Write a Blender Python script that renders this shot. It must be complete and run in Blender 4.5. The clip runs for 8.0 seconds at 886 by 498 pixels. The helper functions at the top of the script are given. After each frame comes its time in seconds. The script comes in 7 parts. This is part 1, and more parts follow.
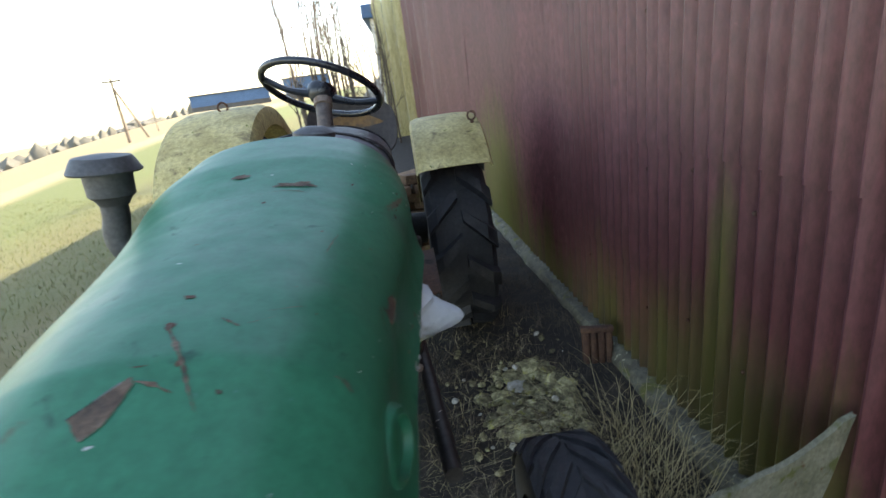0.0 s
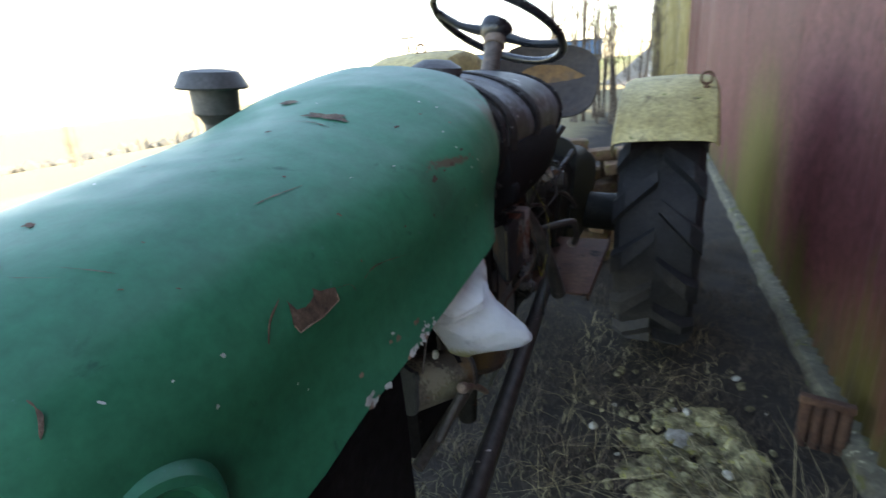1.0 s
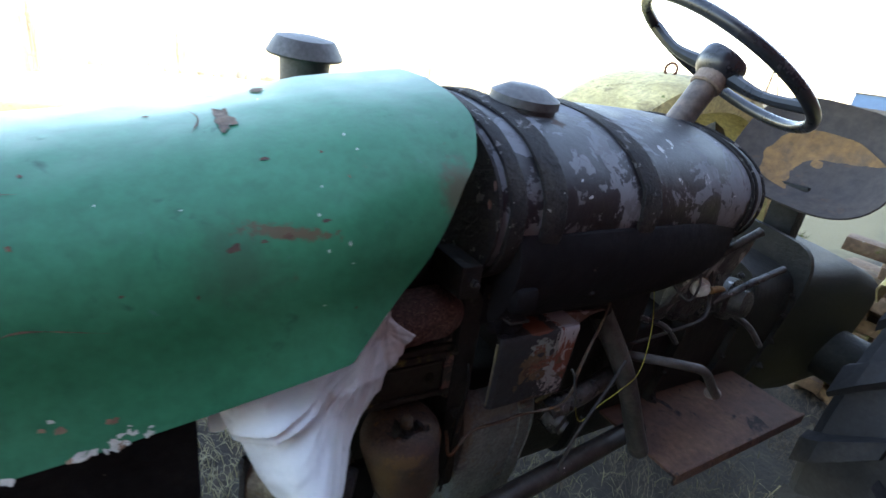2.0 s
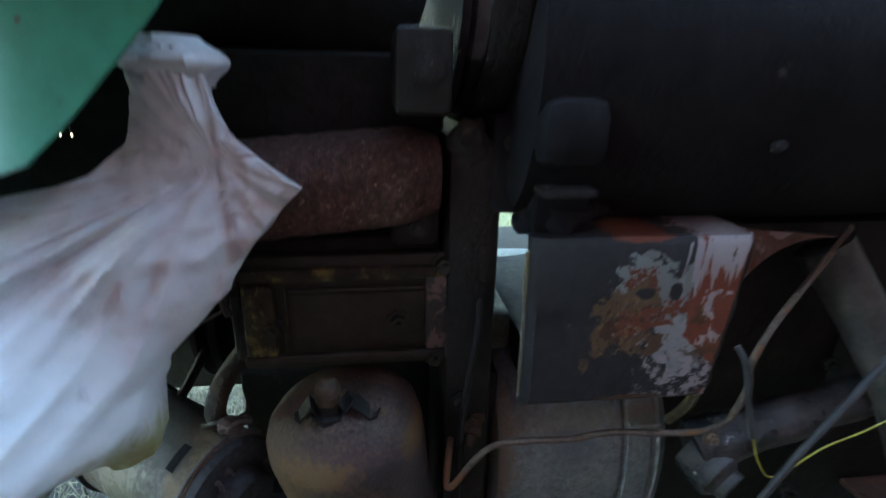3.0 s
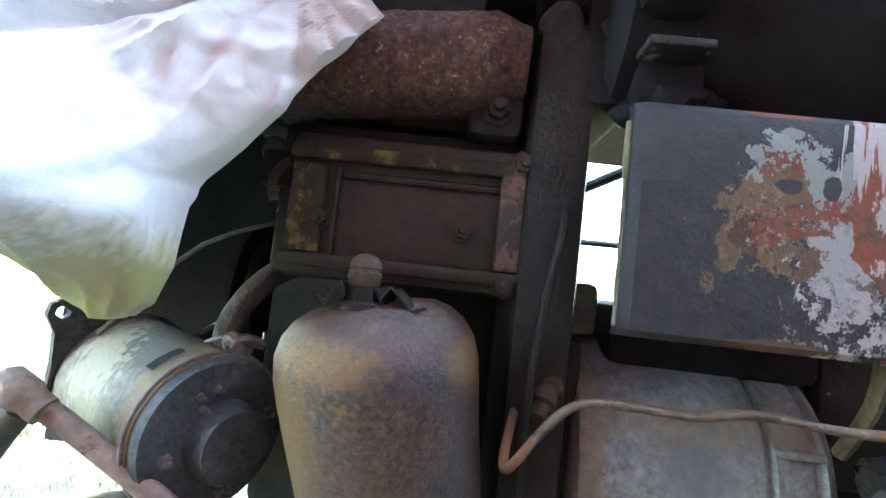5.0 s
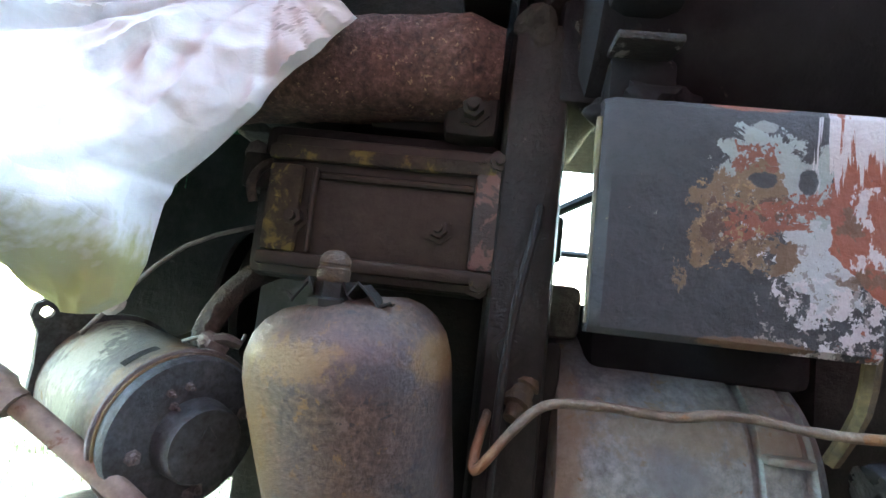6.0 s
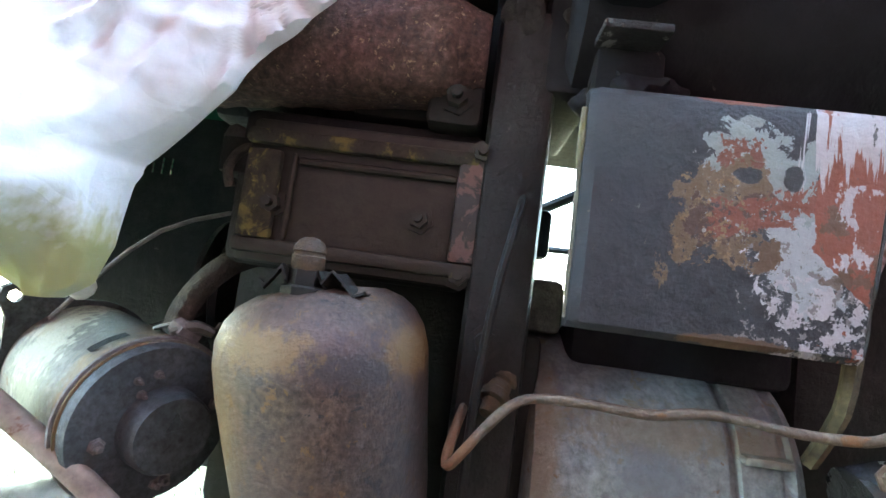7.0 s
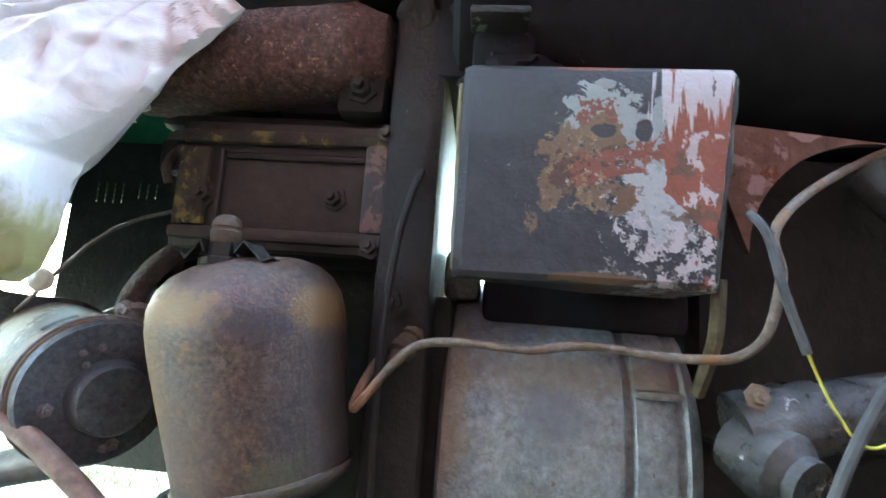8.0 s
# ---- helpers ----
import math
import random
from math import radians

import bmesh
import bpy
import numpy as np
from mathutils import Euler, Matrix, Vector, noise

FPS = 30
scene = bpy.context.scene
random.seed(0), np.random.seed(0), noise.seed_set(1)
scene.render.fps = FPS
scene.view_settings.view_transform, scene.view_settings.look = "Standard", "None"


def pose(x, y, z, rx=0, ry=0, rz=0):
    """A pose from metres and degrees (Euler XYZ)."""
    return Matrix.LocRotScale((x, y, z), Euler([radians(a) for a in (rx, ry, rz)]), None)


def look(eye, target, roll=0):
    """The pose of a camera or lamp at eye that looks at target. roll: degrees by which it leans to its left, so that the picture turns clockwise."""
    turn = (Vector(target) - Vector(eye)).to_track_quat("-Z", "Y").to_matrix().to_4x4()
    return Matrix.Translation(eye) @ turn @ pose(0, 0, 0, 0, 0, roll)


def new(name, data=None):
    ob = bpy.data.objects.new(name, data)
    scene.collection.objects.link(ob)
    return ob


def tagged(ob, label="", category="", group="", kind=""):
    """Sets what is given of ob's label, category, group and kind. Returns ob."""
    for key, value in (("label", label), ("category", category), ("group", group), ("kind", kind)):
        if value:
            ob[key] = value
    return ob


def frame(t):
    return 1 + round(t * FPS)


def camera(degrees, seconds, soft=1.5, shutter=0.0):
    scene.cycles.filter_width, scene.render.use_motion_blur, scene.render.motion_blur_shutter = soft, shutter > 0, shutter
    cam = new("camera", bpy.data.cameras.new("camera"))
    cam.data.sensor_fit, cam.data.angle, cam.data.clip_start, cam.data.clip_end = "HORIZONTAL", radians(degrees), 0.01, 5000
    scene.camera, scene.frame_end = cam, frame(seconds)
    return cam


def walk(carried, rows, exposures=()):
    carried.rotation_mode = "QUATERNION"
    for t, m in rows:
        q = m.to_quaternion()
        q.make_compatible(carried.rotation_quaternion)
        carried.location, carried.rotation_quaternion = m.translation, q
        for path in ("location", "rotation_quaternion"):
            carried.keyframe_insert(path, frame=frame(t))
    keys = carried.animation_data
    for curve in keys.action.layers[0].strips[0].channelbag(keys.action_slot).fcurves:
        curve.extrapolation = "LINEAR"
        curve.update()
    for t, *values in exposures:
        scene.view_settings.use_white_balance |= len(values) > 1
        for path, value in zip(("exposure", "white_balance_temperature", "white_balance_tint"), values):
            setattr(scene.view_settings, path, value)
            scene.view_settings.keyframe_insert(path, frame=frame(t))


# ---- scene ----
cam = camera(83.3, 8.0, soft=1.5, shutter=0.2)
PATH = [
    (0, (0.284, -0.55, 1.415), (0.349, 1.338, 0.759), -8.1),
    (0.5, (0.533, -0.425, 1.385), (0.332, 1.462, 0.754), 0.9),
    (1, (0.522, -0.222, 1.309), (-0.305, 1.471, 0.638), -4.9),
    (1.2, (0.536, -0.162, 1.342), (-0.541, 1.394, 0.695), -1.5),
    (2.3, (0.698, 0.466, 1.369), (-0.983, 1.245, 0.617), 6.4),
    (2.5, (0.625, 0.547, 1.287), (-1.138, 1.141, 0.552), 3.9),
    (2.8, (0.535, 0.611, 1.184), (-1.285, 0.938, 0.423), 2.7),
    (3, (0.508, 0.614, 1.096), (-1.366, 0.867, 0.443), 1.1),
    (3.1, (0.491, 0.606, 1.047), (-1.417, 0.824, 0.488), 2.7),
    (3.3, (0.464, 0.605, 0.984), (-1.48, 0.771, 0.546), 2.3),
    (3.5, (0.449, 0.603, 0.924), (-1.527, 0.795, 0.685), 3.7),
    (4, (0.454, 0.613, 0.865), (-1.543, 0.71, 0.862), 5.8),
    (4.5, (0.476, 0.613, 0.886), (-1.52, 0.598, 1.013), 7.9),
    (4.7, (0.48, 0.617, 0.891), (-1.515, 0.587, 1.026), 6.9),
    (5.8, (0.476, 0.645, 0.895), (-1.516, 0.523, 1.025), 7.0),
    (6, (0.476, 0.651, 0.883), (-1.509, 0.517, 1.087), 6.5),
    (6.5, (0.472, 0.653, 0.876), (-1.51, 0.536, 1.118), 7.1),
    (7, (0.469, 0.659, 0.882), (-1.519, 0.552, 1.07), 7.7),
    (7.5, (0.484, 0.679, 0.873), (-1.493, 0.536, 1.135), 6.6),
    (8, (0.492, 0.729, 0.851), (-1.481, 0.559, 1.131), 4.1),
]
walk(cam, [(t, look(eye, target, roll)) for t, eye, target, roll in PATH], exposures=[(0.0, 2.4, 7700, 12), (1.2, 2.85, 7600, 12), (2.3, 3.5, 7400, 12), (2.7, 3.75, 7200, 10), (3.0, 4.4, 6700, -4), (3.3, 4.6, 6900, -4), (3.6, 5.05, 7000, -2), (4.0, 5.5, 7100, 0), (4.5, 6.0, 7100, -1), (6.0, 6.35, 7200, -3), (7.0, 6.4, 7200, -3), (8.0, 6.45, 7200, -3)])

# ---- sky and sun ----
world = bpy.data.worlds.new("world")
scene.world = world
world.use_nodes = True
wn = world.node_tree
sky = wn.nodes.new("ShaderNodeTexSky")
sky.sky_type = "NISHITA"
sky.sun_disc = False
sky.sun_elevation = radians(34)
sky.sun_rotation = radians(73)
sky.dust_density = 1.0
wn.links.new(sky.outputs[0], wn.nodes["Background"].inputs[0])
wn.nodes["Background"].inputs[1].default_value = 0.15
sun = new("sun", bpy.data.lights.new("sun", "SUN"))
sun.data.energy = 3.4
sun.data.angle = radians(0.6)
sun.data.color = (1.0, 0.95, 0.86)
sun.matrix_world = look((8, 2.4, 5.6), (0, 0, 0))

# ---- materials ----
def mat(name, colors, scale=6.0, rough=0.6, metal=0.0, bump=0.3, bump_scale=40.0, detail=6.0, stretch=(1, 1, 1), spots=None, rough_var=0.15, random=0.0, spec=0.5, grain=0.38):
    """A node material: colours mixed by noise at two scales, bump, and optional sharp spots of other colours.
    spots: list of (colour, noise scale, threshold, softness, roughness)."""
    m = bpy.data.materials.new(name)
    m.use_nodes = True
    nt = m.node_tree
    n, l = nt.nodes, nt.links
    bsdf = n["Principled BSDF"]
    co = n.new("ShaderNodeTexCoord")
    mp = n.new("ShaderNodeMapping")
    mp.inputs["Scale"].default_value = stretch
    l.new(co.outputs["Object"], mp.inputs[0])
    no = n.new("ShaderNodeTexNoise")
    no.inputs["Scale"].default_value, no.inputs["Detail"].default_value, no.inputs["Roughness"].default_value = scale, detail, 0.62
    l.new(mp.outputs[0], no.inputs["Vector"])
    ramp = n.new("ShaderNodeValToRGB")
    k = len(colors)
    while len(ramp.color_ramp.elements) < k:
        ramp.color_ramp.elements.new(0.5)
    for i, c in enumerate(colors):
        ramp.color_ramp.elements[i].position = 0.3 + 0.4 * i / max(1, k - 1)
        ramp.color_ramp.elements[i].color = (*c, 1)
    l.new(no.outputs[0], ramp.inputs[0])
    col = ramp.outputs[0]
    fine = n.new("ShaderNodeTexNoise")
    fine.inputs["Scale"].default_value, fine.inputs["Detail"].default_value, fine.inputs["Roughness"].default_value = bump_scale, 8, 0.68
    l.new(mp.outputs[0], fine.inputs["Vector"])
    mix = n.new("ShaderNodeMixRGB")
    mix.blend_type = "OVERLAY"
    mix.inputs[0].default_value = grain
    st = n.new("ShaderNodeMapRange")
    st.inputs["From Min"].default_value, st.inputs["From Max"].default_value = 0.3, 0.7
    l.new(fine.outputs[0], st.inputs[0])
    l.new(col, mix.inputs[1]), l.new(st.outputs[0], mix.inputs[2])
    col = mix.outputs[0]
    rg = n.new("ShaderNodeMapRange")
    rg.inputs["To Min"].default_value, rg.inputs["To Max"].default_value = max(0.02, rough - rough_var), min(1, rough + rough_var)
    l.new(no.outputs[0], rg.inputs[0])
    rou = rg.outputs[0]
    for c, sc, th, soft, ro in spots or ():
        sp = n.new("ShaderNodeTexNoise")
        sp.inputs["Scale"].default_value, sp.inputs["Detail"].default_value, sp.inputs["Roughness"].default_value = sc, 9, 0.65
        sp.inputs["Distortion"].default_value = 0.4
        l.new(mp.outputs[0], sp.inputs["Vector"])
        r2 = n.new("ShaderNodeMapRange")
        r2.inputs["From Min"].default_value, r2.inputs["From Max"].default_value = th, th + soft
        l.new(sp.outputs[0], r2.inputs[0])
        mx = n.new("ShaderNodeMixRGB")
        l.new(r2.outputs[0], mx.inputs[0]), l.new(col, mx.inputs[1])
        mx.inputs[2].default_value = (*c, 1)
        col = mx.outputs[0]
        m2 = n.new("ShaderNodeMix")
        l.new(r2.outputs[0], m2.inputs[0]), l.new(rou, m2.inputs[2])
        m2.inputs[3].default_value = ro
        rou = m2.outputs[0]
    if random:
        oi = n.new("ShaderNodeObjectInfo")
        hs = n.new("ShaderNodeHueSaturation")
        mr = n.new("ShaderNodeMapRange")
        mr.inputs["To Min"].default_value, mr.inputs["To Max"].default_value = 1 - random, 1 + random
        l.new(oi.outputs["Random"], mr.inputs[0]), l.new(mr.outputs[0], hs.inputs["Value"]), l.new(col, hs.inputs["Color"])
        col = hs.outputs[0]
    l.new(col, bsdf.inputs["Base Color"]), l.new(rou, bsdf.inputs["Roughness"])
    bsdf.inputs["Metallic"].default_value = metal
    bsdf.inputs["Specular IOR Level"].default_value = spec
    bp = n.new("ShaderNodeBump")
    bp.inputs["Strength"].default_value, bp.inputs["Distance"].default_value = bump, 0.006
    l.new(fine.outputs[0], bp.inputs["Height"]), l.new(bp.outputs[0], bsdf.inputs["Normal"])
    return m


GREEN = mat("green_paint", [(0.013, 0.11, 0.057), (0.019, 0.138, 0.073), (0.028, 0.16, 0.089)], 3.5, 0.4, bump=0.07, bump_scale=60, rough_var=0.2, grain=0.16, spec=0.28,
            spots=[((0.010, 0.055, 0.036), 16, 0.63, 0.1, 0.6), ((0.1, 0.06, 0.04), 8, 0.67, 0.1, 0.8), ((0.05, 0.15, 0.11), 90, 0.66, 0.05, 0.55), ((0.3, 0.36, 0.32), 70, 0.75, 0.012, 0.6)])
RUST = mat("rust", [(0.04, 0.02, 0.014), (0.09, 0.042, 0.025), (0.15, 0.085, 0.05)], 9, 0.85, bump=0.5, bump_scale=80)
# flaking rust; its pale gold spots are glints put into the colour
RUST_COARSE = mat("flaking_rust", [(0.05, 0.026, 0.022), (0.1, 0.055, 0.045), (0.17, 0.1, 0.08)], 150, 0.85, bump=1.0, bump_scale=300, spots=[((0.36, 0.25, 0.15), 230, 0.61, 0.05, 0.7), ((0.03, 0.018, 0.016), 30, 0.6, 0.1, 0.9)])
BARE = mat("bare_rusty_metal", [(0.1, 0.05, 0.03), (0.2, 0.12, 0.08), (0.3, 0.23, 0.17)], 14, 0.8, bump=0.4)
BLACK_TANK = mat("black_tank_paint", [(0.006, 0.006, 0.008), (0.012, 0.012, 0.015), (0.022, 0.02, 0.022)], 6, 0.45, bump=0.25, bump_scale=50, spec=0.35,
                 spots=[((0.15, 0.158, 0.172), 11, 0.53, 0.012, 0.75), ((0.012, 0.012, 0.014), 40, 0.6, 0.03, 0.5), ((0.11, 0.113, 0.12), 22, 0.58, 0.02, 0.7), ((0.42, 0.42, 0.42), 24, 0.65, 0.01, 0.8), ((0.05, 0.025, 0.018), 16, 0.68, 0.03, 0.8)])
STRAP = mat("strap_crust", [(0.008, 0.008, 0.01), (0.02, 0.018, 0.018), (0.04, 0.035, 0.03)], 20, 0.75, bump=1.0, bump_scale=110, spec=0.25,
            spots=[((0.16, 0.15, 0.15), 34, 0.6, 0.03, 0.9), ((0.34, 0.33, 0.32), 70, 0.66, 0.02, 0.9)])
GREASE = mat("greasy_black_casting", [(0.005, 0.0055, 0.0055), (0.012, 0.012, 0.0105), (0.024, 0.023, 0.02)], 12, 0.6, bump=0.6, bump_scale=70, spec=0.25,
             spots=[((0.09, 0.08, 0.075), 26, 0.68, 0.03, 0.6)])
BLOCK = mat("engine_block", [(0.007, 0.0075, 0.007), (0.014, 0.0145, 0.0125), (0.026, 0.0255, 0.021)], 10, 0.68, bump=0.5, bump_scale=80, spec=0.25,
            spots=[((0.1, 0.05, 0.042), 22, 0.68, 0.02, 0.8)])
COVER = mat("tappet_cover_paint", [(0.0135, 0.0145, 0.0105), (0.021, 0.022, 0.0155), (0.031, 0.0315, 0.023)], 14, 0.55, bump=0.3, bump_scale=90, spec=0.35,
            spots=[((0.13, 0.12, 0.04), 44, 0.66, 0.04, 0.9), ((0.16, 0.09, 0.075), 30, 0.69, 0.02, 0.8), ((0.3, 0.28, 0.25), 160, 0.75, 0.01, 0.8)])
CANISTER = mat("rust_brown_canister", [(0.036, 0.023, 0.017), (0.06, 0.038, 0.029), (0.046, 0.034, 0.027), (0.074, 0.048, 0.03)], 22, 0.58, metal=0.05, bump=0.3, bump_scale=330, grain=0.75, spec=0.32,
               spots=[((0.082, 0.058, 0.05), 70, 0.6, 0.04, 0.5), ((0.11, 0.066, 0.026), 120, 0.6, 0.03, 0.7), ((0.014, 0.0135, 0.0145), 85, 0.59, 0.03, 0.5), ((0.26, 0.23, 0.2), 300, 0.71, 0.012, 0.5)])
DYNAMO = mat("dirty_grey_metal", [(0.075, 0.066, 0.05), (0.12, 0.11, 0.088), (0.165, 0.152, 0.122)], 30, 0.6, metal=0.0, bump=0.25, bump_scale=220, grain=0.55,
             spots=[((0.12, 0.076, 0.032), 40, 0.6, 0.05, 0.8), ((0.03, 0.028, 0.026), 60, 0.62, 0.04, 0.7), ((0.33, 0.32, 0.28), 80, 0.68, 0.02, 0.6)])
PLATE = mat("dark_end_plate", [(0.025, 0.03, 0.033), (0.042, 0.05, 0.054), (0.062, 0.069, 0.07)], 40, 0.55, bump=0.35, bump_scale=260, grain=0.6, spec=0.35,
            spots=[((0.2, 0.18, 0.15), 120, 0.73, 0.015, 0.8), ((0.012, 0.012, 0.012), 50, 0.64, 0.05, 0.6)])
COVER_MOSS = mat("mossy_cover_rim", [(0.012, 0.012, 0.009), (0.022, 0.022, 0.014), (0.04, 0.039, 0.02)], 30, 0.85, bump=0.6, bump_scale=120, spots=[((0.13, 0.12, 0.038), 60, 0.55, 0.08, 1.0), ((0.2, 0.19, 0.06), 110, 0.64, 0.04, 1.0)])
COVER_PEEL = mat("peeling_cover_rim", [(0.014, 0.014, 0.011), (0.024, 0.023, 0.018)], 30, 0.6, bump=0.4, bump_scale=120, spots=[((0.11, 0.07, 0.06), 38, 0.53, 0.02, 0.8), ((0.19, 0.14, 0.12), 90, 0.62, 0.02, 0.8)])
STEEL = mat("worn_steel", [(0.15, 0.14, 0.13), (0.3, 0.28, 0.26), (0.45, 0.43, 0.4)], 60, 0.45, metal=0.6, bump=0.3, bump_scale=200)
PIPE = mat("rusty_copper_pipe", [(0.045, 0.03, 0.018), (0.08, 0.056, 0.038), (0.13, 0.106, 0.08)], 110, 0.6, metal=0.15, bump=0.5, bump_scale=260, spots=[((0.14, 0.065, 0.022), 50, 0.58, 0.06, 0.8), ((0.22, 0.2, 0.16), 70, 0.67, 0.03, 0.6)])
LINK = mat("rusty_tube", [(0.12, 0.08, 0.06), (0.2, 0.15, 0.12), (0.26, 0.21, 0.17)], 18, 0.65, metal=0.2, bump=0.3, bump_scale=120, spots=[((0.12, 0.05, 0.025), 30, 0.6, 0.05, 0.9)])
HOUSING = mat("grey_housing", [(0.092, 0.118, 0.12), (0.13, 0.158, 0.158), (0.17, 0.196, 0.186)], 26, 0.6, metal=0.05, bump=0.4, bump_scale=160, grain=0.5,
              spots=[((0.15, 0.138, 0.09), 50, 0.6, 0.06, 0.8), ((0.085, 0.1, 0.11), 24, 0.58, 0.05, 0.55), ((0.12, 0.08, 0.042), 90, 0.65, 0.03, 0.8), ((0.3, 0.3, 0.27), 160, 0.7, 0.02, 0.6)])
HOSE = mat("cracked_grey_hose", [(0.018, 0.016, 0.013), (0.04, 0.035, 0.028), (0.09, 0.078, 0.06)], 60, 0.8, bump=1.0, bump_scale=150)
RUBBER = mat("tyre_rubber", [(0.012, 0.012, 0.013), (0.022, 0.022, 0.024), (0.045, 0.042, 0.04)], 9, 0.75, bump=0.3, bump_scale=60)
PLASTIC = mat("black_wheel_plastic", [(0.012, 0.014, 0.018), (0.02, 0.024, 0.03)], 10, 0.28, bump=0.05)
YELLOW = mat("faded_yellow_paint", [(0.29, 0.225, 0.075), (0.43, 0.35, 0.14), (0.5, 0.42, 0.2)], 6, 0.62, bump=0.2, bump_scale=60,
             spots=[((0.17, 0.13, 0.06), 11, 0.56, 0.12, 0.8), ((0.09, 0.05, 0.025), 22, 0.66, 0.03, 0.9), ((0.13, 0.15, 0.04), 30, 0.63, 0.06, 0.95)])
SEATM = mat("worn_seat_metal", [(0.03, 0.024, 0.022), (0.055, 0.043, 0.036)], 8, 0.8, bump=0.2, spots=[((0.07, 0.035, 0.015), 15, 0.6, 0.1, 0.7)])
TAN = mat("tan_worn_patch", [(0.08, 0.05, 0.028), (0.19, 0.1, 0.03), (0.13, 0.075, 0.035)], 14, 0.75, bump=0.2)
CAPM = mat("grey_precleaner", [(0.03, 0.03, 0.031), (0.055, 0.055, 0.056), (0.09, 0.088, 0.085)], 10, 0.55, bump=0.2, bump_scale=90)
WOOD = mat("yellow_board", [(0.36, 0.3, 0.12), (0.5, 0.43, 0.2), (0.56, 0.5, 0.28)], 5, 0.7, bump=0.3, stretch=(4, 4, 0.5), random=0.15)
BRICK = mat("old_brick", [(0.1, 0.06, 0.035), (0.19, 0.115, 0.065), (0.24, 0.18, 0.1)], 12, 0.9, bump=0.6, bump_scale=60, random=0.35,
            spots=[((0.16, 0.15, 0.04), 14, 0.58, 0.08, 1.0), ((0.42, 0.38, 0.3), 25, 0.64, 0.05, 1.0)])
CONCRETE = mat("mossy_concrete", [(0.06, 0.055, 0.04), (0.11, 0.1, 0.07), (0.17, 0.155, 0.11)], 12, 0.95, bump=0.9, bump_scale=50,
               spots=[((0.12, 0.12, 0.03), 9, 0.55, 0.1, 1.0), ((0.42, 0.4, 0.28), 30, 0.62, 0.04, 1.0)])
STONE = mat("lichen_stone", [(0.06, 0.052, 0.028), (0.2, 0.175, 0.085), (0.4, 0.36, 0.2)], 34, 0.95, bump=1.0, bump_scale=50, random=0.45,
            spots=[((0.3, 0.27, 0.07), 16, 0.56, 0.06, 1.0), ((0.04, 0.035, 0.025), 20, 0.6, 0.06, 1.0)])
BARK = mat("pale_bark", [(0.07, 0.05, 0.035), (0.13, 0.1, 0.075), (0.2, 0.165, 0.13)], 20, 0.9, bump=0.3)
MATTED = mat("matted_grass", [(0.085, 0.075, 0.035), (0.14, 0.12, 0.062), (0.19, 0.165, 0.1)], 3, 0.9, bump=0.1)
STRAW = mat("dry_straw", [(0.26, 0.2, 0.09), (0.4, 0.33, 0.17), (0.5, 0.43, 0.26)], 3, 0.9, bump=0.1)
GRASSM = mat("grass_blades", [(0.06, 0.075, 0.016), (0.1, 0.108, 0.03), (0.17, 0.15, 0.068)], 1.5, 0.9, bump=0.1)
TWIG = mat("dead_twigs", [(0.05, 0.035, 0.022), (0.1, 0.075, 0.05), (0.17, 0.13, 0.09)], 9, 0.9, bump=0.1)
BLUE = mat("blue_sheet", [(0.035, 0.085, 0.18), (0.06, 0.13, 0.25)], 0.6, 0.6, bump=0.1)
ASPHALT = mat("dark_sheet_roof", [(0.05, 0.05, 0.05), (0.09, 0.09, 0.09)], 2, 0.8, bump=0.2)
WHITE = mat("white_wall", [(0.6, 0.6, 0.56), (0.72, 0.72, 0.7)], 2, 0.8, bump=0.1)
YCABLE = mat("yellow_cable", [(0.24, 0.22, 0.02), (0.34, 0.31, 0.04)], 30, 0.55, bump=0.1)
CABLE = mat("grey_cable", [(0.018, 0.018, 0.018), (0.05, 0.048, 0.046)], 60, 0.75, bump=0.2, spec=0.3)


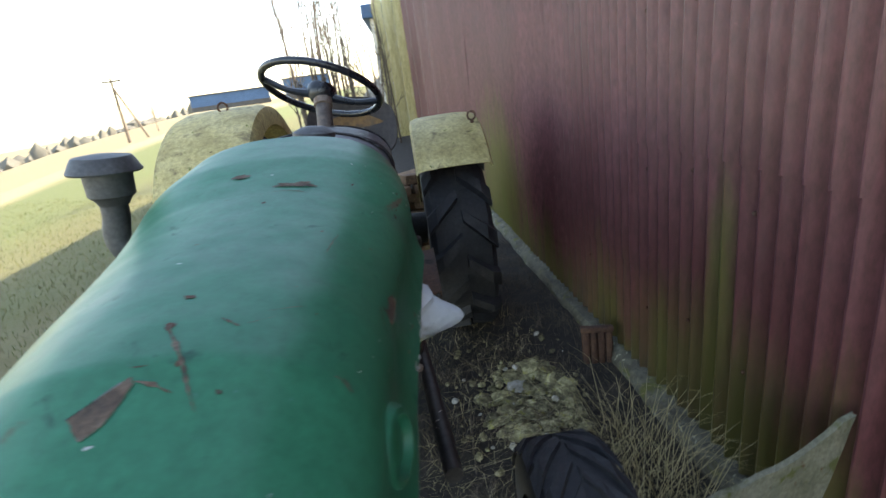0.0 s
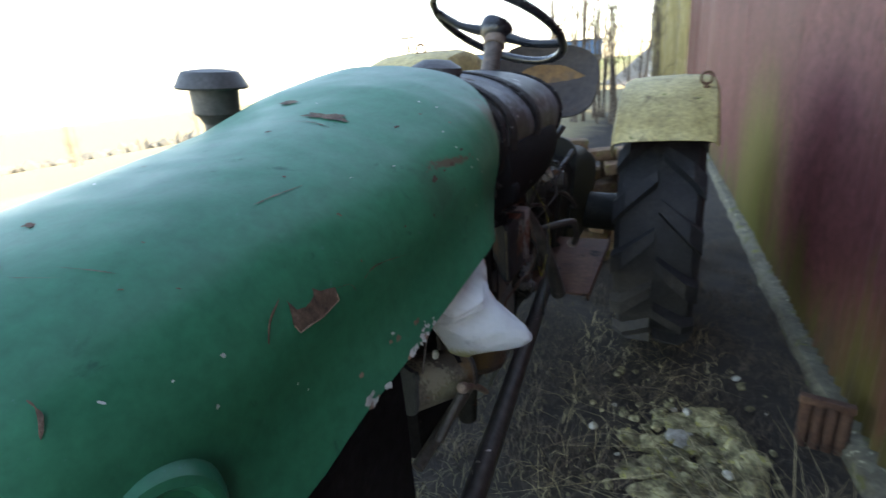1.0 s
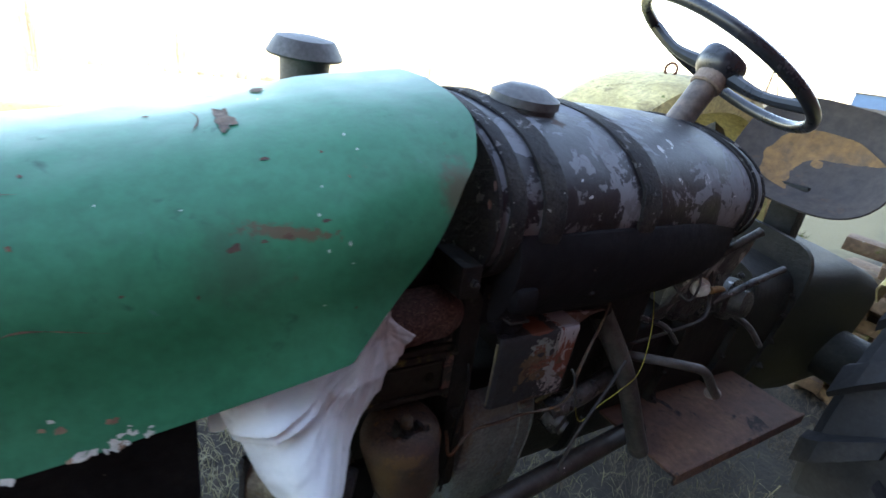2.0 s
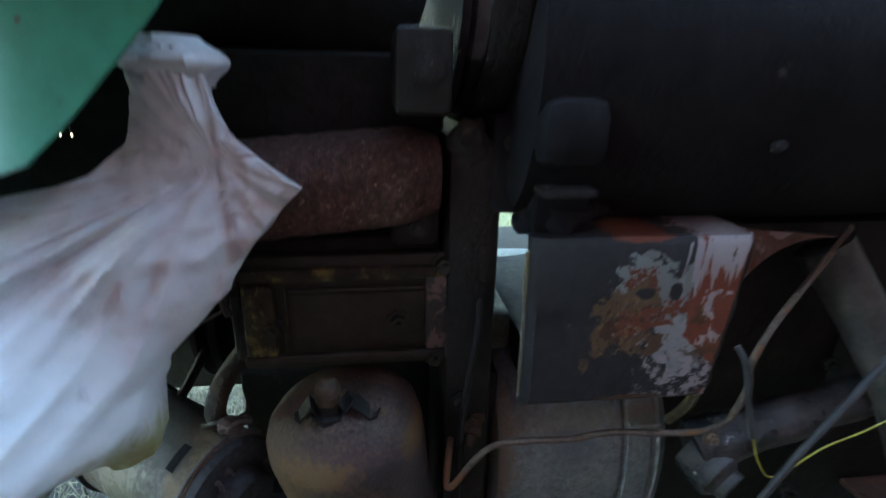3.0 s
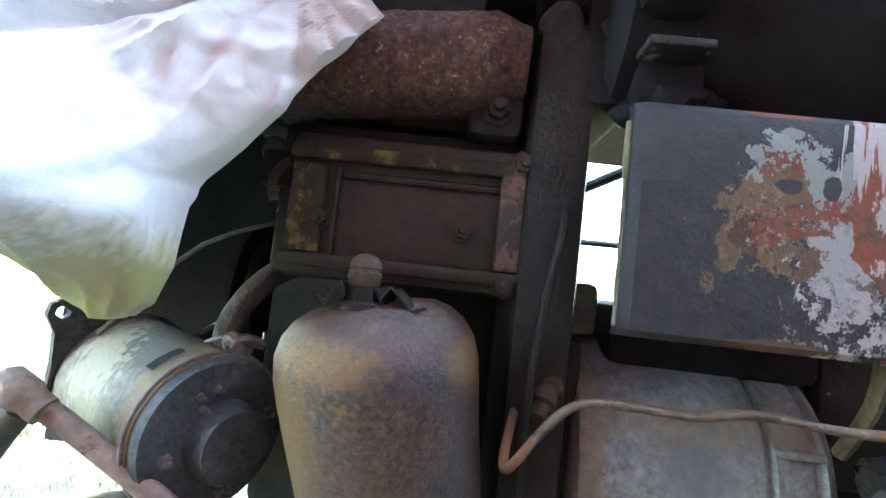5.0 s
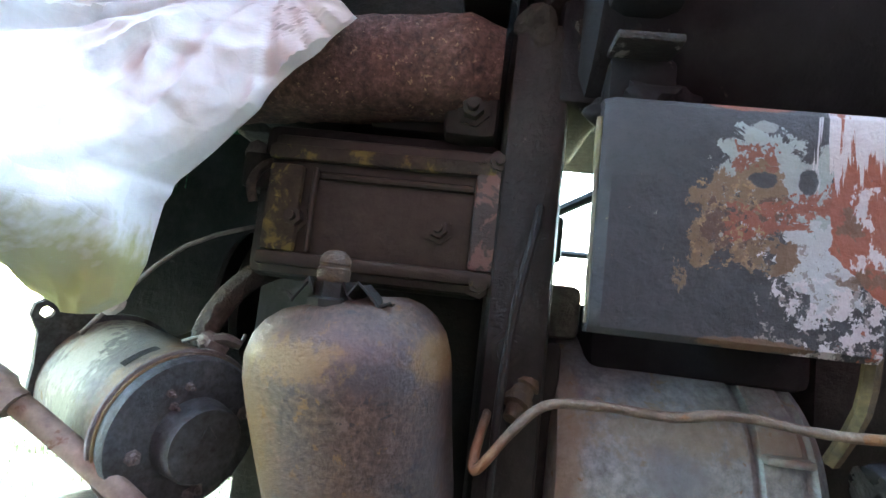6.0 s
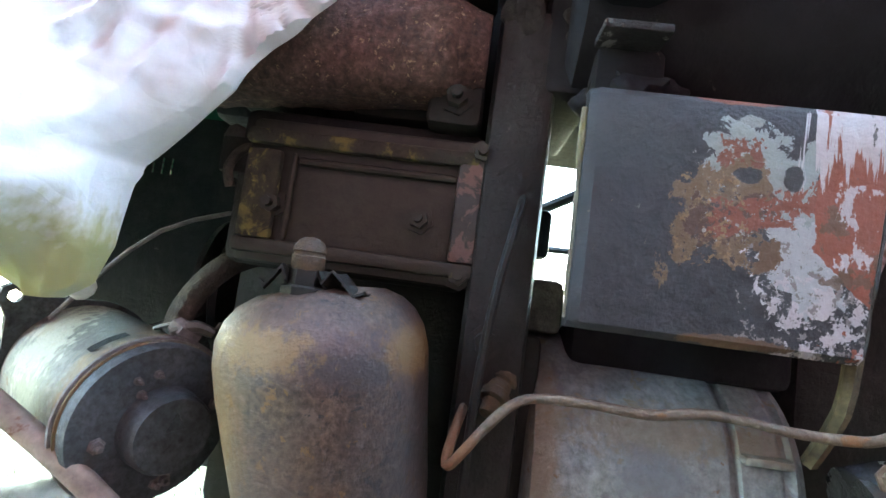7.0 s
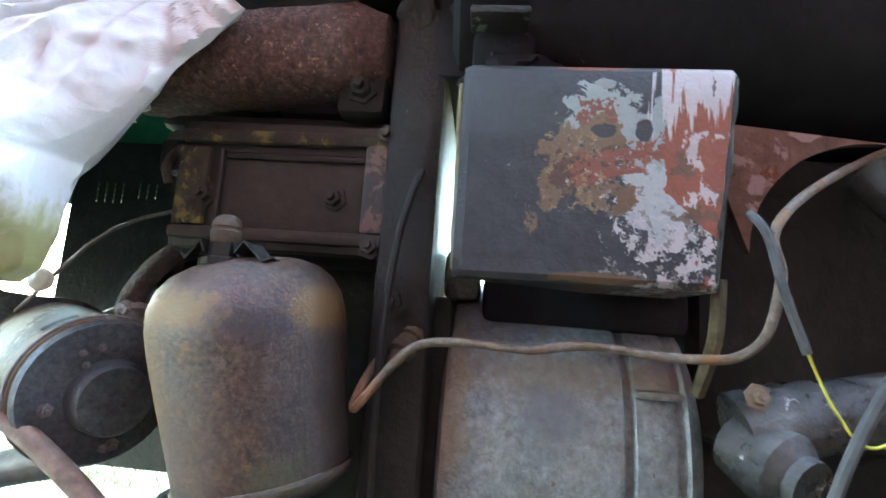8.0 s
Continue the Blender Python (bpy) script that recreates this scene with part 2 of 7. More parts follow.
def bag_material():
    m = mat("white_plastic_bag", grain=0.1, colors=[(0.54, 0.575, 0.59), (0.61, 0.64, 0.65), (0.66, 0.68, 0.69)], scale=9, rough=0.45, bump=0.12, bump_scale=90,
            spots=[((0.36, 0.37, 0.38), 18, 0.6, 0.12, 0.5), ((0.2, 0.19, 0.17), 110, 0.72, 0.03, 0.7)])
    nt = m.node_tree
    out, bs = nt.nodes["Material Output"], nt.nodes["Principled BSDF"]
    tr = nt.nodes.new("ShaderNodeBsdfTranslucent")
    tr.inputs[0].default_value = (0.8, 0.82, 0.84, 1)
    ms = nt.nodes.new("ShaderNodeMixShader")
    ms.inputs[0].default_value = 0.2
    nt.links.new(bs.outputs[0], ms.inputs[1]), nt.links.new(tr.outputs[0], ms.inputs[2])
    nt.links.new(ms.outputs[0], out.inputs[0])
    # crisp crinkles of thin film
    cc, mp = nt.nodes.new("ShaderNodeTexCoord"), nt.nodes.new("ShaderNodeMapping")
    mp.inputs["Rotation"].default_value = (0.9, 0, 0)
    mp.inputs["Scale"].default_value = (1, 0.45, 1.3)
    wr = nt.nodes.new("ShaderNodeTexNoise")
    wr.inputs["Scale"].default_value = 18
    ad2 = nt.nodes.new("ShaderNodeVectorMath")
    ad2.operation = "MULTIPLY_ADD"
    ad2.inputs[1].default_value = (0.07, 0.07, 0.07)
    vo = nt.nodes.new("ShaderNodeTexVoronoi")
    vo.feature = "DISTANCE_TO_EDGE"
    vo.inputs["Scale"].default_value = 30
    cl = nt.nodes.new("ShaderNodeMapRange")
    cl.inputs["From Max"].default_value = 0.28
    b2 = nt.nodes.new("ShaderNodeBump")
    b2.inputs["Strength"].default_value, b2.inputs["Distance"].default_value = 0.16, 0.004
    nt.links.new(cc.outputs["Object"], mp.inputs[0]), nt.links.new(mp.outputs[0], ad2.inputs[2]), nt.links.new(cc.outputs["Object"], wr.inputs["Vector"])
    nt.links.new(wr.outputs["Color"], ad2.inputs[0]), nt.links.new(ad2.outputs[0], vo.inputs["Vector"]), nt.links.new(vo.outputs["Distance"], cl.inputs[0])
    nt.links.new(cl.outputs[0], b2.inputs["Height"]), nt.links.new(bs.inputs["Normal"].links[0].from_socket, b2.inputs["Normal"]), nt.links.new(b2.outputs[0], bs.inputs["Normal"])
    # yellowed lower end of the bag
    co = nt.nodes.new("ShaderNodeTexCoord")
    sx = nt.nodes.new("ShaderNodeSeparateXYZ")
    nz = nt.nodes.new("ShaderNodeTexNoise")
    nz.inputs["Scale"].default_value = 30
    ad = nt.nodes.new("ShaderNodeMath")
    ad.operation = "MULTIPLY_ADD"
    ad.inputs[1].default_value = 0.04
    mr = nt.nodes.new("ShaderNodeMapRange")
    mr.inputs["From Min"].default_value, mr.inputs["From Max"].default_value = 0.905, 0.925
    mr.inputs["To Min"].default_value, mr.inputs["To Max"].default_value = 1, 0
    mx = nt.nodes.new("ShaderNodeMixRGB")
    mx.inputs[2].default_value = (0.33, 0.335, 0.11, 1)
    nt.links.new(co.outputs["Object"], sx.inputs[0]), nt.links.new(nz.outputs[0], ad.inputs[0]), nt.links.new(sx.outputs[2], ad.inputs[2])
    nt.links.new(ad.outputs[0], mr.inputs[0]), nt.links.new(mr.outputs[0], mx.inputs[0])
    old = bs.inputs["Base Color"].links[0].from_socket
    nt.links.new(old, mx.inputs[1]), nt.links.new(mx.outputs[0], bs.inputs["Base Color"])
    return m


BAG = bag_material()


def zone_mix(m, colour, sep, axis, lo, hi, noise_scale, noise_amount, factor=1.0):
    """Mixes a colour into a material where a coordinate passes from lo to hi, with a ragged border."""
    nt = m.node_tree
    bs = nt.nodes["Principled BSDF"]
    co = nt.nodes.new("ShaderNodeTexCoord")
    sx = nt.nodes.new("ShaderNodeSeparateXYZ")
    nz = nt.nodes.new("ShaderNodeTexNoise")
    nz.inputs["Scale"].default_value, nz.inputs["Detail"].default_value, nz.inputs["Roughness"].default_value = noise_scale, 8, 0.65
    if sep:
        mp = nt.nodes.new("ShaderNodeMapping")
        mp.inputs["Scale"].default_value = sep
        nt.links.new(co.outputs["Object"], mp.inputs[0]), nt.links.new(mp.outputs[0], nz.inputs["Vector"])
    else:
        nt.links.new(co.outputs["Object"], nz.inputs["Vector"])
    ad = nt.nodes.new("ShaderNodeMath")
    ad.operation = "MULTIPLY_ADD"
    ad.inputs[1].default_value = noise_amount
    mr = nt.nodes.new("ShaderNodeMapRange")
    mr.inputs["From Min"].default_value, mr.inputs["From Max"].default_value = lo, hi
    mr.inputs["To Max"].default_value = factor
    mx = nt.nodes.new("ShaderNodeMixRGB")
    mx.inputs[2].default_value = (*colour, 1)
    nt.links.new(co.outputs["Object"], sx.inputs[0]), nt.links.new(nz.outputs[0], ad.inputs[0]), nt.links.new(sx.outputs[axis], ad.inputs[2])
    nt.links.new(ad.outputs[0], mr.inputs[0]), nt.links.new(mr.outputs[0], mx.inputs[0])
    old = bs.inputs["Base Color"].links[0].from_socket
    nt.links.new(old, mx.inputs[1]), nt.links.new(mx.outputs[0], bs.inputs["Base Color"])


def blot(m, colour, centre, radii, scale, amount, soft=0.06, factor=1.0, stretch=(1, 1, 1), axes=(1, 2)):
    """A ragged stain of its own shape: an ellipse round a point, its border broken up by noise."""
    nt = m.node_tree
    n, l = nt.nodes, nt.links
    bs = n["Principled BSDF"]
    co, sx = n.new("ShaderNodeTexCoord"), n.new("ShaderNodeSeparateXYZ")
    l.new(co.outputs["Object"], sx.inputs[0])
    cb = n.new("ShaderNodeCombineXYZ")
    for k in (0, 1):
        f = n.new("ShaderNodeMath")
        f.operation = "MULTIPLY_ADD"
        f.inputs[1].default_value, f.inputs[2].default_value = 1 / radii[k], -centre[k] / radii[k]
        l.new(sx.outputs[axes[k]], f.inputs[0]), l.new(f.outputs[0], cb.inputs[k])
    ln = n.new("ShaderNodeVectorMath")
    ln.operation = "LENGTH"
    l.new(cb.outputs[0], ln.inputs[0])
    mp, nz = n.new("ShaderNodeMapping"), n.new("ShaderNodeTexNoise")
    mp.inputs["Scale"].default_value = stretch
    mp.inputs["Location"].default_value = (centre[0] * 37 % 5, centre[1] * 53 % 5, scale * 0.37 % 3)
    nz.inputs["Scale"].default_value, nz.inputs["Detail"].default_value, nz.inputs["Roughness"].default_value = scale, 9, 0.7
    l.new(co.outputs["Object"], mp.inputs[0]), l.new(mp.outputs[0], nz.inputs["Vector"])
    sm = n.new("ShaderNodeMath")
    sm.operation = "MULTIPLY_ADD"
    sm.inputs[1].default_value = amount
    l.new(nz.outputs[0], sm.inputs[0]), l.new(ln.outputs["Value"], sm.inputs[2])
    mr = n.new("ShaderNodeMapRange")
    edge = 1 + amount * 0.5
    mr.inputs["From Min"].default_value, mr.inputs["From Max"].default_value = edge - soft, edge + soft
    mr.inputs["To Min"].default_value, mr.inputs["To Max"].default_value = factor, 0
    l.new(sm.outputs[0], mr.inputs[0])
    mx = n.new("ShaderNodeMixRGB")
    mx.inputs[2].default_value = (*colour, 1)
    old = bs.inputs["Base Color"].links[0].from_socket
    l.new(mr.outputs[0], mx.inputs[0]), l.new(old, mx.inputs[1]), l.new(mx.outputs[0], bs.inputs["Base Color"])


def peel(m, colour, halves, soft=0.05, factor=1.0, scale=70, ragged=0.012, stretch=(1, 1, 1), seed=0.0, speckle=None):
    """A layer of paint bounded by straight lines a*y + b*z > c, every border torn by noise; a layer may be thin in places."""
    nt = m.node_tree
    n, l = nt.nodes, nt.links
    bs = n["Principled BSDF"]
    co, sx = n.new("ShaderNodeTexCoord"), n.new("ShaderNodeSeparateXYZ")
    mp, nz = n.new("ShaderNodeMapping"), n.new("ShaderNodeTexNoise")
    mp.inputs["Scale"].default_value = stretch
    mp.inputs["Location"].default_value = (seed, seed * 1.7, seed * 0.6)
    nz.inputs["Scale"].default_value, nz.inputs["Detail"].default_value, nz.inputs["Roughness"].default_value = scale, 9, 0.68
    nz.inputs["Distortion"].default_value = 0.5
    l.new(co.outputs["Object"], sx.inputs[0]), l.new(co.outputs["Object"], mp.inputs[0]), l.new(mp.outputs[0], nz.inputs["Vector"])
    low = None
    for a, b, c in halves:
        f = n.new("ShaderNodeMath")
        f.operation = "MULTIPLY_ADD"
        f.inputs[1].default_value, f.inputs[2].default_value = a, -c
        g = n.new("ShaderNodeMath")
        g.operation = "MULTIPLY_ADD"
        g.inputs[1].default_value = b
        l.new(sx.outputs[1], f.inputs[0]), l.new(sx.outputs[2], g.inputs[0]), l.new(f.outputs[0], g.inputs[2])
        if low is None:
            low = g.outputs[0]
        else:
            k = n.new("ShaderNodeMath")
            k.operation = "MINIMUM"
            l.new(low, k.inputs[0]), l.new(g.outputs[0], k.inputs[1])
            low = k.outputs[0]
    w = n.new("ShaderNodeMath")
    w.operation = "MULTIPLY_ADD"
    w.inputs[1].default_value = ragged * 4
    l.new(nz.outputs[0], w.inputs[0]), l.new(low, w.inputs[2])
    mr = n.new("ShaderNodeMapRange")
    mr.inputs["From Min"].default_value, mr.inputs["From Max"].default_value = ragged * 2, ragged * (2 + soft)
    mr.inputs["To Max"].default_value = factor
    l.new(w.outputs[0], mr.inputs[0])
    mask = mr.outputs[0]
    if speckle:
        fs, th = speckle
        fn, fr, fm = n.new("ShaderNodeTexNoise"), n.new("ShaderNodeMapRange"), n.new("ShaderNodeMath")
        fn.inputs["Scale"].default_value, fn.inputs["Detail"].default_value, fn.inputs["Roughness"].default_value = fs, 7, 0.66
        fr.inputs["From Min"].default_value, fr.inputs["From Max"].default_value = th, th + 0.02
        fm.operation = "MULTIPLY"
        l.new(mp.outputs[0], fn.inputs["Vector"]), l.new(fn.outputs[0], fr.inputs[0]), l.new(fr.outputs[0], fm.inputs[0]), l.new(mask, fm.inputs[1])
        mask = fm.outputs[0]
    mx = n.new("ShaderNodeMixRGB")
    mx.inputs[2].default_value = (*colour, 1)
    old = bs.inputs["Base Color"].links[0].from_socket
    l.new(mask, mx.inputs[0]), l.new(old, mx.inputs[1]), l.new(mx.outputs[0], bs.inputs["Base Color"])


def emboss(m, strength, distance):
    """Lets the layers of a material stand proud of one another, as thick old paint does."""
    nt = m.node_tree
    bs = nt.nodes["Principled BSDF"]
    b = nt.nodes.new("ShaderNodeBump")
    b.inputs["Strength"].default_value, b.inputs["Distance"].default_value = strength, distance
    nt.links.new(bs.inputs["Base Color"].links[0].from_socket, b.inputs["Height"])
    nt.links.new(bs.inputs["Normal"].links[0].from_socket, b.inputs["Normal"])
    nt.links.new(b.outputs[0], bs.inputs["Normal"])


# peeling paint of the side box: dark grey, broken open over rust, pale primer, red and pinkish white
PEEL = mat("peeling_box_paint", [(0.0135, 0.0135, 0.0155), (0.0175, 0.0175, 0.020), (0.0225, 0.022, 0.024)], 24, 0.62, bump=0.4, bump_scale=90, spec=0.28, grain=0.25,
           spots=[((0.1, 0.095, 0.085), 90, 0.71, 0.015, 0.8), ((0.011, 0.011, 0.012), 26, 0.62, 0.06, 0.6), ((0.06, 0.04, 0.022), 60, 0.7, 0.03, 0.8)])
RED, ROSE, PRIMER, OCHRE = (0.13, 0.036, 0.02), (0.25, 0.225, 0.23), (0.142, 0.155, 0.153), (0.085, 0.054, 0.03)
# grey primer with ochre and red rust on its ragged near side
peel(PEEL, PRIMER, [(1, 0, 0.772), (0, -1, -0.979), (0.35, 1, 1.212), (-1, 0, -0.826)], scale=42, ragged=0.02, seed=1)
peel(PEEL, OCHRE, [(1, 0, 0.756), (-1, 0, -0.795), (0.3, -1, -0.727), (0, 1, 0.914)], scale=48, ragged=0.02, seed=2)
peel(PEEL, (0.05, 0.025, 0.016), [(1, 0, 0.764), (-1, 0, -0.805), (-0.25, 1, 0.732), (0.25, -1, -0.753)], scale=60, ragged=0.016, seed=3, speckle=(150, 0.45))
peel(PEEL, (0.11, 0.034, 0.019), [(1, 0, 0.776), (-1, 0, -0.826), (-0.35, 1, 0.656), (0.35, -1, -0.671)], scale=60, ragged=0.016, seed=4, speckle=(130, 0.42))
peel(PEEL, (0.09, 0.031, 0.018), [(1, 0, 0.776), (-1, 0, -0.797), (0, -1, -0.98), (0, 1, 0.966)], scale=120, ragged=0.006, seed=5, speckle=(140, 0.46))
peel(PEEL, (0.16, 0.152, 0.14), [(1, 0, 0.764), (-1, 0, -0.81), (0, -1, -0.97), (0, 1, 0.92)], scale=90, ragged=0.006, seed=6, speckle=(240, 0.6))
peel(PEEL, (0.135, 0.085, 0.04), [(1, 0, 0.757), (-1, 0, -0.79), (0, -1, -0.962), (0, 1, 0.915)], scale=90, ragged=0.006, seed=7, speckle=(200, 0.57))
peel(PEEL, (0.03, 0.02, 0.017), [(1, 0, 0.757), (-1, 0, -0.805), (0, -1, -0.955), (0, 1, 0.915)], scale=90, ragged=0.006, seed=17, speckle=(170, 0.59))
# pale grey and pinkish white below
peel(PEEL, (0.2, 0.203, 0.208), [(1, 0.45, 1.212), (-1, 0, -0.84), (0.25, -1, -0.734), (0, 1, 0.9)], scale=46, ragged=0.018, seed=8)
peel(PEEL, ROSE, [(1, 0.2, 0.985), (-0.2, -1, -1.075), (0, 1, 0.86)], scale=50, ragged=0.02, seed=9, speckle=(120, 0.49))
peel(PEEL, (0.12, 0.105, 0.1), [(1, 0, 0.79), (0, -1, -0.93), (0, 1, 0.86)], scale=90, ragged=0.004, seed=19, speckle=(210, 0.56))
peel(PEEL, (0.075, 0.042, 0.023), [(1, 0, 0.797), (-1, 0, -0.808), (0, 1, 0.914), (0, -1, -0.93)], scale=120, ragged=0.004, seed=10)
# red lead on the far side, with white that ran down over it
peel(PEEL, RED, [(1, 0, 0.8235), (0.9, 1, 1.668)], scale=50, ragged=0.003, seed=11)
peel(PEEL, (0.065, 0.036, 0.02), [(1, 0, 0.826), (-1, 0, -0.852), (0, -1, -0.95), (0, 1, 0.912)], scale=70, ragged=0.006, seed=12, factor=0.85, speckle=(60, 0.5))
peel(PEEL, ROSE, [(1, 0, 0.823), (-0.25, 1, 0.763)], scale=170, ragged=0.026, stretch=(1, 1, 0.05), seed=13)
peel(PEEL, ROSE, [(1, 0, 0.832), (0, -1, -0.962), (0, 1, 0.92)], scale=120, ragged=0.004, stretch=(1, 1, 0.6), seed=14, speckle=(110, 0.57))
peel(PEEL, RED, [(1, 0, 0.824), (0, -1, -0.906)], scale=95, ragged=0.004, seed=15, speckle=(95, 0.6))
peel(PEEL, (0.05, 0.046, 0.046), [(1, 0, 0.83), (0, 1, 0.965)], scale=120, ragged=0.004, seed=16, stretch=(1, 1, 0.5), speckle=(130, 0.62))
# holes, chips and rusty rims
blot(PEEL, (0.018, 0.018, 0.02), (0.812, 0.962), (0.0048, 0.0068), 120, 0.9)
blot(PEEL, (0.018, 0.018, 0.02), (0.79, 0.961), (0.007, 0.004), 120, 1.6)
blot(PEEL, (0.12, 0.125, 0.12), (0.791, 0.989), (0.006, 0.003), 140, 2.0)
blot(PEEL, (0.1, 0.028, 0.014), (0.785, 1.0), (0.02, 0.003), 120, 1.8)
blot(PEEL, (0.06, 0.034, 0.02), (0.79, 0.8785), (0.026, 0.0032), 150, 1.6)
peel(PEEL, (0.1, 0.075, 0.045), [(-1, 0, -0.748), (0, -1, -0.965), (0, 1, 0.9)], scale=90, ragged=0.004, seed=18, speckle=(150, 0.66))
blot(PEEL, (0.02, 0.018, 0.018), (0.858, 0.90), (0.008, 0.026), 90, 1.4)
emboss(PEEL, 0.5, 0.006)

# stains of the canister: ochre rust down one flank, a violet-brown bloom, darker smoky patches, green at the foot
blot(CANISTER, (0.03, 0.029, 0.029), (0.65, 0.80), (0.028, 0.055), 70, 1.2, 0.5, 0.6)
blot(CANISTER, (0.08, 0.05, 0.05), (0.59, 0.85), (0.05, 0.014), 90, 1.6, 0.5, 0.6)
blot(CANISTER, (0.026, 0.026, 0.029), (0.612, 0.842), (0.018, 0.009), 110, 2.4, 0.35, 0.7)
blot(CANISTER, (0.06, 0.033, 0.026), (0.588, 0.77), (0.024, 0.035), 90, 1.6, 0.5, 0.55)
blot(CANISTER, (0.115, 0.07, 0.023), (0.546, 0.79), (0.017, 0.05), 80, 0.9, 0.5, 0.7)
blot(CANISTER, (0.14, 0.09, 0.032), (0.57, 0.846), (0.024, 0.01), 190, 3.4, 0.25, 0.6)
blot(CANISTER, (0.14, 0.09, 0.032), (0.638, 0.853), (0.012, 0.012), 140, 2.2, 0.3, 0.7)
blot(CANISTER, (0.062, 0.07, 0.036), (0.63, 0.765), (0.014, 0.01), 110, 1.6, 0.5, 0.5)
blot(CANISTER, (0.02, 0.017, 0.0165), (0.6, 0.748), (0.07, 0.006), 60, 1.5, 0.4, 0.7)

# rust smeared along the flank of the hood and round its rear edge
blot(GREEN, (0.12, 0.038, 0.026), (0.405, 1.19), (0.036, 0.005), 120, 4.6, 0.25, 0.7)
blot(GREEN, (0.09, 0.05, 0.035), (0.59, 1.226), (0.022, 0.026), 80, 2.2, 0.4, 0.7)
blot(GREEN, (0.03, 0.06, 0.04), (0.36, 1.16), (0.03, 0.03), 60, 2.6, 0.5, 0.5)
blot(PIPE, (0.2, 0.075, 0.018), (0.664, 0.806), (0.012, 0.014), 120, 1.6, 0.4, 0.5)
# ochre round the rear end of the dynamo and lichen at its front; rust at the housing's edges
blot(DYNAMO, (0.15, 0.092, 0.034), (0.476, 0.815), (0.018, 0.035), 130, 2.4, 0.25, 0.8)
blot(DYNAMO, (0.035, 0.033, 0.028), (0.452, 0.835), (0.03, 0.012), 110, 2.6, 0.25, 0.7)
blot(DYNAMO, (0.27, 0.26, 0.2), (0.415, 0.815), (0.02, 0.03), 150, 4.0, 0.12, 0.7, stretch=(1, 1, 0.3))
blot(DYNAMO, (0.1, 0.1, 0.05), (0.43, 0.79), (0.03, 0.02), 150, 4.0, 0.15, 0.6)
blot(HOUSING, (0.16, 0.115, 0.055), (0.714, 0.8), (0.009, 0.05), 90, 2.2, 0.4, 0.6)
blot(HOUSING, (0.145, 0.125, 0.075), (0.77, 0.822), (0.05, 0.012), 110, 3.6, 0.3, 0.6)
blot(HOUSING, (0.11, 0.085, 0.05), (0.84, 0.822), (0.02, 0.008), 90, 1.6, 0.4, 0.8)
blot(HOUSING, (0.09, 0.11, 0.125), (0.775, 0.8), (0.02, 0.014), 60, 2.0, 0.4, 0.7)

# corrugated wall: faded oxide red, algae and rust streaks rising from the foot
REDWALL = mat("red_corrugated_sheet", [(0.1, 0.03, 0.031), (0.128, 0.042, 0.043), (0.16, 0.058, 0.058)], 2.2, 0.42, bump=0.15, bump_scale=50, stretch=(1, 1, 0.35),
              spots=[((0.09, 0.03, 0.03), 9, 0.6, 0.14, 0.7), ((0.24, 0.1, 0.095), 30, 0.7, 0.06, 0.6), ((0.05, 0.02, 0.018), 60, 0.73, 0.02, 0.8)])
zone_mix(REDWALL, (0.09, 0.085, 0.02), (1, 5, 0.35), 2, -0.62, -1.0, 1.5, -2.2, 0.8)
zone_mix(REDWALL, (0.05, 0.035, 0.03), (1, 3, 0.5), 2, -0.9, -1.15, 2.4, -2.0, 0.7)
blot(REDWALL, (0.13, 0.125, 0.025), (3.9, 0.4), (0.7, 0.6), 3.0, 1.6, 0.5, 0.8, stretch=(1, 3, 0.4))
blot(REDWALL, (0.1, 0.12, 0.02), (0.85, 0.7), (0.04, 0.3), 9.0, 1.4, 0.5, 0.75, stretch=(1, 3, 0.4))
blot(REDWALL, (0.085, 0.085, 0.025), (0.9, 0.25), (0.4, 0.3), 7.0, 1.6, 0.5, 0.7, stretch=(1, 4, 0.4))

# ground: dark soil beside the wall, green grass, dry field farther off
SOIL = mat("ground_soil_grass", [(0.016, 0.013, 0.01), (0.028, 0.022, 0.016), (0.05, 0.04, 0.028)], 9, 0.95, bump=1.0, bump_scale=45,
           spots=[((0.1, 0.08, 0.05), 40, 0.66, 0.05, 1.0)])
zone_mix(SOIL, (0.17, 0.14, 0.065), None, 0, -0.1, -0.7, 2.6, 1.2)
zone_mix(SOIL, (0.085, 0.095, 0.025), None, 0, -1.2, -2.4, 1.6, 1.6)
zone_mix(SOIL, (0.15, 0.125, 0.05), None, 0, -0.6, -3.0, 0.9, 4.0, 0.6)
zone_mix(SOIL, (0.1, 0.125, 0.03), None, 0, -3.5, -6.0, 0.5, 2.0, 0.8)
zone_mix(SOIL, (0.32, 0.255, 0.13), None, 0, -10.5, -13.0, 0.12, 3.0, 0.95)
zone_mix(SOIL, (0.2, 0.16, 0.08), None, 0, -12.0, -13.5, 0.35, 12.0, 0.6)


# ---- building helpers ----
def part(name, bm, material, parent=None, label="", smooth=True):
    bmesh.ops.recalc_face_normals(bm, faces=bm.faces)
    me = bpy.data.meshes.new(name)
    bm.to_mesh(me)
    bm.free()
    if smooth:
        for p in me.polygons:
            p.use_smooth = True
        me.set_sharp_from_angle(angle=radians(38))
    me.materials.append(material)
    ob = new(name, me)
    ob.parent = parent
    if label:
        ob["label"] = label
    return ob


def thing(name, label, category, group="", kind="", at=(0, 0, 0)):
    ob = new(name)
    ob.empty_display_size = 0.05
    ob.location = at
    return tagged(ob, label, category, group, kind)


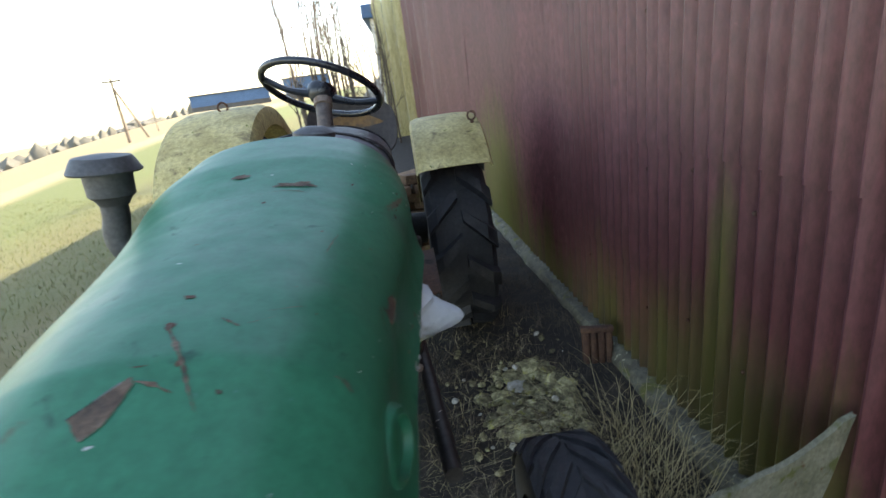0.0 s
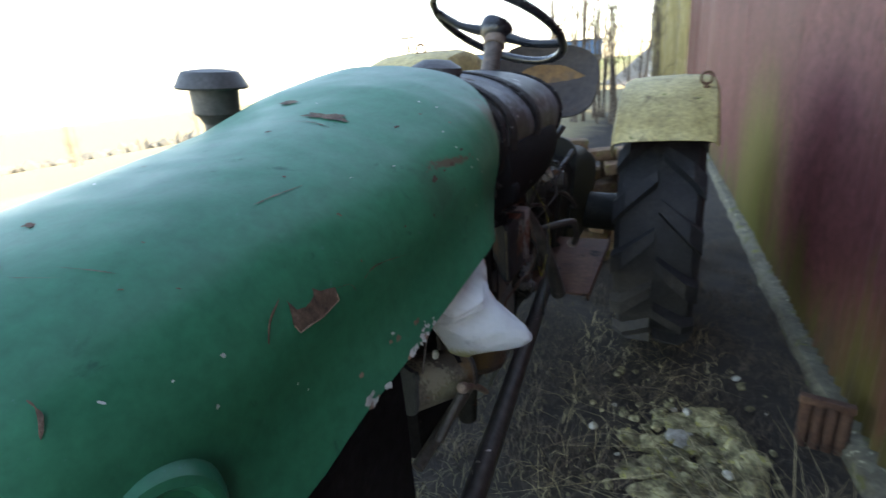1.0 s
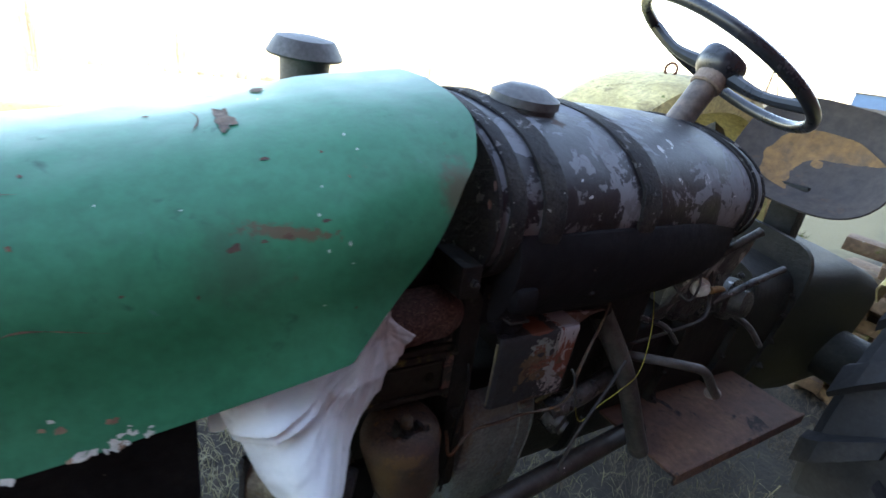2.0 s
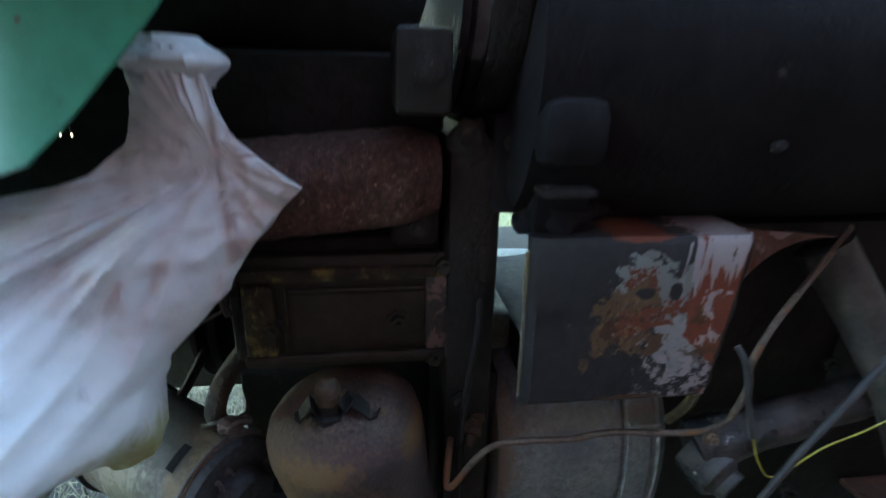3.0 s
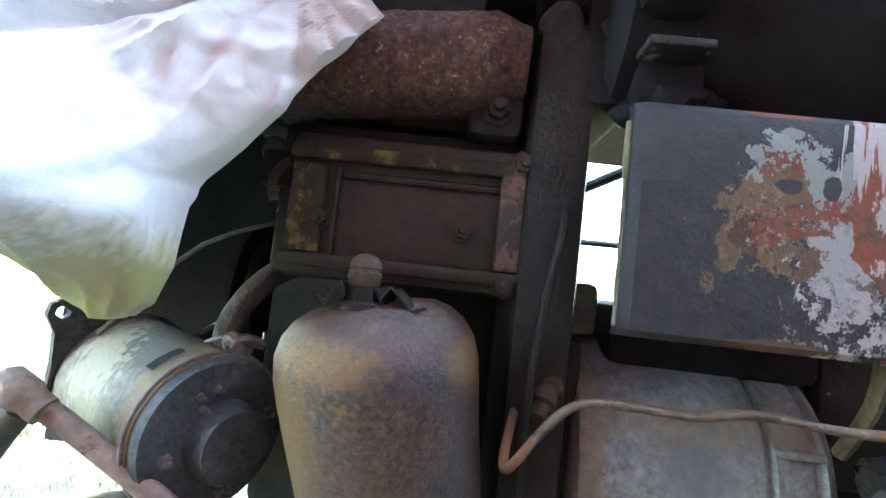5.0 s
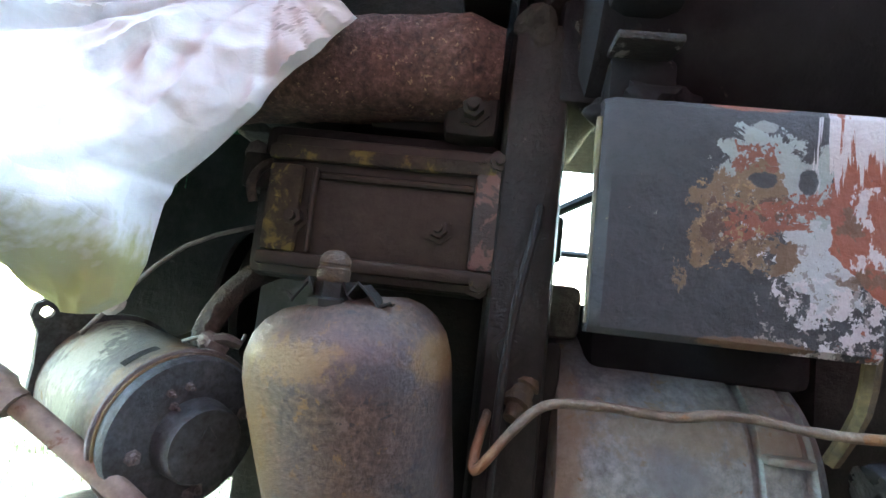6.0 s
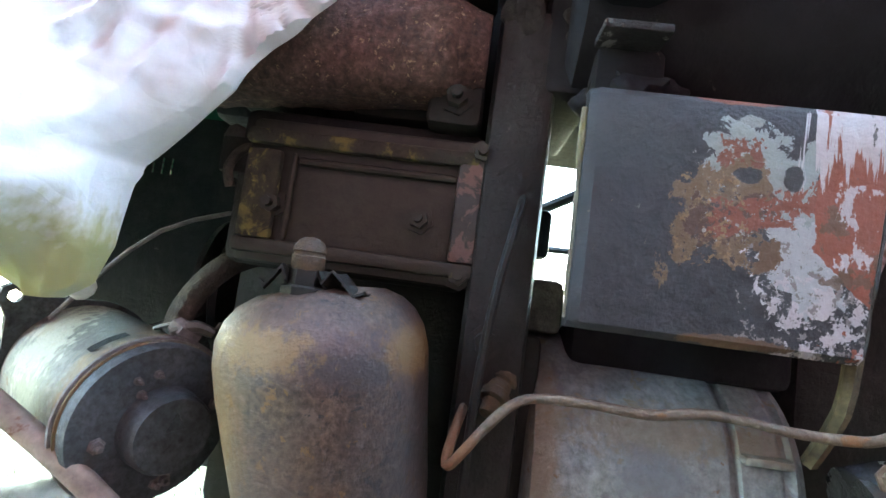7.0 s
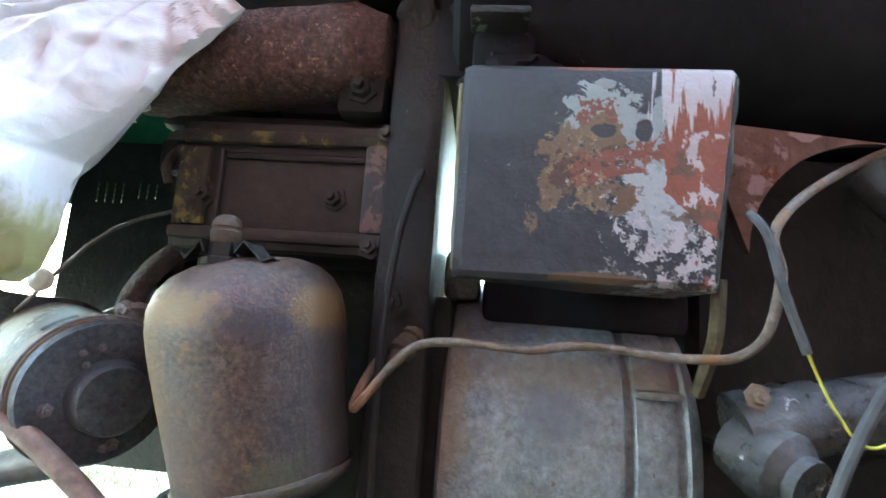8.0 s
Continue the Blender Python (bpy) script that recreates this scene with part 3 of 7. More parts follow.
def box(bm, lo, hi, bevel=0.0, turn=None):
    r = bmesh.ops.create_cube(bm, size=1)
    c, d = (Vector(lo) + Vector(hi)) / 2, Vector(hi) - Vector(lo)
    for v in r["verts"]:
        p = Vector((v.co.x * d.x, v.co.y * d.y, v.co.z * d.z))
        v.co = c + (turn @ p if turn else p)
    if bevel:
        es = list({e for v in r["verts"] for e in v.link_edges})
        bmesh.ops.bevel(bm, geom=es, offset=bevel, segments=2, profile=0.5, affect="EDGES")


def frames(points):
    """Tangents with steady side vectors along a run of points."""
    out, side = [], None
    for i, p in enumerate(points):
        t = (points[min(i + 1, len(points) - 1)] - points[max(i - 1, 0)]).normalized()
        if side is None:
            side = t.orthogonal().normalized()
        side = (side - t * side.dot(t)).normalized()
        out.append((p, t, side, t.cross(side)))
    return out


def smooth_line(points, steps=6):
    pts = [Vector(p) for p in points]
    out = []
    for i in range(len(pts) - 1):
        a, b, c, d = pts[max(i - 1, 0)], pts[i], pts[i + 1], pts[min(i + 2, len(pts) - 1)]
        for s in range(steps):
            u = s / steps
            out.append(0.5 * ((2 * b) + (c - a) * u + (2 * a - 5 * b + 4 * c - d) * u * u + (3 * b - a - 3 * c + d) * u ** 3))
    return out + [pts[-1]]


def tube(bm, points, radius, sides=10, steps=6, wobble=0.0):
    """A round tube along points; radius is a number or one per given point."""
    line = smooth_line(points, steps) if steps > 1 else [Vector(p) for p in points]
    rad = radius if isinstance(radius, (list, tuple)) else [radius] * len(points)
    rings = []
    for i, (p, t, a, b) in enumerate(frames(line)):
        f = i / (len(line) - 1) * (len(rad) - 1)
        k = min(int(f), len(rad) - 2)
        r = rad[k] + (rad[k + 1] - rad[k]) * (f - k)
        r *= 1 + wobble * noise.noise(p * 60)
        rings.append([bm.verts.new(p + r * (math.cos(q) * a + math.sin(q) * b)) for q in (2 * math.pi * j / sides for j in range(sides))])
    for r0, r1 in zip(rings, rings[1:]):
        for j in range(sides):
            bm.faces.new((r0[j], r0[(j + 1) % sides], r1[(j + 1) % sides], r1[j]))
    bm.faces.new(rings[0]), bm.faces.new(rings[-1][::-1])


def lathe(bm, base, axis, profile, sides=32, dent=0.0):
    """A turned shape: profile rows (distance along the axis, radius)."""
    axis = Vector(axis).normalized()
    a = axis.orthogonal().normalized()
    b = axis.cross(a)
    rings = []
    for h, r in profile:
        ring = []
        for j in range(sides):
            q = 2 * math.pi * j / sides
            p = Vector(base) + axis * h + r * (math.cos(q) * a + math.sin(q) * b)
            if dent:
                p += (p - Vector(base) - axis * h) * dent * noise.noise(p * 18)
            ring.append(bm.verts.new(p))
        rings.append(ring)
    for r0, r1 in zip(rings, rings[1:]):
        for j in range(sides):
            bm.faces.new((r0[j], r0[(j + 1) % sides], r1[(j + 1) % sides], r1[j]))
    bm.faces.new(rings[0]), bm.faces.new(rings[-1][::-1])


def bolt(bm, at, axis, r=0.006, h=0.006):
    lathe(bm, at, axis, [(0, r * 1.5), (h * 0.25, r * 1.5), (h * 0.26, r), (h, r * 0.96)], 6)
    lathe(bm, at, axis, [(h * 0.9, r * 0.5), (h * 1.6, r * 0.48)], 8)


def sheet(bm, rows, thick=0.0):
    """A grid of points as a sheet, given thickness along its normals."""
    vs = [[bm.verts.new(p) for p in row] for row in rows]
    fs = [bm.faces.new((vs[i][j], vs[i][j + 1], vs[i + 1][j + 1], vs[i + 1][j])) for i in range(len(vs) - 1) for j in range(len(vs[0]) - 1)]
    if thick:
        bmesh.ops.recalc_face_normals(bm, faces=fs)
        bmesh.ops.solidify(bm, geom=fs, thickness=thick)
    return fs

# ---- ground, wall, neighbouring building ----
def ground_height(x, y):
    h = 0.02 * noise.noise(Vector((x * 1.3, y * 1.3, 0))) + 0.012 * noise.noise(Vector((x * 6, y * 6, 3)))
    h += 0.1 * max(0, min(1, (-0.25 - x) / 0.6))
    d = math.hypot(x, y)
    if x < -3:
        turn = math.degrees(math.atan2(-x, y))
        h -= 0.1 * min(-x - 3, 400) * max(0.0, min(1.0, (turn - 18) / 26))
    if y > 14:
        az = math.degrees(math.atan2(-x, y))
        h += 0.012 * (y - 14) * max(0.0, min(1.0, (44 - az) / 20)) * max(0.0, 1 - max(0, y - 60) / 300) if y < 360 else 0
    if d > 12:
        h += 0.25 * noise.noise(Vector((x * 0.03, y * 0.03, 7))) * min(1, (d - 12) / 20)
    return h


def axis_steps():
    near = [i * 0.09 for i in range(0, 34)]
    far, s = [], 0.12
    v = near[-1]
    while v < 900:
        v += s
        s *= 1.22
        far.append(v)
    half = near + far
    return [-v for v in half[:0:-1]] + half


def ground():
    bm = bmesh.new()
    xs, ys = axis_steps(), [v + 0.8 for v in axis_steps()]
    sheet(bm, [[Vector((x, y, ground_height(x, y))) for x in xs] for y in ys])
    return tagged(part("ground", bm, SOIL), "dark bare soil beside the wall turning to grass and dry field", "ground", kind="structure")


WALL_END = -1.3
WALL_FAR = 13.0
EAVE = 3.5


def wall_x(y):
    return 1.24 - 0.05 * y



def wall_red():
    """Overlapping corrugated sheets, each a panel of its own, hung on a plain core."""
    w = thing("wall_east", "faded red corrugated metal wall with algae at the foot", "wall", kind="structure")
    pitch, depth, wide = 0.072, 0.021, 0.864
    rnd = random.Random(17)
    for k in range(-3, 15):
        y0 = max(WALL_END, 0.53 + wide * k)
        y1 = min(0.53 + wide * (k + 1) + 0.04, WALL_FAR)
        cuts = {-1: (1.09, 2.35), 0: (1.1, 2.6), 1: (0.57, 2.5)}.get(k, (rnd.uniform(1.3, 1.9), rnd.uniform(2.3, 2.7)))
        spans = [(0.06, cuts[0], 0.0), (cuts[0] - 0.03, cuts[1], 0.006), (cuts[1] - 0.03, EAVE, 0.012)]
        for z0, z1, lap in spans:
            n = max(8, int((y1 - y0) / pitch * 9))
            m = 7
            tilt = rnd.uniform(-0.003, 0.003)
            rows = []
            for j in range(m + 1):
                rows.append([])
                for i in range(n + 1):
                    y = y0 + (y1 - y0) * i / n
                    z = z0 + (z1 - z0) * j / m
                    if j == 0 and z0 > 0.1:
                        z += 0.007 * noise.noise(Vector((y * 9, z0 * 3, k))) + tilt * (y - y0) * 3
                    bend = 0.006 * noise.noise(Vector((0, y * 1.5, z * 1.2))) - (0.004 * max(0, noise.noise(Vector((y * 7, z0 * 5, 2)))) if j == 0 else 0)
                    x = wall_x(y) - lap - 0.0018 * max(0.0, 1 - (y - y0) / 0.07) + depth * math.cos(2 * math.pi * y / pitch) + bend
                    rows[-1].append(Vector((x, y, z)))
            bm = bmesh.new()
            sheet(bm, rows)
            part("panel", bm, REDWALL, w)
    # nail heads and small rust holes along the laps
    for k in range(0, 6):
        for z in (0.42, 0.98, 1.55):
            for q in (2, 6, 10):
                y = 0.53 + wide * k + pitch * (q + 0.5)
                bm = bmesh.new()
                lathe(bm, (wall_x(y) - 0.0095 - (0.006 if z > 1.03 else 0), y + rnd.uniform(-0.006, 0.006), z + rnd.uniform(-0.05, 0.05)), (-1, 0, 0), [(-0.004, 0.007), (0.001, 0.007), (0.003, 0.004), (0.0035, 0.0005)], 8)
                part("nail_head", bm, RUST, w)
    bm = bmesh.new()
    box(bm, (1.32, WALL_END, 0.0), (6.0, WALL_FAR, EAVE))
    tagged(part("wall_core", bm, CONCRETE, None, smooth=False), "plain wall behind the red sheets", "wall", kind="structure")
    bm = bmesh.new()
    box(bm, (0.9, WALL_END - 0.3, EAVE), (6.1, WALL_FAR + 0.1, EAVE + 0.1), 0.01)
    tagged(part("roof_edge", bm, ASPHALT, None, smooth=False), "dark roof edge over the red wall", "roof", kind="structure")
    # uneven, mossy foundation strip
    bm = bmesh.new()
    rows = []
    for x, z in ((0.945, -0.05), (0.95, 0.03), (0.965, 0.055), (1.0, 0.065), (1.04, 0.065)):
        rows.append([Vector((x - 1.03 + wall_x(y) + 0.018 * noise.noise(Vector((y * 5, z * 30, 1))) + 0.008 * noise.noise(Vector((y * 22, z * 30, 4))), y,
                             z + (0.02 * noise.noise(Vector((y * 7, x * 9, 2))) if z > 0 else 0))) for y in (WALL_END + 0.05 * i for i in range(int((WALL_FAR - WALL_END) / 0.05)))])
    sheet(bm, rows)
    tagged(part("foundation", bm, CONCRETE), "mossy crumbling concrete strip at the wall's foot", "foundation", kind="structure")
    return w


def corner_boards():
    """Weathered yellow boards that close the far end of the red wall."""
    t = thing("corner_board", "pale yellow weathered boards at the wall's far end", "boards", kind="structure")
    for i, (x0, x1) in enumerate(((-0.16, 0.09), (0.095, 0.35), (0.355, 0.61))):
        bm = bmesh.new()
        box(bm, (x0, WALL_FAR + 0.02 + 0.01 * i, 0.0), (x1, WALL_FAR + 0.06 + 0.01 * i, EAVE + 0.1), 0.006)
        part("plank", bm, WOOD, t)
    return t


def far_building():
    t = thing("far_building", "white building with a blue roof edge beyond the wall", "building", at=(0, 0, 0))
    bm = bmesh.new()
    box(bm, (-0.3, 14.5, 0.0), (4.0, 20.0, 3.1))
    part("wall", bm, WHITE, t, smooth=False)
    bm = bmesh.new()
    box(bm, (-0.5, 14.3, 3.1), (4.2, 20.2, 3.45), 0.03)
    part("roof", bm, BLUE, t, "blue roof edge", smooth=False)
    return t


ground()
wall_red()
corner_boards()
far_building()

# ---- the tractor, in parts that stand on one frame ----
LEAN = radians(8)
tractor = thing("tractor", "old derelict green tractor with yellow mudguards, leaning, parked beside the wall", "tractor", at=(0, 0.9, 0))


def tp(name, bm, material, label="", parent=None, smooth=True):
    """A part of the tractor; meshes are built in world places."""
    ob = part(name, bm, material, parent or tractor, label, smooth)
    if parent is None:
        ob.location = (0, -0.9, 0)
    return ob


HOOD_TOP = [(-0.42, 0.9), (-0.37, 1.03), (-0.25, 1.13), (-0.1, 1.192), (0.1, 1.224), (0.25, 1.242), (0.35, 1.26), (0.45, 1.284), (0.5, 1.298), (0.66, 1.33)]
HOOD_HALF = [(-0.42, 0.13), (-0.36, 0.17), (-0.2, 0.215), (0.1, 0.23), (0.25, 0.243), (0.46, 0.266), (0.55, 0.262), (0.66, 0.246)]
HOOD_LOW = [(-0.42, 0.9), (-0.1, 0.94), (0.07, 0.965), (0.14, 0.988), (0.24, 1.008), (0.34, 1.036), (0.43, 1.062), (0.47, 1.076), (0.66, 1.08)]
HOOD_LOW_WEST = [(-0.42, 0.95), (0.0, 0.985), (0.2, 1.0), (0.66, 1.02)]


def lerp_rows(rows, v):
    for (a, fa), (b, fb) in zip(rows, rows[1:]):
        if v <= b:
            return fa + (fb - fa) * max(0.0, (v - a) / (b - a))
    return rows[-1][1]


def hood_point(y, s, lift=0.0):
    """A point of the hood's skin: y along it, s from -1 (west lower edge) over 0 (ridge) to 1 (east lower edge)."""
    top, half, low = lerp_rows(HOOD_TOP, y), lerp_rows(HOOD_HALF, y), lerp_rows(HOOD_LOW if s > 0 else HOOD_LOW_WEST, y)
    low = min(low, top - 0.15)
    shoulder = 0.14
    a = abs(s)
    half += lift + (0.025 if s < 0 else 0.0) * min(1.0, abs(s) * 2)
    if a < 0.62:
        q = a / 0.62 * math.pi / 2
        x = half * math.sin(q) ** 0.86
        z = top + lift - shoulder * (1 - math.cos(q) ** 0.86)
    else:
        u = (a - 0.62) / 0.38
        x = half + 0.02 * u * u
        z = (top - shoulder) * (1 - u) + low * u
    x = math.copysign(x, s)
    dent = 0.004 * noise.noise(Vector((x * 5, y * 5, z * 5))) + 0.0012 * noise.noise(Vector((x * 22, y * 22, z * 22)))
    x, z = x * (1 + dent * 3), z + dent
    c, r = math.cos(LEAN * 0.4), math.sin(LEAN * 0.4)
    return Vector((-0.005 + x * c + (z - 1.12) * r, y, 1.12 + (z - 1.12) * c - x * r))


REAR_EDGE = [(0.9, 0.42), (1.04, 0.446), (1.063, 0.468), (1.10, 0.498), (1.155, 0.54), (1.228, 0.592), (1.25, 0.618), (1.285, 0.642), (1.4, 0.65)]


def hood_rear(s):
    """Where the skin ends at the rear: slanting forward down both sides."""
    return lerp_rows(REAR_EDGE, hood_point(0.58, abs(s)).z)


def hood():
    bm = bmesh.new()
    n, m = 150, 96
    rows = []
    for j in range(m + 1):
        s = -1 + 2 * j / m
        rows.append([hood_point(-0.42 + (hood_rear(s) + 0.42) * i / n, s) for i in range(n + 1)])
    sheet(bm, rows)
    bmesh.ops.recalc_face_normals(bm, faces=bm.faces)
    bmesh.ops.solidify(bm, geom=bm.faces[:], thickness=0.0025)
    h = tp("hood", bm, GREEN, "dented dark green engine hood with chipped paint and rust")

    def patch(name, y, s, wy, ws, material, seed, ragged=0.45, lift=0.0016, turn=0.0, label=""):
        b = bmesh.new()
        c = b.verts.new(hood_point(y, s, lift))
        ring = []
        for k in range(44):
            q = 2 * math.pi * k / 44
            f = 1 + ragged * (0.75 * noise.noise(Vector((math.cos(q) * 1.3 + seed * 7, math.sin(q) * 1.3, seed))) + 0.35 * noise.noise(Vector((math.cos(q) * 5 + seed * 7, math.sin(q) * 5, seed))))
            a, d = math.cos(q) * f * wy, math.sin(q) * f * ws
            ring.append(b.verts.new(hood_point(y + a * math.cos(turn) - d * 0.3 * math.sin(turn), s + d * math.cos(turn) + a * math.sin(turn) * 3.2, lift)))
        for k in range(44):
            b.faces.new((c, ring[k], ring[(k + 1) % 44]))
        p = part(name, b, material, h, label)
        return p

    def torn(outline, material, rim, label):
        """A torn flake of paint: bare metal inside a ragged outline of (y, s), with a pale broken rim along it."""
        b = bmesh.new()
        ring = []
        for (y0, q0), (y1, q1) in zip(outline, outline[1:] + outline[:1]):
            for f in (0, 0.25, 0.5, 0.75):
                y, q = y0 + (y1 - y0) * f, q0 + (q1 - q0) * f
                j = noise.noise(Vector((y * 400, q * 120, 1))) if f else 0
                ring.append((y + 0.0014 * j, q + 0.003 * j))
        face = b.faces.new([b.verts.new(hood_point(y, q, 0.0012)) for y, q in ring])
        bmesh.ops.triangulate(b, faces=[face])
        p = part("torn_patch", b, material, h, label)
        b = bmesh.new()
        tube(b, [hood_point(y, q, 0.0012) for y, q in ring[rim[0]:rim[1]]], 0.0007, 5, 1, 0.9)
        part("rim", b, BARE if rim[2] else BLACK_TANK, p)

    torn([(0.085, 0.475), (0.09, 0.51), (0.1, 0.52), (0.113, 0.508), (0.115, 0.488), (0.122, 0.508), (0.141, 0.525), (0.14, 0.56), (0.115, 0.57), (0.085, 0.562), (0.08, 0.53)], BARE_DARK, (26, 40, True), "ragged tear down to brown metal")
    torn([(-0.12, -0.01), (-0.128, -0.004), (-0.145, -0.01), (-0.165, -0.02), (-0.178, -0.04), (-0.155, -0.075), (-0.143, -0.05)], BARE_DARK, (20, 28, False), "three-cornered tear down to brown metal")
    for line in (((-0.035, 0.02), (-0.05, 0.0), (-0.08, 0.02), (-0.115, 0.05), (-0.14, 0.07), (-0.16, 0.09)), ((-0.04, 0.07), (-0.055, 0.11)), ((-0.05, 0.12), (-0.045, 0.14), (-0.03, 0.18)), ((-0.125, -0.005), (-0.13, 0.015), (-0.14, 0.045)),
                 ((-0.11, -0.015), (-0.11, 0.0), (-0.105, 0.012)), ((0.18, 0.56), (0.205, 0.55), (0.26, 0.585)), ((-0.025, 0.15), (-0.015, 0.19), (-0.005, 0.23)), ((-0.10, 0.34), (-0.1, 0.37), (-0.107, 0.40)),
                 ((0.135, 0.235), (0.165, 0.24), (0.2, 0.25)), ((0.33, -0.02), (0.35, 0.05), (0.34, 0.12)), ((0.08, 0.46), (0.06, 0.49), (0.05, 0.53)), ((0.142, 0.53), (0.16, 0.545), (0.165, 0.57))):
        b = bmesh.new()
        rows = []
        pts = smooth_line([(y, q, 0) for y, q in line], 10)
        for i, p in enumerate(pts):
            w = 0.001 * math.sin(math.pi * (i + 0.5) / len(pts)) * (0.45 + 1.4 * max(0, 0.45 + noise.noise(Vector((p.x * 150, p.y * 60, 4)))))
            rows.append([hood_point(p.x - w, p.y - w * 2.2, 0.0011), hood_point(p.x + w, p.y + w * 2.2, 0.0011)])
        sheet(b, rows)
        part("crack", b, BARE_DARK, h)
    patch("torn_patch", 0.375, 0.08, 0.011, 0.05, BARE_DARK, 3.0, 0.9)
    patch("torn_patch", 0.43, -0.06, 0.009, 0.022, BARE_DARK, 3.4, 0.9)
    rnd = random.Random(5)
    for y, s, wy, ws in ((0.36, 0.45, 0.013, 0.025), (0.385, 0.45, 0.008, 0.012), (0.405, 0.45, 0.011, 0.018), (0.44, 0.435, 0.009, 0.01), (0.40, 0.24, 0.012, 0.012), (0.01, 0.0, 0.01, 0.015),
                         (-0.05, 0.0, 0.016, 0.012), (0.635, 0.47, 0.006, 0.04), (0.625, 0.52, 0.006, 0.03), (-0.11, 0.04, 0.008, 0.01), (0.30, 0.02, 0.008, 0.012), (0.2, 0.2, 0.004, 0.01)):
        patch("rust_patch", y, s, wy * 0.4, ws * 0.4, RUST, rnd.random() * 9, 1.0, 0.0008)
    for k in range(40):
        y, s = rnd.uniform(-0.25, 0.5), rnd.uniform(-0.4, 0.97)
        if y > hood_rear(s) - 0.03:
            continue
        patch("paint_chip", y, s, rnd.uniform(0.0008, 0.0024), rnd.uniform(0.0015, 0.005), CHIP if rnd.random() < 0.6 else RUST, rnd.random() * 9, 1.0, 0.0008, rnd.uniform(-1, 1))
    for y, s, wy, ws in ((0.21, 0.84, 0.007, 0.02), (0.27, 0.97, 0.009, 0.025), (0.283, 0.965, 0.006, 0.014), (0.255, 0.985, 0.01, 0.01), (0.46, 0.505, 0.003, 0.016), (0.462, 0.555, 0.003, 0.005), (0.32, 0.34, 0.004, 0.005), (0.07, 0.67, 0.003, 0.012), (0.08, 0.72, 0.003, 0.008), (-0.01, 0.56, 0.004, 0.01), (-0.03, 0.46, 0.003, 0.008), (0.255, 0.3, 0.003, 0.006), (0.44, 0.51, 0.003, 0.012)):
        patch("paint_chip", y, s, wy * 0.36, ws * 0.36, CHIP, y * 50, 0.9, 0.0009)
    for k in range(26):
        y = 0.14 + 0.16 * rnd.random()
        patch("paint_chip", y, 1 - 0.05 * rnd.random() ** 2 - (0.1 if k % 6 == 0 else 0), rnd.uniform(0.002, 0.006), rnd.uniform(0.004, 0.014), CHIP if k % 3 else BARE, k * 1.7, 1.0, 0.001, rnd.uniform(-0.6, 0.6))
    # round headlight boss on the flank of the nose
    for sgn in (1, -1):
        b = bmesh.new()
        ctr = hood_point(-0.075, 0.7 * sgn)
        ax = Vector((sgn, -0.25, 0.05))
        lathe(b, ctr - ax.normalized() * 0.01, ax, [(0.0, 0.052), (0.012, 0.049), (0.02, 0.044), (0.022, 0.037), (0.016, 0.033), (0.011, 0.03), (0.011, 0.001)], 36)
        boss = part("lamp_boss", b, GREEN, h)
        b = bmesh.new()
        lathe(b, ctr - ax.normalized() * 0.004, ax, [(0.0, 0.02), (0.004, 0.026), (0.0078, 0.024), (0.009, 0.012), (0.0094, 0.001)], 30, 0.06)
        part("lamp_socket", b, GREEN, boss, "empty lamp socket")
    return h


BARE_DARK = mat("bare_brown_metal", [(0.045, 0.028, 0.018), (0.1, 0.065, 0.042), (0.15, 0.11, 0.08)], 30, 0.85, bump=0.5, bump_scale=120)
CHIP = mat("pale_paint_chip", [(0.35, 0.36, 0.33), (0.5, 0.5, 0.46)], 60, 0.8, bump=0.2)
hood()


def rounded_ring(y, cx, cz, half, high, n=56, p=2.35):
    out = []
    for k in range(n):
        q = 2 * math.pi * k / n
        c, s = math.cos(q), math.sin(q)
        x = half * math.copysign(abs(c) ** (2 / p), c)
        z = high * math.copysign(abs(s) ** (2 / p), s)
        cl, sl = math.cos(LEAN), math.sin(LEAN)
        out.append(Vector((cx + x * cl + z * sl, y, cz + z * cl - x * sl)))
    return out


def loft(bm, rings, caps=True):
    vs = [[bm.verts.new(p) for p in r] for r in rings]
    n = len(vs[0])
    for a, b in zip(vs, vs[1:]):
        for k in range(n):
            bm.faces.new((a[k], a[(k + 1) % n], b[(k + 1) % n], b[k]))
    if caps:
        bm.faces.new(vs[0][::-1]), bm.faces.new(vs[-1])


TANK_C = (0.018, 1.186)
TANK_H = (0.205, 0.118)


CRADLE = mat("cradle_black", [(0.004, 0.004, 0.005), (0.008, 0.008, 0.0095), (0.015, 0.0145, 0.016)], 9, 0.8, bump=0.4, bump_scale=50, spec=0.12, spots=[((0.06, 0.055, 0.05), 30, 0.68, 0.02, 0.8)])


LINK_DARK = mat("dark_worn_steel", [(0.03, 0.028, 0.026), (0.06, 0.055, 0.05), (0.1, 0.09, 0.08)], 24, 0.5, metal=0.3, bump=0.3, bump_scale=120)
DULL = mat("dull_dirty_steel", [(0.05, 0.045, 0.04), (0.1, 0.09, 0.085), (0.17, 0.16, 0.15)], 60, 0.6, bump=0.5, bump_scale=150)


DULL_MOSS = mat("mossy_crust", [(0.01, 0.009, 0.0075), (0.02, 0.018, 0.0135), (0.036, 0.031, 0.021)], 90, 0.9, bump=1.0, bump_scale=160)


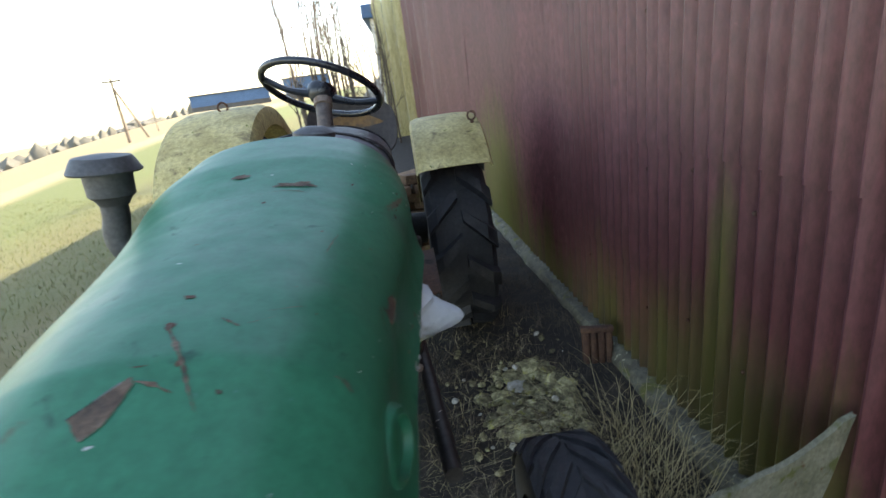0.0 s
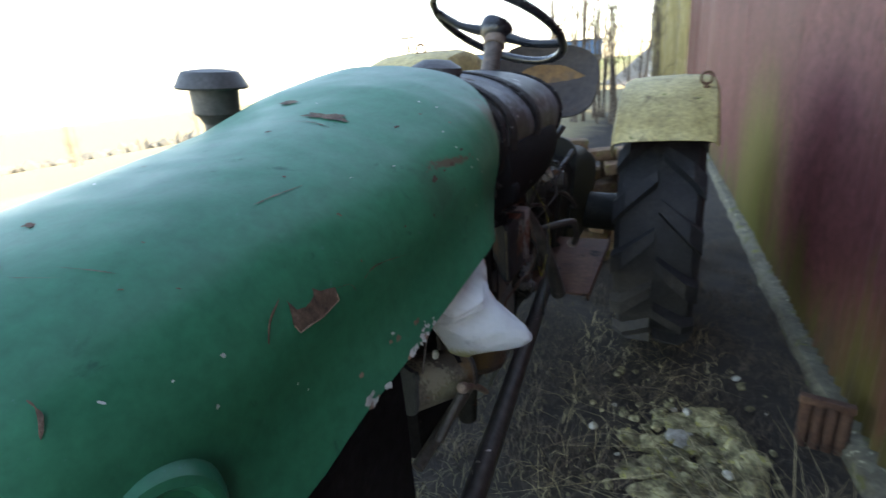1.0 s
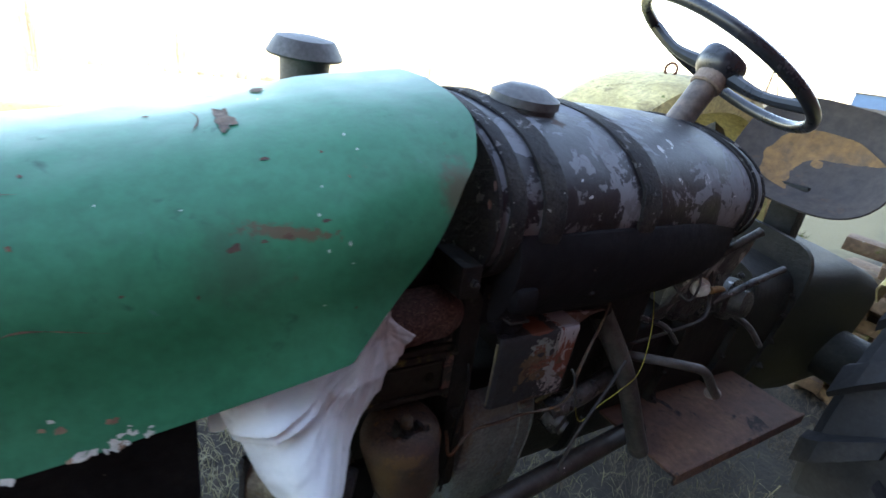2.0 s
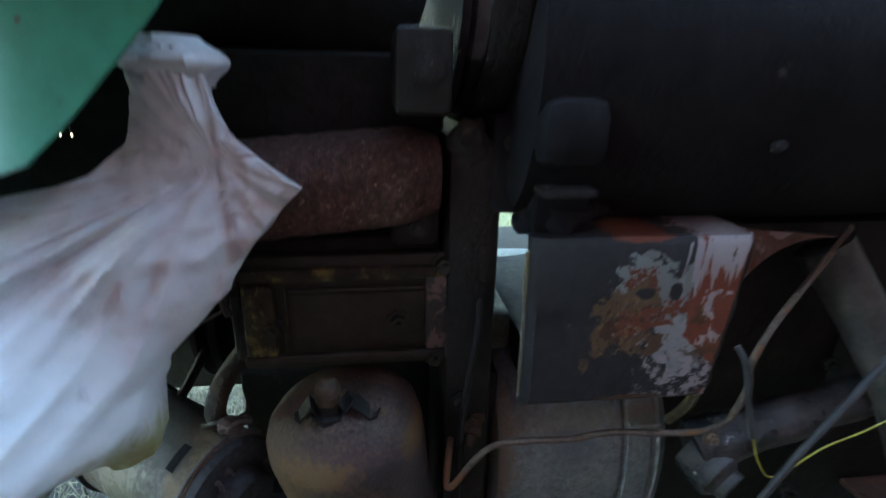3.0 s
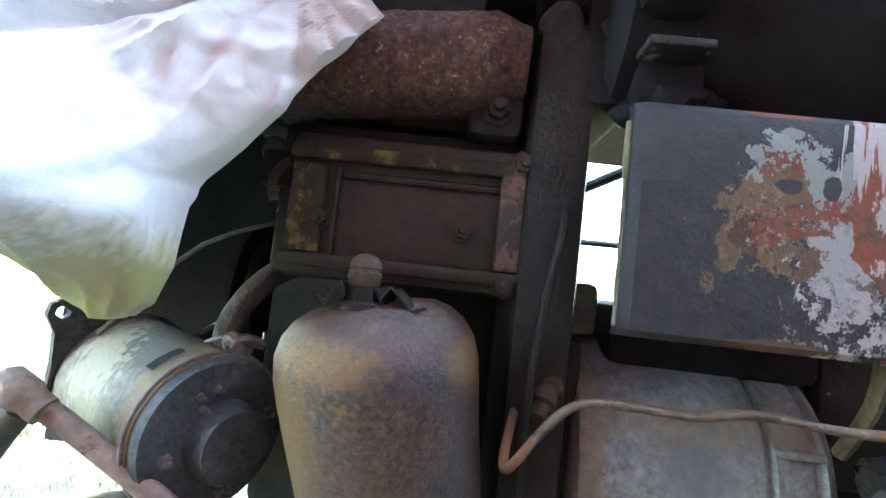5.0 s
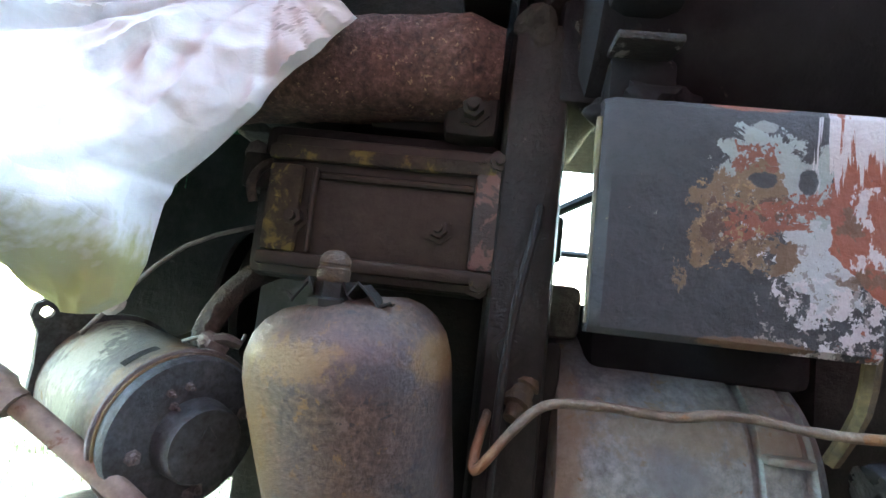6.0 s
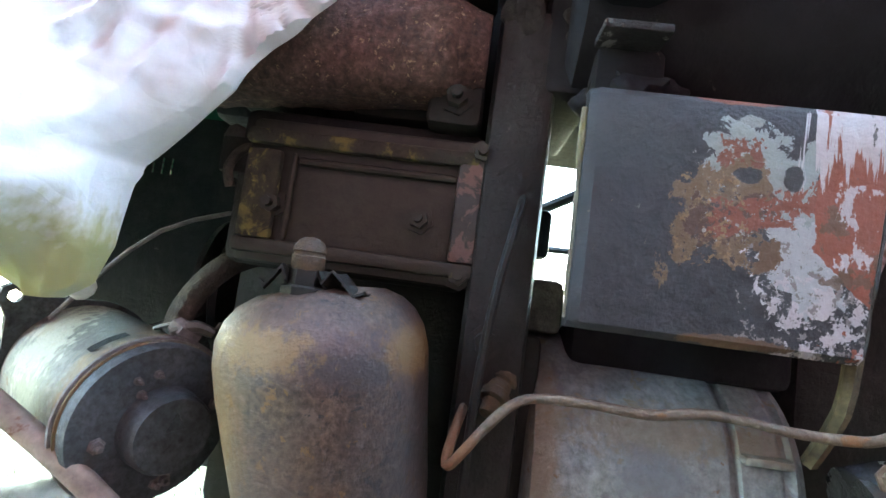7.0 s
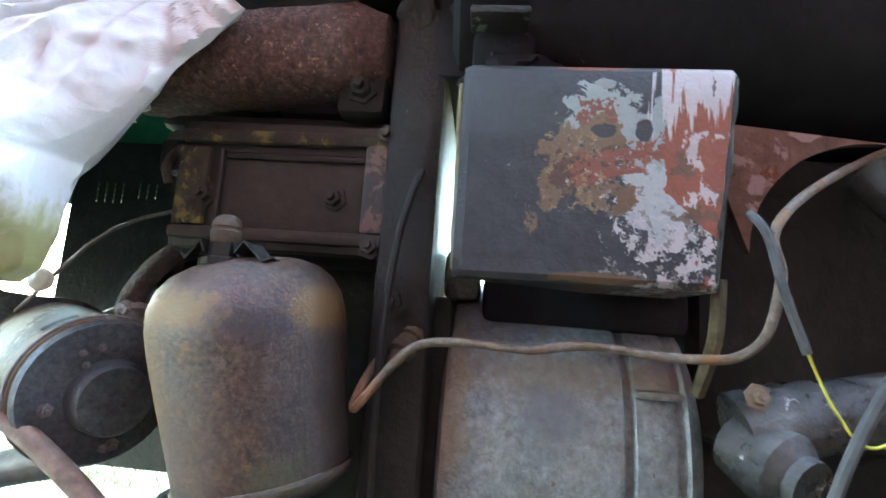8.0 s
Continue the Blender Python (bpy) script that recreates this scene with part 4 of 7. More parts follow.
def tank():
    bm = bmesh.new()
    cx, cz = TANK_C
    rings = []
    for y, k in ((0.668, 0.90), (0.672, 0.965), (0.68, 0.985), (0.70, 0.985), (0.712, 0.975), (0.76, 0.985), (0.86, 0.99), (0.96, 0.99), (1.08, 0.985), (1.18, 0.965), (1.25, 0.93), (1.285, 0.90), (1.3, 0.87), (1.308, 0.8)):
        r = rounded_ring(y, cx, cz, TANK_H[0] * k, TANK_H[1] * k)
        rings.append([p + (p - Vector((cx, y, cz))) * 0.016 * noise.noise(p * 9) for p in r])
    loft(bm, rings)
    t = tp("fuel_tank", bm, BLACK_TANK, "black fuel tank with flaking grey paint")
    for y, w in ((0.690, 0.012), (0.752, 0.019), (0.945, 0.019)):
        b = bmesh.new()
        rr = []
        for yy, k in ((y - w, 0.99), (y - w, 1.02), (y - w * 0.7, 1.03), (y + w * 0.7, 1.03), (y + w, 1.02), (y + w, 0.99)):
            rr.append([p + Vector((0, 0.002 * noise.noise(p * 30), 0)) + (p - Vector((cx, yy, cz))) * 0.012 * noise.noise(p * 40) for p in rounded_ring(yy, cx, cz, TANK_H[0] * k, TANK_H[1] * k)])
        loft(b, rr, False)
        part("strap", b, STRAP, t)
    for y in (1.24, 1.255, 1.282):
        b = bmesh.new()
        ring = rounded_ring(y, cx, cz, TANK_H[0] * (0.945 - 0.4 * (y - 1.24)), TANK_H[1] * (0.945 - 0.4 * (y - 1.24)))
        tube(b, ring + ring[:1], 0.0028, 6, 1)
        part("rim", b, STRAP, t)
    b = bmesh.new()
    lathe(b, (0.035, 0.815, 1.292), (0.12, 0, 1), [(0, 0.05), (0.012, 0.052), (0.014, 0.056), (0.026, 0.055), (0.03, 0.048), (0.04, 0.03), (0.042, 0.002)], 24, 0.06)
    part("filler_cap", b, CAPM, t, "blue-grey filler cap")
    for y, z in ((0.797, 1.115), (0.86, 1.06)):
        b = bmesh.new()
        bolt(b, (0.219, y, z), (1, 0, 0), 0.0055, 0.007)
        part("bolt", b, STRAP, t)
    b = bmesh.new()
    box(b, (0.18, 0.705, 1.046), (0.238, 0.748, 1.088), 0.012)
    part("hanger_block", b, CRADLE, t)
    b = bmesh.new()
    box(b, (0.19, 0.712, 1.028), (0.227, 0.747, 1.033), 0.0015)
    part("hanger_lip", b, STRAP, t)
    b = bmesh.new()
    box(b, (0.186, 0.714, 0.998), (0.206, 0.752, 1.06), 0.004)
    part("hanger_plate", b, CRADLE, t)
    b = bmesh.new()
    box(b, (0.06, 0.688, 1.008), (0.187, 0.722, 1.075), 0.005)
    part("front_support", b, CRADLE, t)
    # added filler that darkens the opening behind the hanger plate
    b = bmesh.new()
    box(b, (0.14, 0.745, 1.004), (0.184, 0.80, 1.10), 0.006)
    part("dark_filler", b, CRADLE, t)
    for k, (x, y, z, r) in enumerate(((0.182, 0.675, 1.058, 0.012), (0.183, 0.704, 1.056, 0.008), (0.185, 0.702, 1.042, 0.004))):
        b = bmesh.new()
        bmesh.ops.create_icosphere(b, subdivisions=3, radius=r)
        for v in b.verts:
            v.co = Vector((x, y, z)) + Vector((v.co.x * 0.7, v.co.y, v.co.z * 1.2)) * (1 + 0.55 * noise.noise(v.co * 120 + Vector((k, 3, 0))))
        part("crust", b, DULL_MOSS, t)
    # black trough that carries the tank
    b = bmesh.new()
    rr = []
    for y, k in ((0.70, 0.93), (0.705, 0.985), (0.772, 0.99), (0.80, 0.995), (0.95, 1.0), (1.08, 0.98), (1.18, 0.92), (1.24, 0.85)):
        rr.append([Vector((p.x, p.y, min(max(p.z, 1.07 if p.x < (0.165 if y < 0.79 else 0.02) else 0.0), 1.16))) for p in rounded_ring(y, cx, 1.118, 0.216 * k, 0.13 * k, 56, 2.5)])
    loft(b, rr)
    part("cradle", b, CRADLE, t)
    # front flange plate of the tank cradle
    b = bmesh.new()
    loft(b, [rounded_ring(0.662, cx, cz, TANK_H[0] * 1.0, TANK_H[1] * 1.0), rounded_ring(0.667, cx, cz, TANK_H[0] * 1.0, TANK_H[1] * 1.0)])
    part("end_plate", b, STRAP, t)
    return t


tank()


COLUMN = mat("column_paint", [(0.05, 0.04, 0.035), (0.09, 0.07, 0.06), (0.13, 0.09, 0.07)], 20, 0.6, bump=0.3)


def steering():
    hub = Vector((0, 1.35, 1.42))
    axis = Vector((0.28, 0.42, 0.86)).normalized()
    side = (Vector((0.41, 0.0, -0.134)) - axis * Vector((0.41, 0.0, -0.134)).dot(axis)).normalized()
    fwd = axis.cross(side)
    bm = bmesh.new()
    ring = [hub + 0.208 * (math.cos(q) * side + math.sin(q) * fwd) for q in (2 * math.pi * k / 64 for k in range(64))]
    vs = []
    for k, p in enumerate(ring):
        out = (p - hub).normalized()
        vs.append([bm.verts.new(p + 0.0125 * (math.cos(a) * out + math.sin(a) * axis)) for a in (2 * math.pi * j / 10 for j in range(10))])
    for k in range(64):
        for j in range(10):
            bm.faces.new((vs[k][j], vs[k][(j + 1) % 10], vs[(k + 1) % 64][(j + 1) % 10], vs[(k + 1) % 64][j]))
    w = tp("steering_wheel", bm, PLASTIC, "black two-spoke steering wheel")
    bm = bmesh.new()
    lathe(bm, hub - axis * 0.045, axis, [(0, 0.03), (0.012, 0.042), (0.03, 0.05), (0.05, 0.05), (0.06, 0.044), (0.064, 0.03), (0.065, 0.002)], 28)
    part("hub", bm, PLASTIC, w)
    for sgn in (1, -1):
        bm = bmesh.new()
        a, b = hub - axis * 0.02 + side * 0.03 * sgn, hub + side * 0.202 * sgn
        tube(bm, [a, (a + b) / 2 - axis * 0.012, b], [0.017, 0.011, 0.012], 8, 6)
        part("spoke", bm, PLASTIC, w)
    bm = bmesh.new()
    foot = Vector((0.0, 1.20, 1.21))
    tube(bm, [hub - axis * 0.03, hub * 0.72 + foot * 0.28, foot], [0.021, 0.027, 0.03], 14, 4, 0.05)
    tp("steering_column", bm, COLUMN, "grey rusty steering column")
    bm = bmesh.new()
    lathe(bm, hub * 0.74 + foot * 0.26, hub - foot, [(0, 0.03), (0.003, 0.033), (0.05, 0.033), (0.055, 0.028)], 18)
    part("clamp", bm, LINK, w)
    bm = bmesh.new()
    d = (hub - foot).normalized()
    tube(bm, [foot + d * 0.03, foot, Vector((0.0, 1.2, 1.02))], [0.03, 0.04, 0.06], 12, 3)
    tp("steering_box", bm, GREASE)


steering()


def seat():
    bm = bmesh.new()
    rows = []
    c = Vector((0.03, 1.86, 1.215))
    ux = Vector((1, 0, -0.12)).normalized()
    uy = Vector((0.05, 0.52, 0.86)).normalized()
    un = ux.cross(uy)
    for i in range(15):
        rows.append([])
        for k in range(41):
            q = 2 * math.pi * k / 40
            r = i / 14
            cs, sn = math.cos(q), math.sin(q)
            p = 2.9
            a = 0.205 * math.copysign(abs(cs) ** (2 / p), cs) * r
            b = 0.155 * math.copysign(abs(sn) ** (2 / p), sn) * r
            dish = 0.055 * r ** 2.6
            rows[-1].append(c + ux * a + uy * b - un * dish * -1 + uy * 0.0)
    sheet(bm, rows[1:], 0.005)
    s = tp("seat", bm, SEATM, "dark metal pan seat with a tan worn middle")
    bm = bmesh.new()
    ctr = bm.verts.new(c + un * 0.0055)
    vs = []
    for i in (2, 4, 6, 8):
        ring = []
        for k in range(40):
            q = 2 * math.pi * k / 40
            f = i / 11 * (1 + 0.16 * noise.noise(Vector((math.cos(q) * 2, math.sin(q) * 2, 5))))
            a, b = 0.205 * math.cos(q) * f, 0.155 * math.sin(q) * f * 0.85
            ring.append(bm.verts.new(c + ux * (a + 0.02) + uy * (b - 0.015) + un * (0.055 * f ** 2.6 + 0.0035)))
        vs.append(ring)
    for k in range(40):
        bm.faces.new((ctr, vs[0][k], vs[0][(k + 1) % 40]))
        for a, b in zip(vs, vs[1:]):
            bm.faces.new((a[k], a[(k + 1) % 40], b[(k + 1) % 40], b[k]))
    part("worn_patch", bm, TAN, s, "tan worn patch")
    bm = bmesh.new()
    box(bm, (-0.02, 1.8, 0.85), (0.06, 1.85, 1.16), 0.006)
    tp("seat_post", bm, GREASE)


seat()


def wheel(x, y, z, radius, width, lugs, name, label, material=RUBBER, tread=0.042):
    """A tyre with its lugs and a rim, axis along x."""
    bm = bmesh.new()
    prof = [(-0.5, 0.62), (-0.52, 0.78), (-0.5, 0.90), (-0.42, 0.965), (-0.25, 0.985), (0, 0.99), (0.25, 0.985), (0.42, 0.965), (0.5, 0.90), (0.52, 0.78), (0.5, 0.62)]
    n = 64
    rings = []
    for k in range(n):
        q = 2 * math.pi * k / n
        rings.append([bm.verts.new((x + a * width, y + math.cos(q) * r * (radius - tread), z + math.sin(q) * r * (radius - tread))) for a, r in prof])
    for k in range(n):
        for j in range(len(prof) - 1):
            bm.faces.new((rings[k][j], rings[k][j + 1], rings[(k + 1) % n][j + 1], rings[(k + 1) % n][j]))
    t = tp(name, bm, material, label)
    for k in range(lugs):
        for sgn in (1, -1):
            q0 = 2 * math.pi * (k + (0.5 if sgn > 0 else 0)) / lugs
            b = bmesh.new()
            secs = []
            for f in (0.0, 0.35, 0.7, 1.0):
                q = q0 + f * 0.24 * (0.6 / radius)
                a = sgn * width * (0.02 + 0.5 * f)
                rr = (radius - tread) * (0.985 if f < 0.9 else 0.93)
                up = tread if f < 0.9 else tread * 0.8
                hw = (0.03 if radius > 0.4 else 0.02) * (0.8 + 0.5 * f)
                c, s = math.cos(q), math.sin(q)
                tang = Vector((0, -s, c))
                p = Vector((x + a, y + c * rr, z + s * rr))
                o = Vector((0, c, s))
                secs.append([p - tang * hw * 1.3, p - tang * hw + o * up, p + tang * hw + o * up, p + tang * hw * 1.3])
            loft(b, secs)
            part("lug", b, material, t, smooth=False)
    b = bmesh.new()
    lathe(b, (x - width * 0.3, y, z), (1, 0, 0), [(0, 0.08), (0.0, radius * 0.62), (width * 0.15, radius * 0.55), (width * 0.3, radius * 0.5), (width * 0.45, radius * 0.55), (width * 0.6, radius * 0.62), (width * 0.6, 0.08)], 32)
    part("rim", b, YELLOW, t)
    return t


def fender(x0, x1, y, z, r, a0, a1, name, label, ring_at):
    bm = bmesh.new()
    rows = []
    sgn = 1 if x1 > 0 else -1
    for i in range(33):
        q = radians(a0 + (a1 - a0) * i / 32)
        row = []
        for u, drop in ((0.0, 0.10), (0.0, 0.04), (0.03, 0.012), (0.12, 0.0), (0.35, -0.004), (0.65, -0.004), (0.88, 0.0), (0.97, 0.012), (1.0, 0.035)):
            rr = r - drop + 0.004 * noise.noise(Vector((u * 3, q * 3, x0)))
            row.append(Vector((x0 + (x1 - x0) * u, y - math.cos(q) * rr, z + math.sin(q) * rr)))
        rows.append(row)
    sheet(bm, rows, 0.004)
    f = tp(name, bm, YELLOW, label)
    b = bmesh.new()
    c = Vector(ring_at)
    ring = [c + Vector((math.cos(q) * 0.02, 0.006 * math.cos(q), 0.022 + math.sin(q) * 0.022)) for q in (2 * math.pi * k / 20 for k in range(21))]
    tube(b, ring, 0.0048, 8, 1)
    lathe(b, c - Vector((0, 0, 0.014)), (0, 0, 1), [(0, 0.012), (0.006, 0.012), (0.008, 0.007), (0.02, 0.006)], 10)
    part("ring", b, RUST, f, "rusty lifting ring")
    return f


wheel(0.47, 2.22, 0.555, 0.56, 0.31, 15, "rear_wheel", "worn black tractor tyre with angled lugs")
wheel(-0.60, 2.02, 0.72, 0.56, 0.31, 15, "rear_wheel", "worn black tractor tyre with angled lugs")
wheel(0.52, 0.24, 0.31, 0.32, 0.185, 22, "front_wheel", "small black front tyre", tread=0.01)
fender(0.29, 0.655, 2.22, 0.55, 0.66, 44, 175, "mudguard", "faded yellow mudguard with moss and rust", (0.605, 2.0, 1.183))
fender(-0.37, -0.78, 2.02, 0.735, 0.66, 28, 175, "mudguard", "faded yellow mudguard with moss and rust", (-0.55, 1.92, 1.384))


def precleaner():
    c = Vector((-0.385, 0.585, 1.272))
    ax = Vector((0.1, 0, 1))
    bm = bmesh.new()
    tube(bm, [(-0.30, 0.60, 1.05), (-0.40, 0.588, 1.14), (-0.39, 0.586, 1.22), c], 0.028, 14, 5)
    p = tp("intake_pipe", bm, CAPM, "dark grey intake pipe")
    bm = bmesh.new()
    lathe(bm, c - Vector((0, 0, 0.03)), ax, [(0, 0.03), (0.012, 0.036), (0.022, 0.047), (0.07, 0.049), (0.072, 0.04), (0.08, 0.04)], 28)
    part("bowl", bm, CAPM, p)
    bm = bmesh.new()
    lathe(bm, c + ax * 0.042, ax, [(0, 0.03), (0.0, 0.072), (0.004, 0.074), (0.026, 0.062), (0.034, 0.056), (0.038, 0.03), (0.039, 0.002)], 32, 0.02)
    part("cap", bm, CAPM, p, "grey precleaner cap")


precleaner()

# ---- engine bay ----
def engine():
    bm = bmesh.new()
    box(bm, (-0.12, 0.478, 0.70), (0.085, 0.665, 1.0), 0.012)
    e = tp("engine_block", bm, BLOCK, "greasy dark engine block")
    bm = bmesh.new()
    box(bm, (-0.11, 0.46, 0.988), (0.13, 0.665, 1.112), 0.01)
    part("cylinder_head", bm, GREASE, e)
    bm = bmesh.new()
    box(bm, (-0.11, 0.503, 0.886), (0.163, 0.66, 0.988), 0.008)
    part("valve_chamber", bm, BLOCK, e)
    bm = bmesh.new()
    box(bm, (0.10, 0.622, 0.984), (0.18, 0.656, 1.016), 0.006)
    part("bolt_lug", bm, BLOCK, e)
    for k in range(2):
        bm = bmesh.new()
        box(bm, (0.12, 0.49 + 0.08 * k, 0.992), (0.155, 0.55 + 0.08 * k, 1.006), 0.006)
        part("rib", bm, GREASE, e)
    # side cover with raised rim, ribs and bolts
    bm = bmesh.new()
    box(bm, (0.16, 0.516, 0.8876), (0.175, 0.6726, 0.9772), 0.004)
    c = part("side_cover", bm, COVER, e, "dull olive side cover with flaking paint")
    for lo, hi in (((0.174, 0.516, 0.9596), (0.181, 0.6595, 0.9692)), ((0.174, 0.516, 0.8932), (0.181, 0.6726, 0.902)), ((0.174, 0.5184, 0.902), (0.1815, 0.5398, 0.9564)),
                   ((0.174, 0.5447, 0.902), (0.179, 0.5488, 0.9564)), ((0.174, 0.6464, 0.902), (0.1805, 0.671, 0.9692)), ((0.175, 0.5488, 0.9492), (0.1785, 0.6464, 0.954))):
        bm = bmesh.new()
        box(bm, lo, hi, 0.0025)
        part("rim", bm, COVER_MOSS if hi[1] < 0.545 or lo[2] > 0.955 else COVER_PEEL if lo[1] > 0.64 else COVER, c)
    for y, z in ((0.5373, 0.9236), (0.6267, 0.9252), (0.6595, 0.9692), (0.6537, 0.8948)):
        bm = bmesh.new()
        bolt(bm, (0.175, y, z), (1, 0, 0), 0.006, 0.008)
        part("bolt", bm, COVER, c)
    # flange and dark column at the rear of the block
    bm = bmesh.new()
    box(bm, (-0.14, 0.66, 0.70), (0.186, 0.698, 1.06), 0.008)
    part("rear_flange", bm, GREASE, e)
    for y, z in ((0.640, 1.0), (0.674, 0.86)):
        bm = bmesh.new()
        bolt(bm, (0.18 if y < 0.66 else 0.188, y, z), (1, 0, 0), 0.007, 0.009)
        part("bolt", bm, BLOCK, e)
    # exhaust manifold with coarse flaking rust
    bm = bmesh.new()
    rings = []
    for i in range(26):
        y = 0.47 + 0.185 * i / 25
        z = 1.026 + 0.09 * (y - 0.57)
        k = 1 - 0.25 * max(0, (i - 22) / 3)
        rings.append([p + (p - Vector((0.165, y, z))) * 0.05 * noise.noise(p * 160) for p in rounded_ring(y, 0.165, z, 0.038 * k, 0.031 * k, 40, 2.8)])
    loft(bm, rings)
    tp("exhaust_manifold", bm, RUST_COARSE, "exhaust manifold with coarse flaking rust")
    # dark air duct between hood and tank, with a bolted bracket
    bm = bmesh.new()
    tube(bm, [(0.06, 0.30, 1.14), (0.06, 0.42, 1.155), (0.055, 0.55, 1.15), (0.05, 0.64, 1.12)], 0.052, 20, 5)
    tp("air_duct", bm, GREASE, "black air duct")
    bm = bmesh.new()
    box(bm, (0.14, 0.625, 1.075), (0.218, 0.657, 1.122), 0.004)
    b = tp("tank_bracket", bm, GREASE)
    bm = bmesh.new()
    bolt(bm, (0.217, 0.643, 1.10), (1, 0, 0), 0.0065, 0.009)
    part("bolt", bm, STRAP, b)
    bm = bmesh.new()
    tube(bm, [(0.1, 0.663, 1.195), (0.1, 0.650, 1.228), (0.1, 0.635, 1.254), (0.1, 0.637, 1.272), (0.1, 0.652, 1.282), (0.09, 0.675, 1.276)], 0.0062, 8, 6)
    tp("fuel_hose", bm, RUBBER, "black rubber hose")
    # radiator and fan shroud at the front
    bm = bmesh.new()
    box(bm, (-0.16, -0.16, 0.74), (0.10, -0.10, 1.06), 0.006)
    r = tp("radiator", bm, GREASE, "dark radiator")
    for k in range(18):
        bm = bmesh.new()
        box(bm, (-0.15 + 0.0138 * k, -0.102, 0.76), (-0.147 + 0.0138 * k, -0.096, 1.04))
        part("fin", bm, STEEL, r, smooth=False)
    bm = bmesh.new()
    lathe(bm, (-0.03, -0.075, 0.92), (0, 1, 0), [(0, 0.03), (0.015, 0.035), (0.02, 0.02), (0.03, 0.02)], 16)
    f = tp("fan", bm, GREASE, "dark radiator fan")
    for k in range(4):
        q = math.pi / 2 * k + 0.5
        bm = bmesh.new()
        d, t = Vector((math.cos(q), 0, math.sin(q))), Vector((-math.sin(q), 0.5, math.cos(q)))
        p = Vector((-0.03, -0.068, 0.92))
        sheet(bm, [[p + d * a + t * w for w in (-0.02, 0, 0.02)] for a in (0.02, 0.07, 0.13)], 0.002)
        part("blade", bm, GREASE, f)
    # crank pulley and belt ahead of the block
    bm = bmesh.new()
    lathe(bm, (0.0, 0.435, 0.86), (0, 1, 0), [(0, 0.02), (0.0, 0.068), (0.006, 0.07), (0.012, 0.06), (0.018, 0.07), (0.024, 0.068), (0.024, 0.02), (0.045, 0.02)], 36)
    tp("crank_pulley", bm, GREASE, "dark crank pulley")
    bm = bmesh.new()
    tube(bm, [(0.065, 0.447, 0.845), (0.12, 0.44, 0.83), (0.165, 0.43, 0.83)], 0.0045, 8, 4)
    tp("fan_belt", bm, RUBBER, "black fan belt")
    # cylinder head breather block and pipes that fill the dark bay
    bm = bmesh.new()
    tube(bm, [(0.148, 0.487, 0.812), (0.158, 0.482, 0.84), (0.155, 0.489, 0.864), (0.147, 0.503, 0.884), (0.13, 0.52, 0.896)], 0.0082, 12, 6)
    tp("water_hose", bm, HOSE, "cracked grey water hose")
    bm = bmesh.new()
    tube(bm, [(0.17, 0.506, 0.932), (0.172, 0.504, 0.944), (0.168, 0.51, 0.957), (0.162, 0.522, 0.961)], 0.0032, 8, 6)
    tp("thin_pipe", bm, HOSE)
    bm = bmesh.new()
    box(bm, (0.14, 0.493, 0.942), (0.166, 0.514, 0.966), 0.003)
    tp("mount_lug", bm, BLOCK)
    bm = bmesh.new()
    tube(bm, [(0.16, 0.40, 0.835), (0.15, 0.455, 0.90), (0.12, 0.52, 0.93)], 0.0016, 6, 4)
    tp("control_wire", bm, DULL, "thin wire")
    bm = bmesh.new()
    lathe(bm, (0.17, 0.427, 0.858), (1, 0.2, 0.1), [(0, 0.006), (0.004, 0.0075), (0.008, 0.006), (0.01, 0.002)], 10, 0.3)
    tp("plug", bm, CHIP, "pale frayed plug")
    return e


engine()


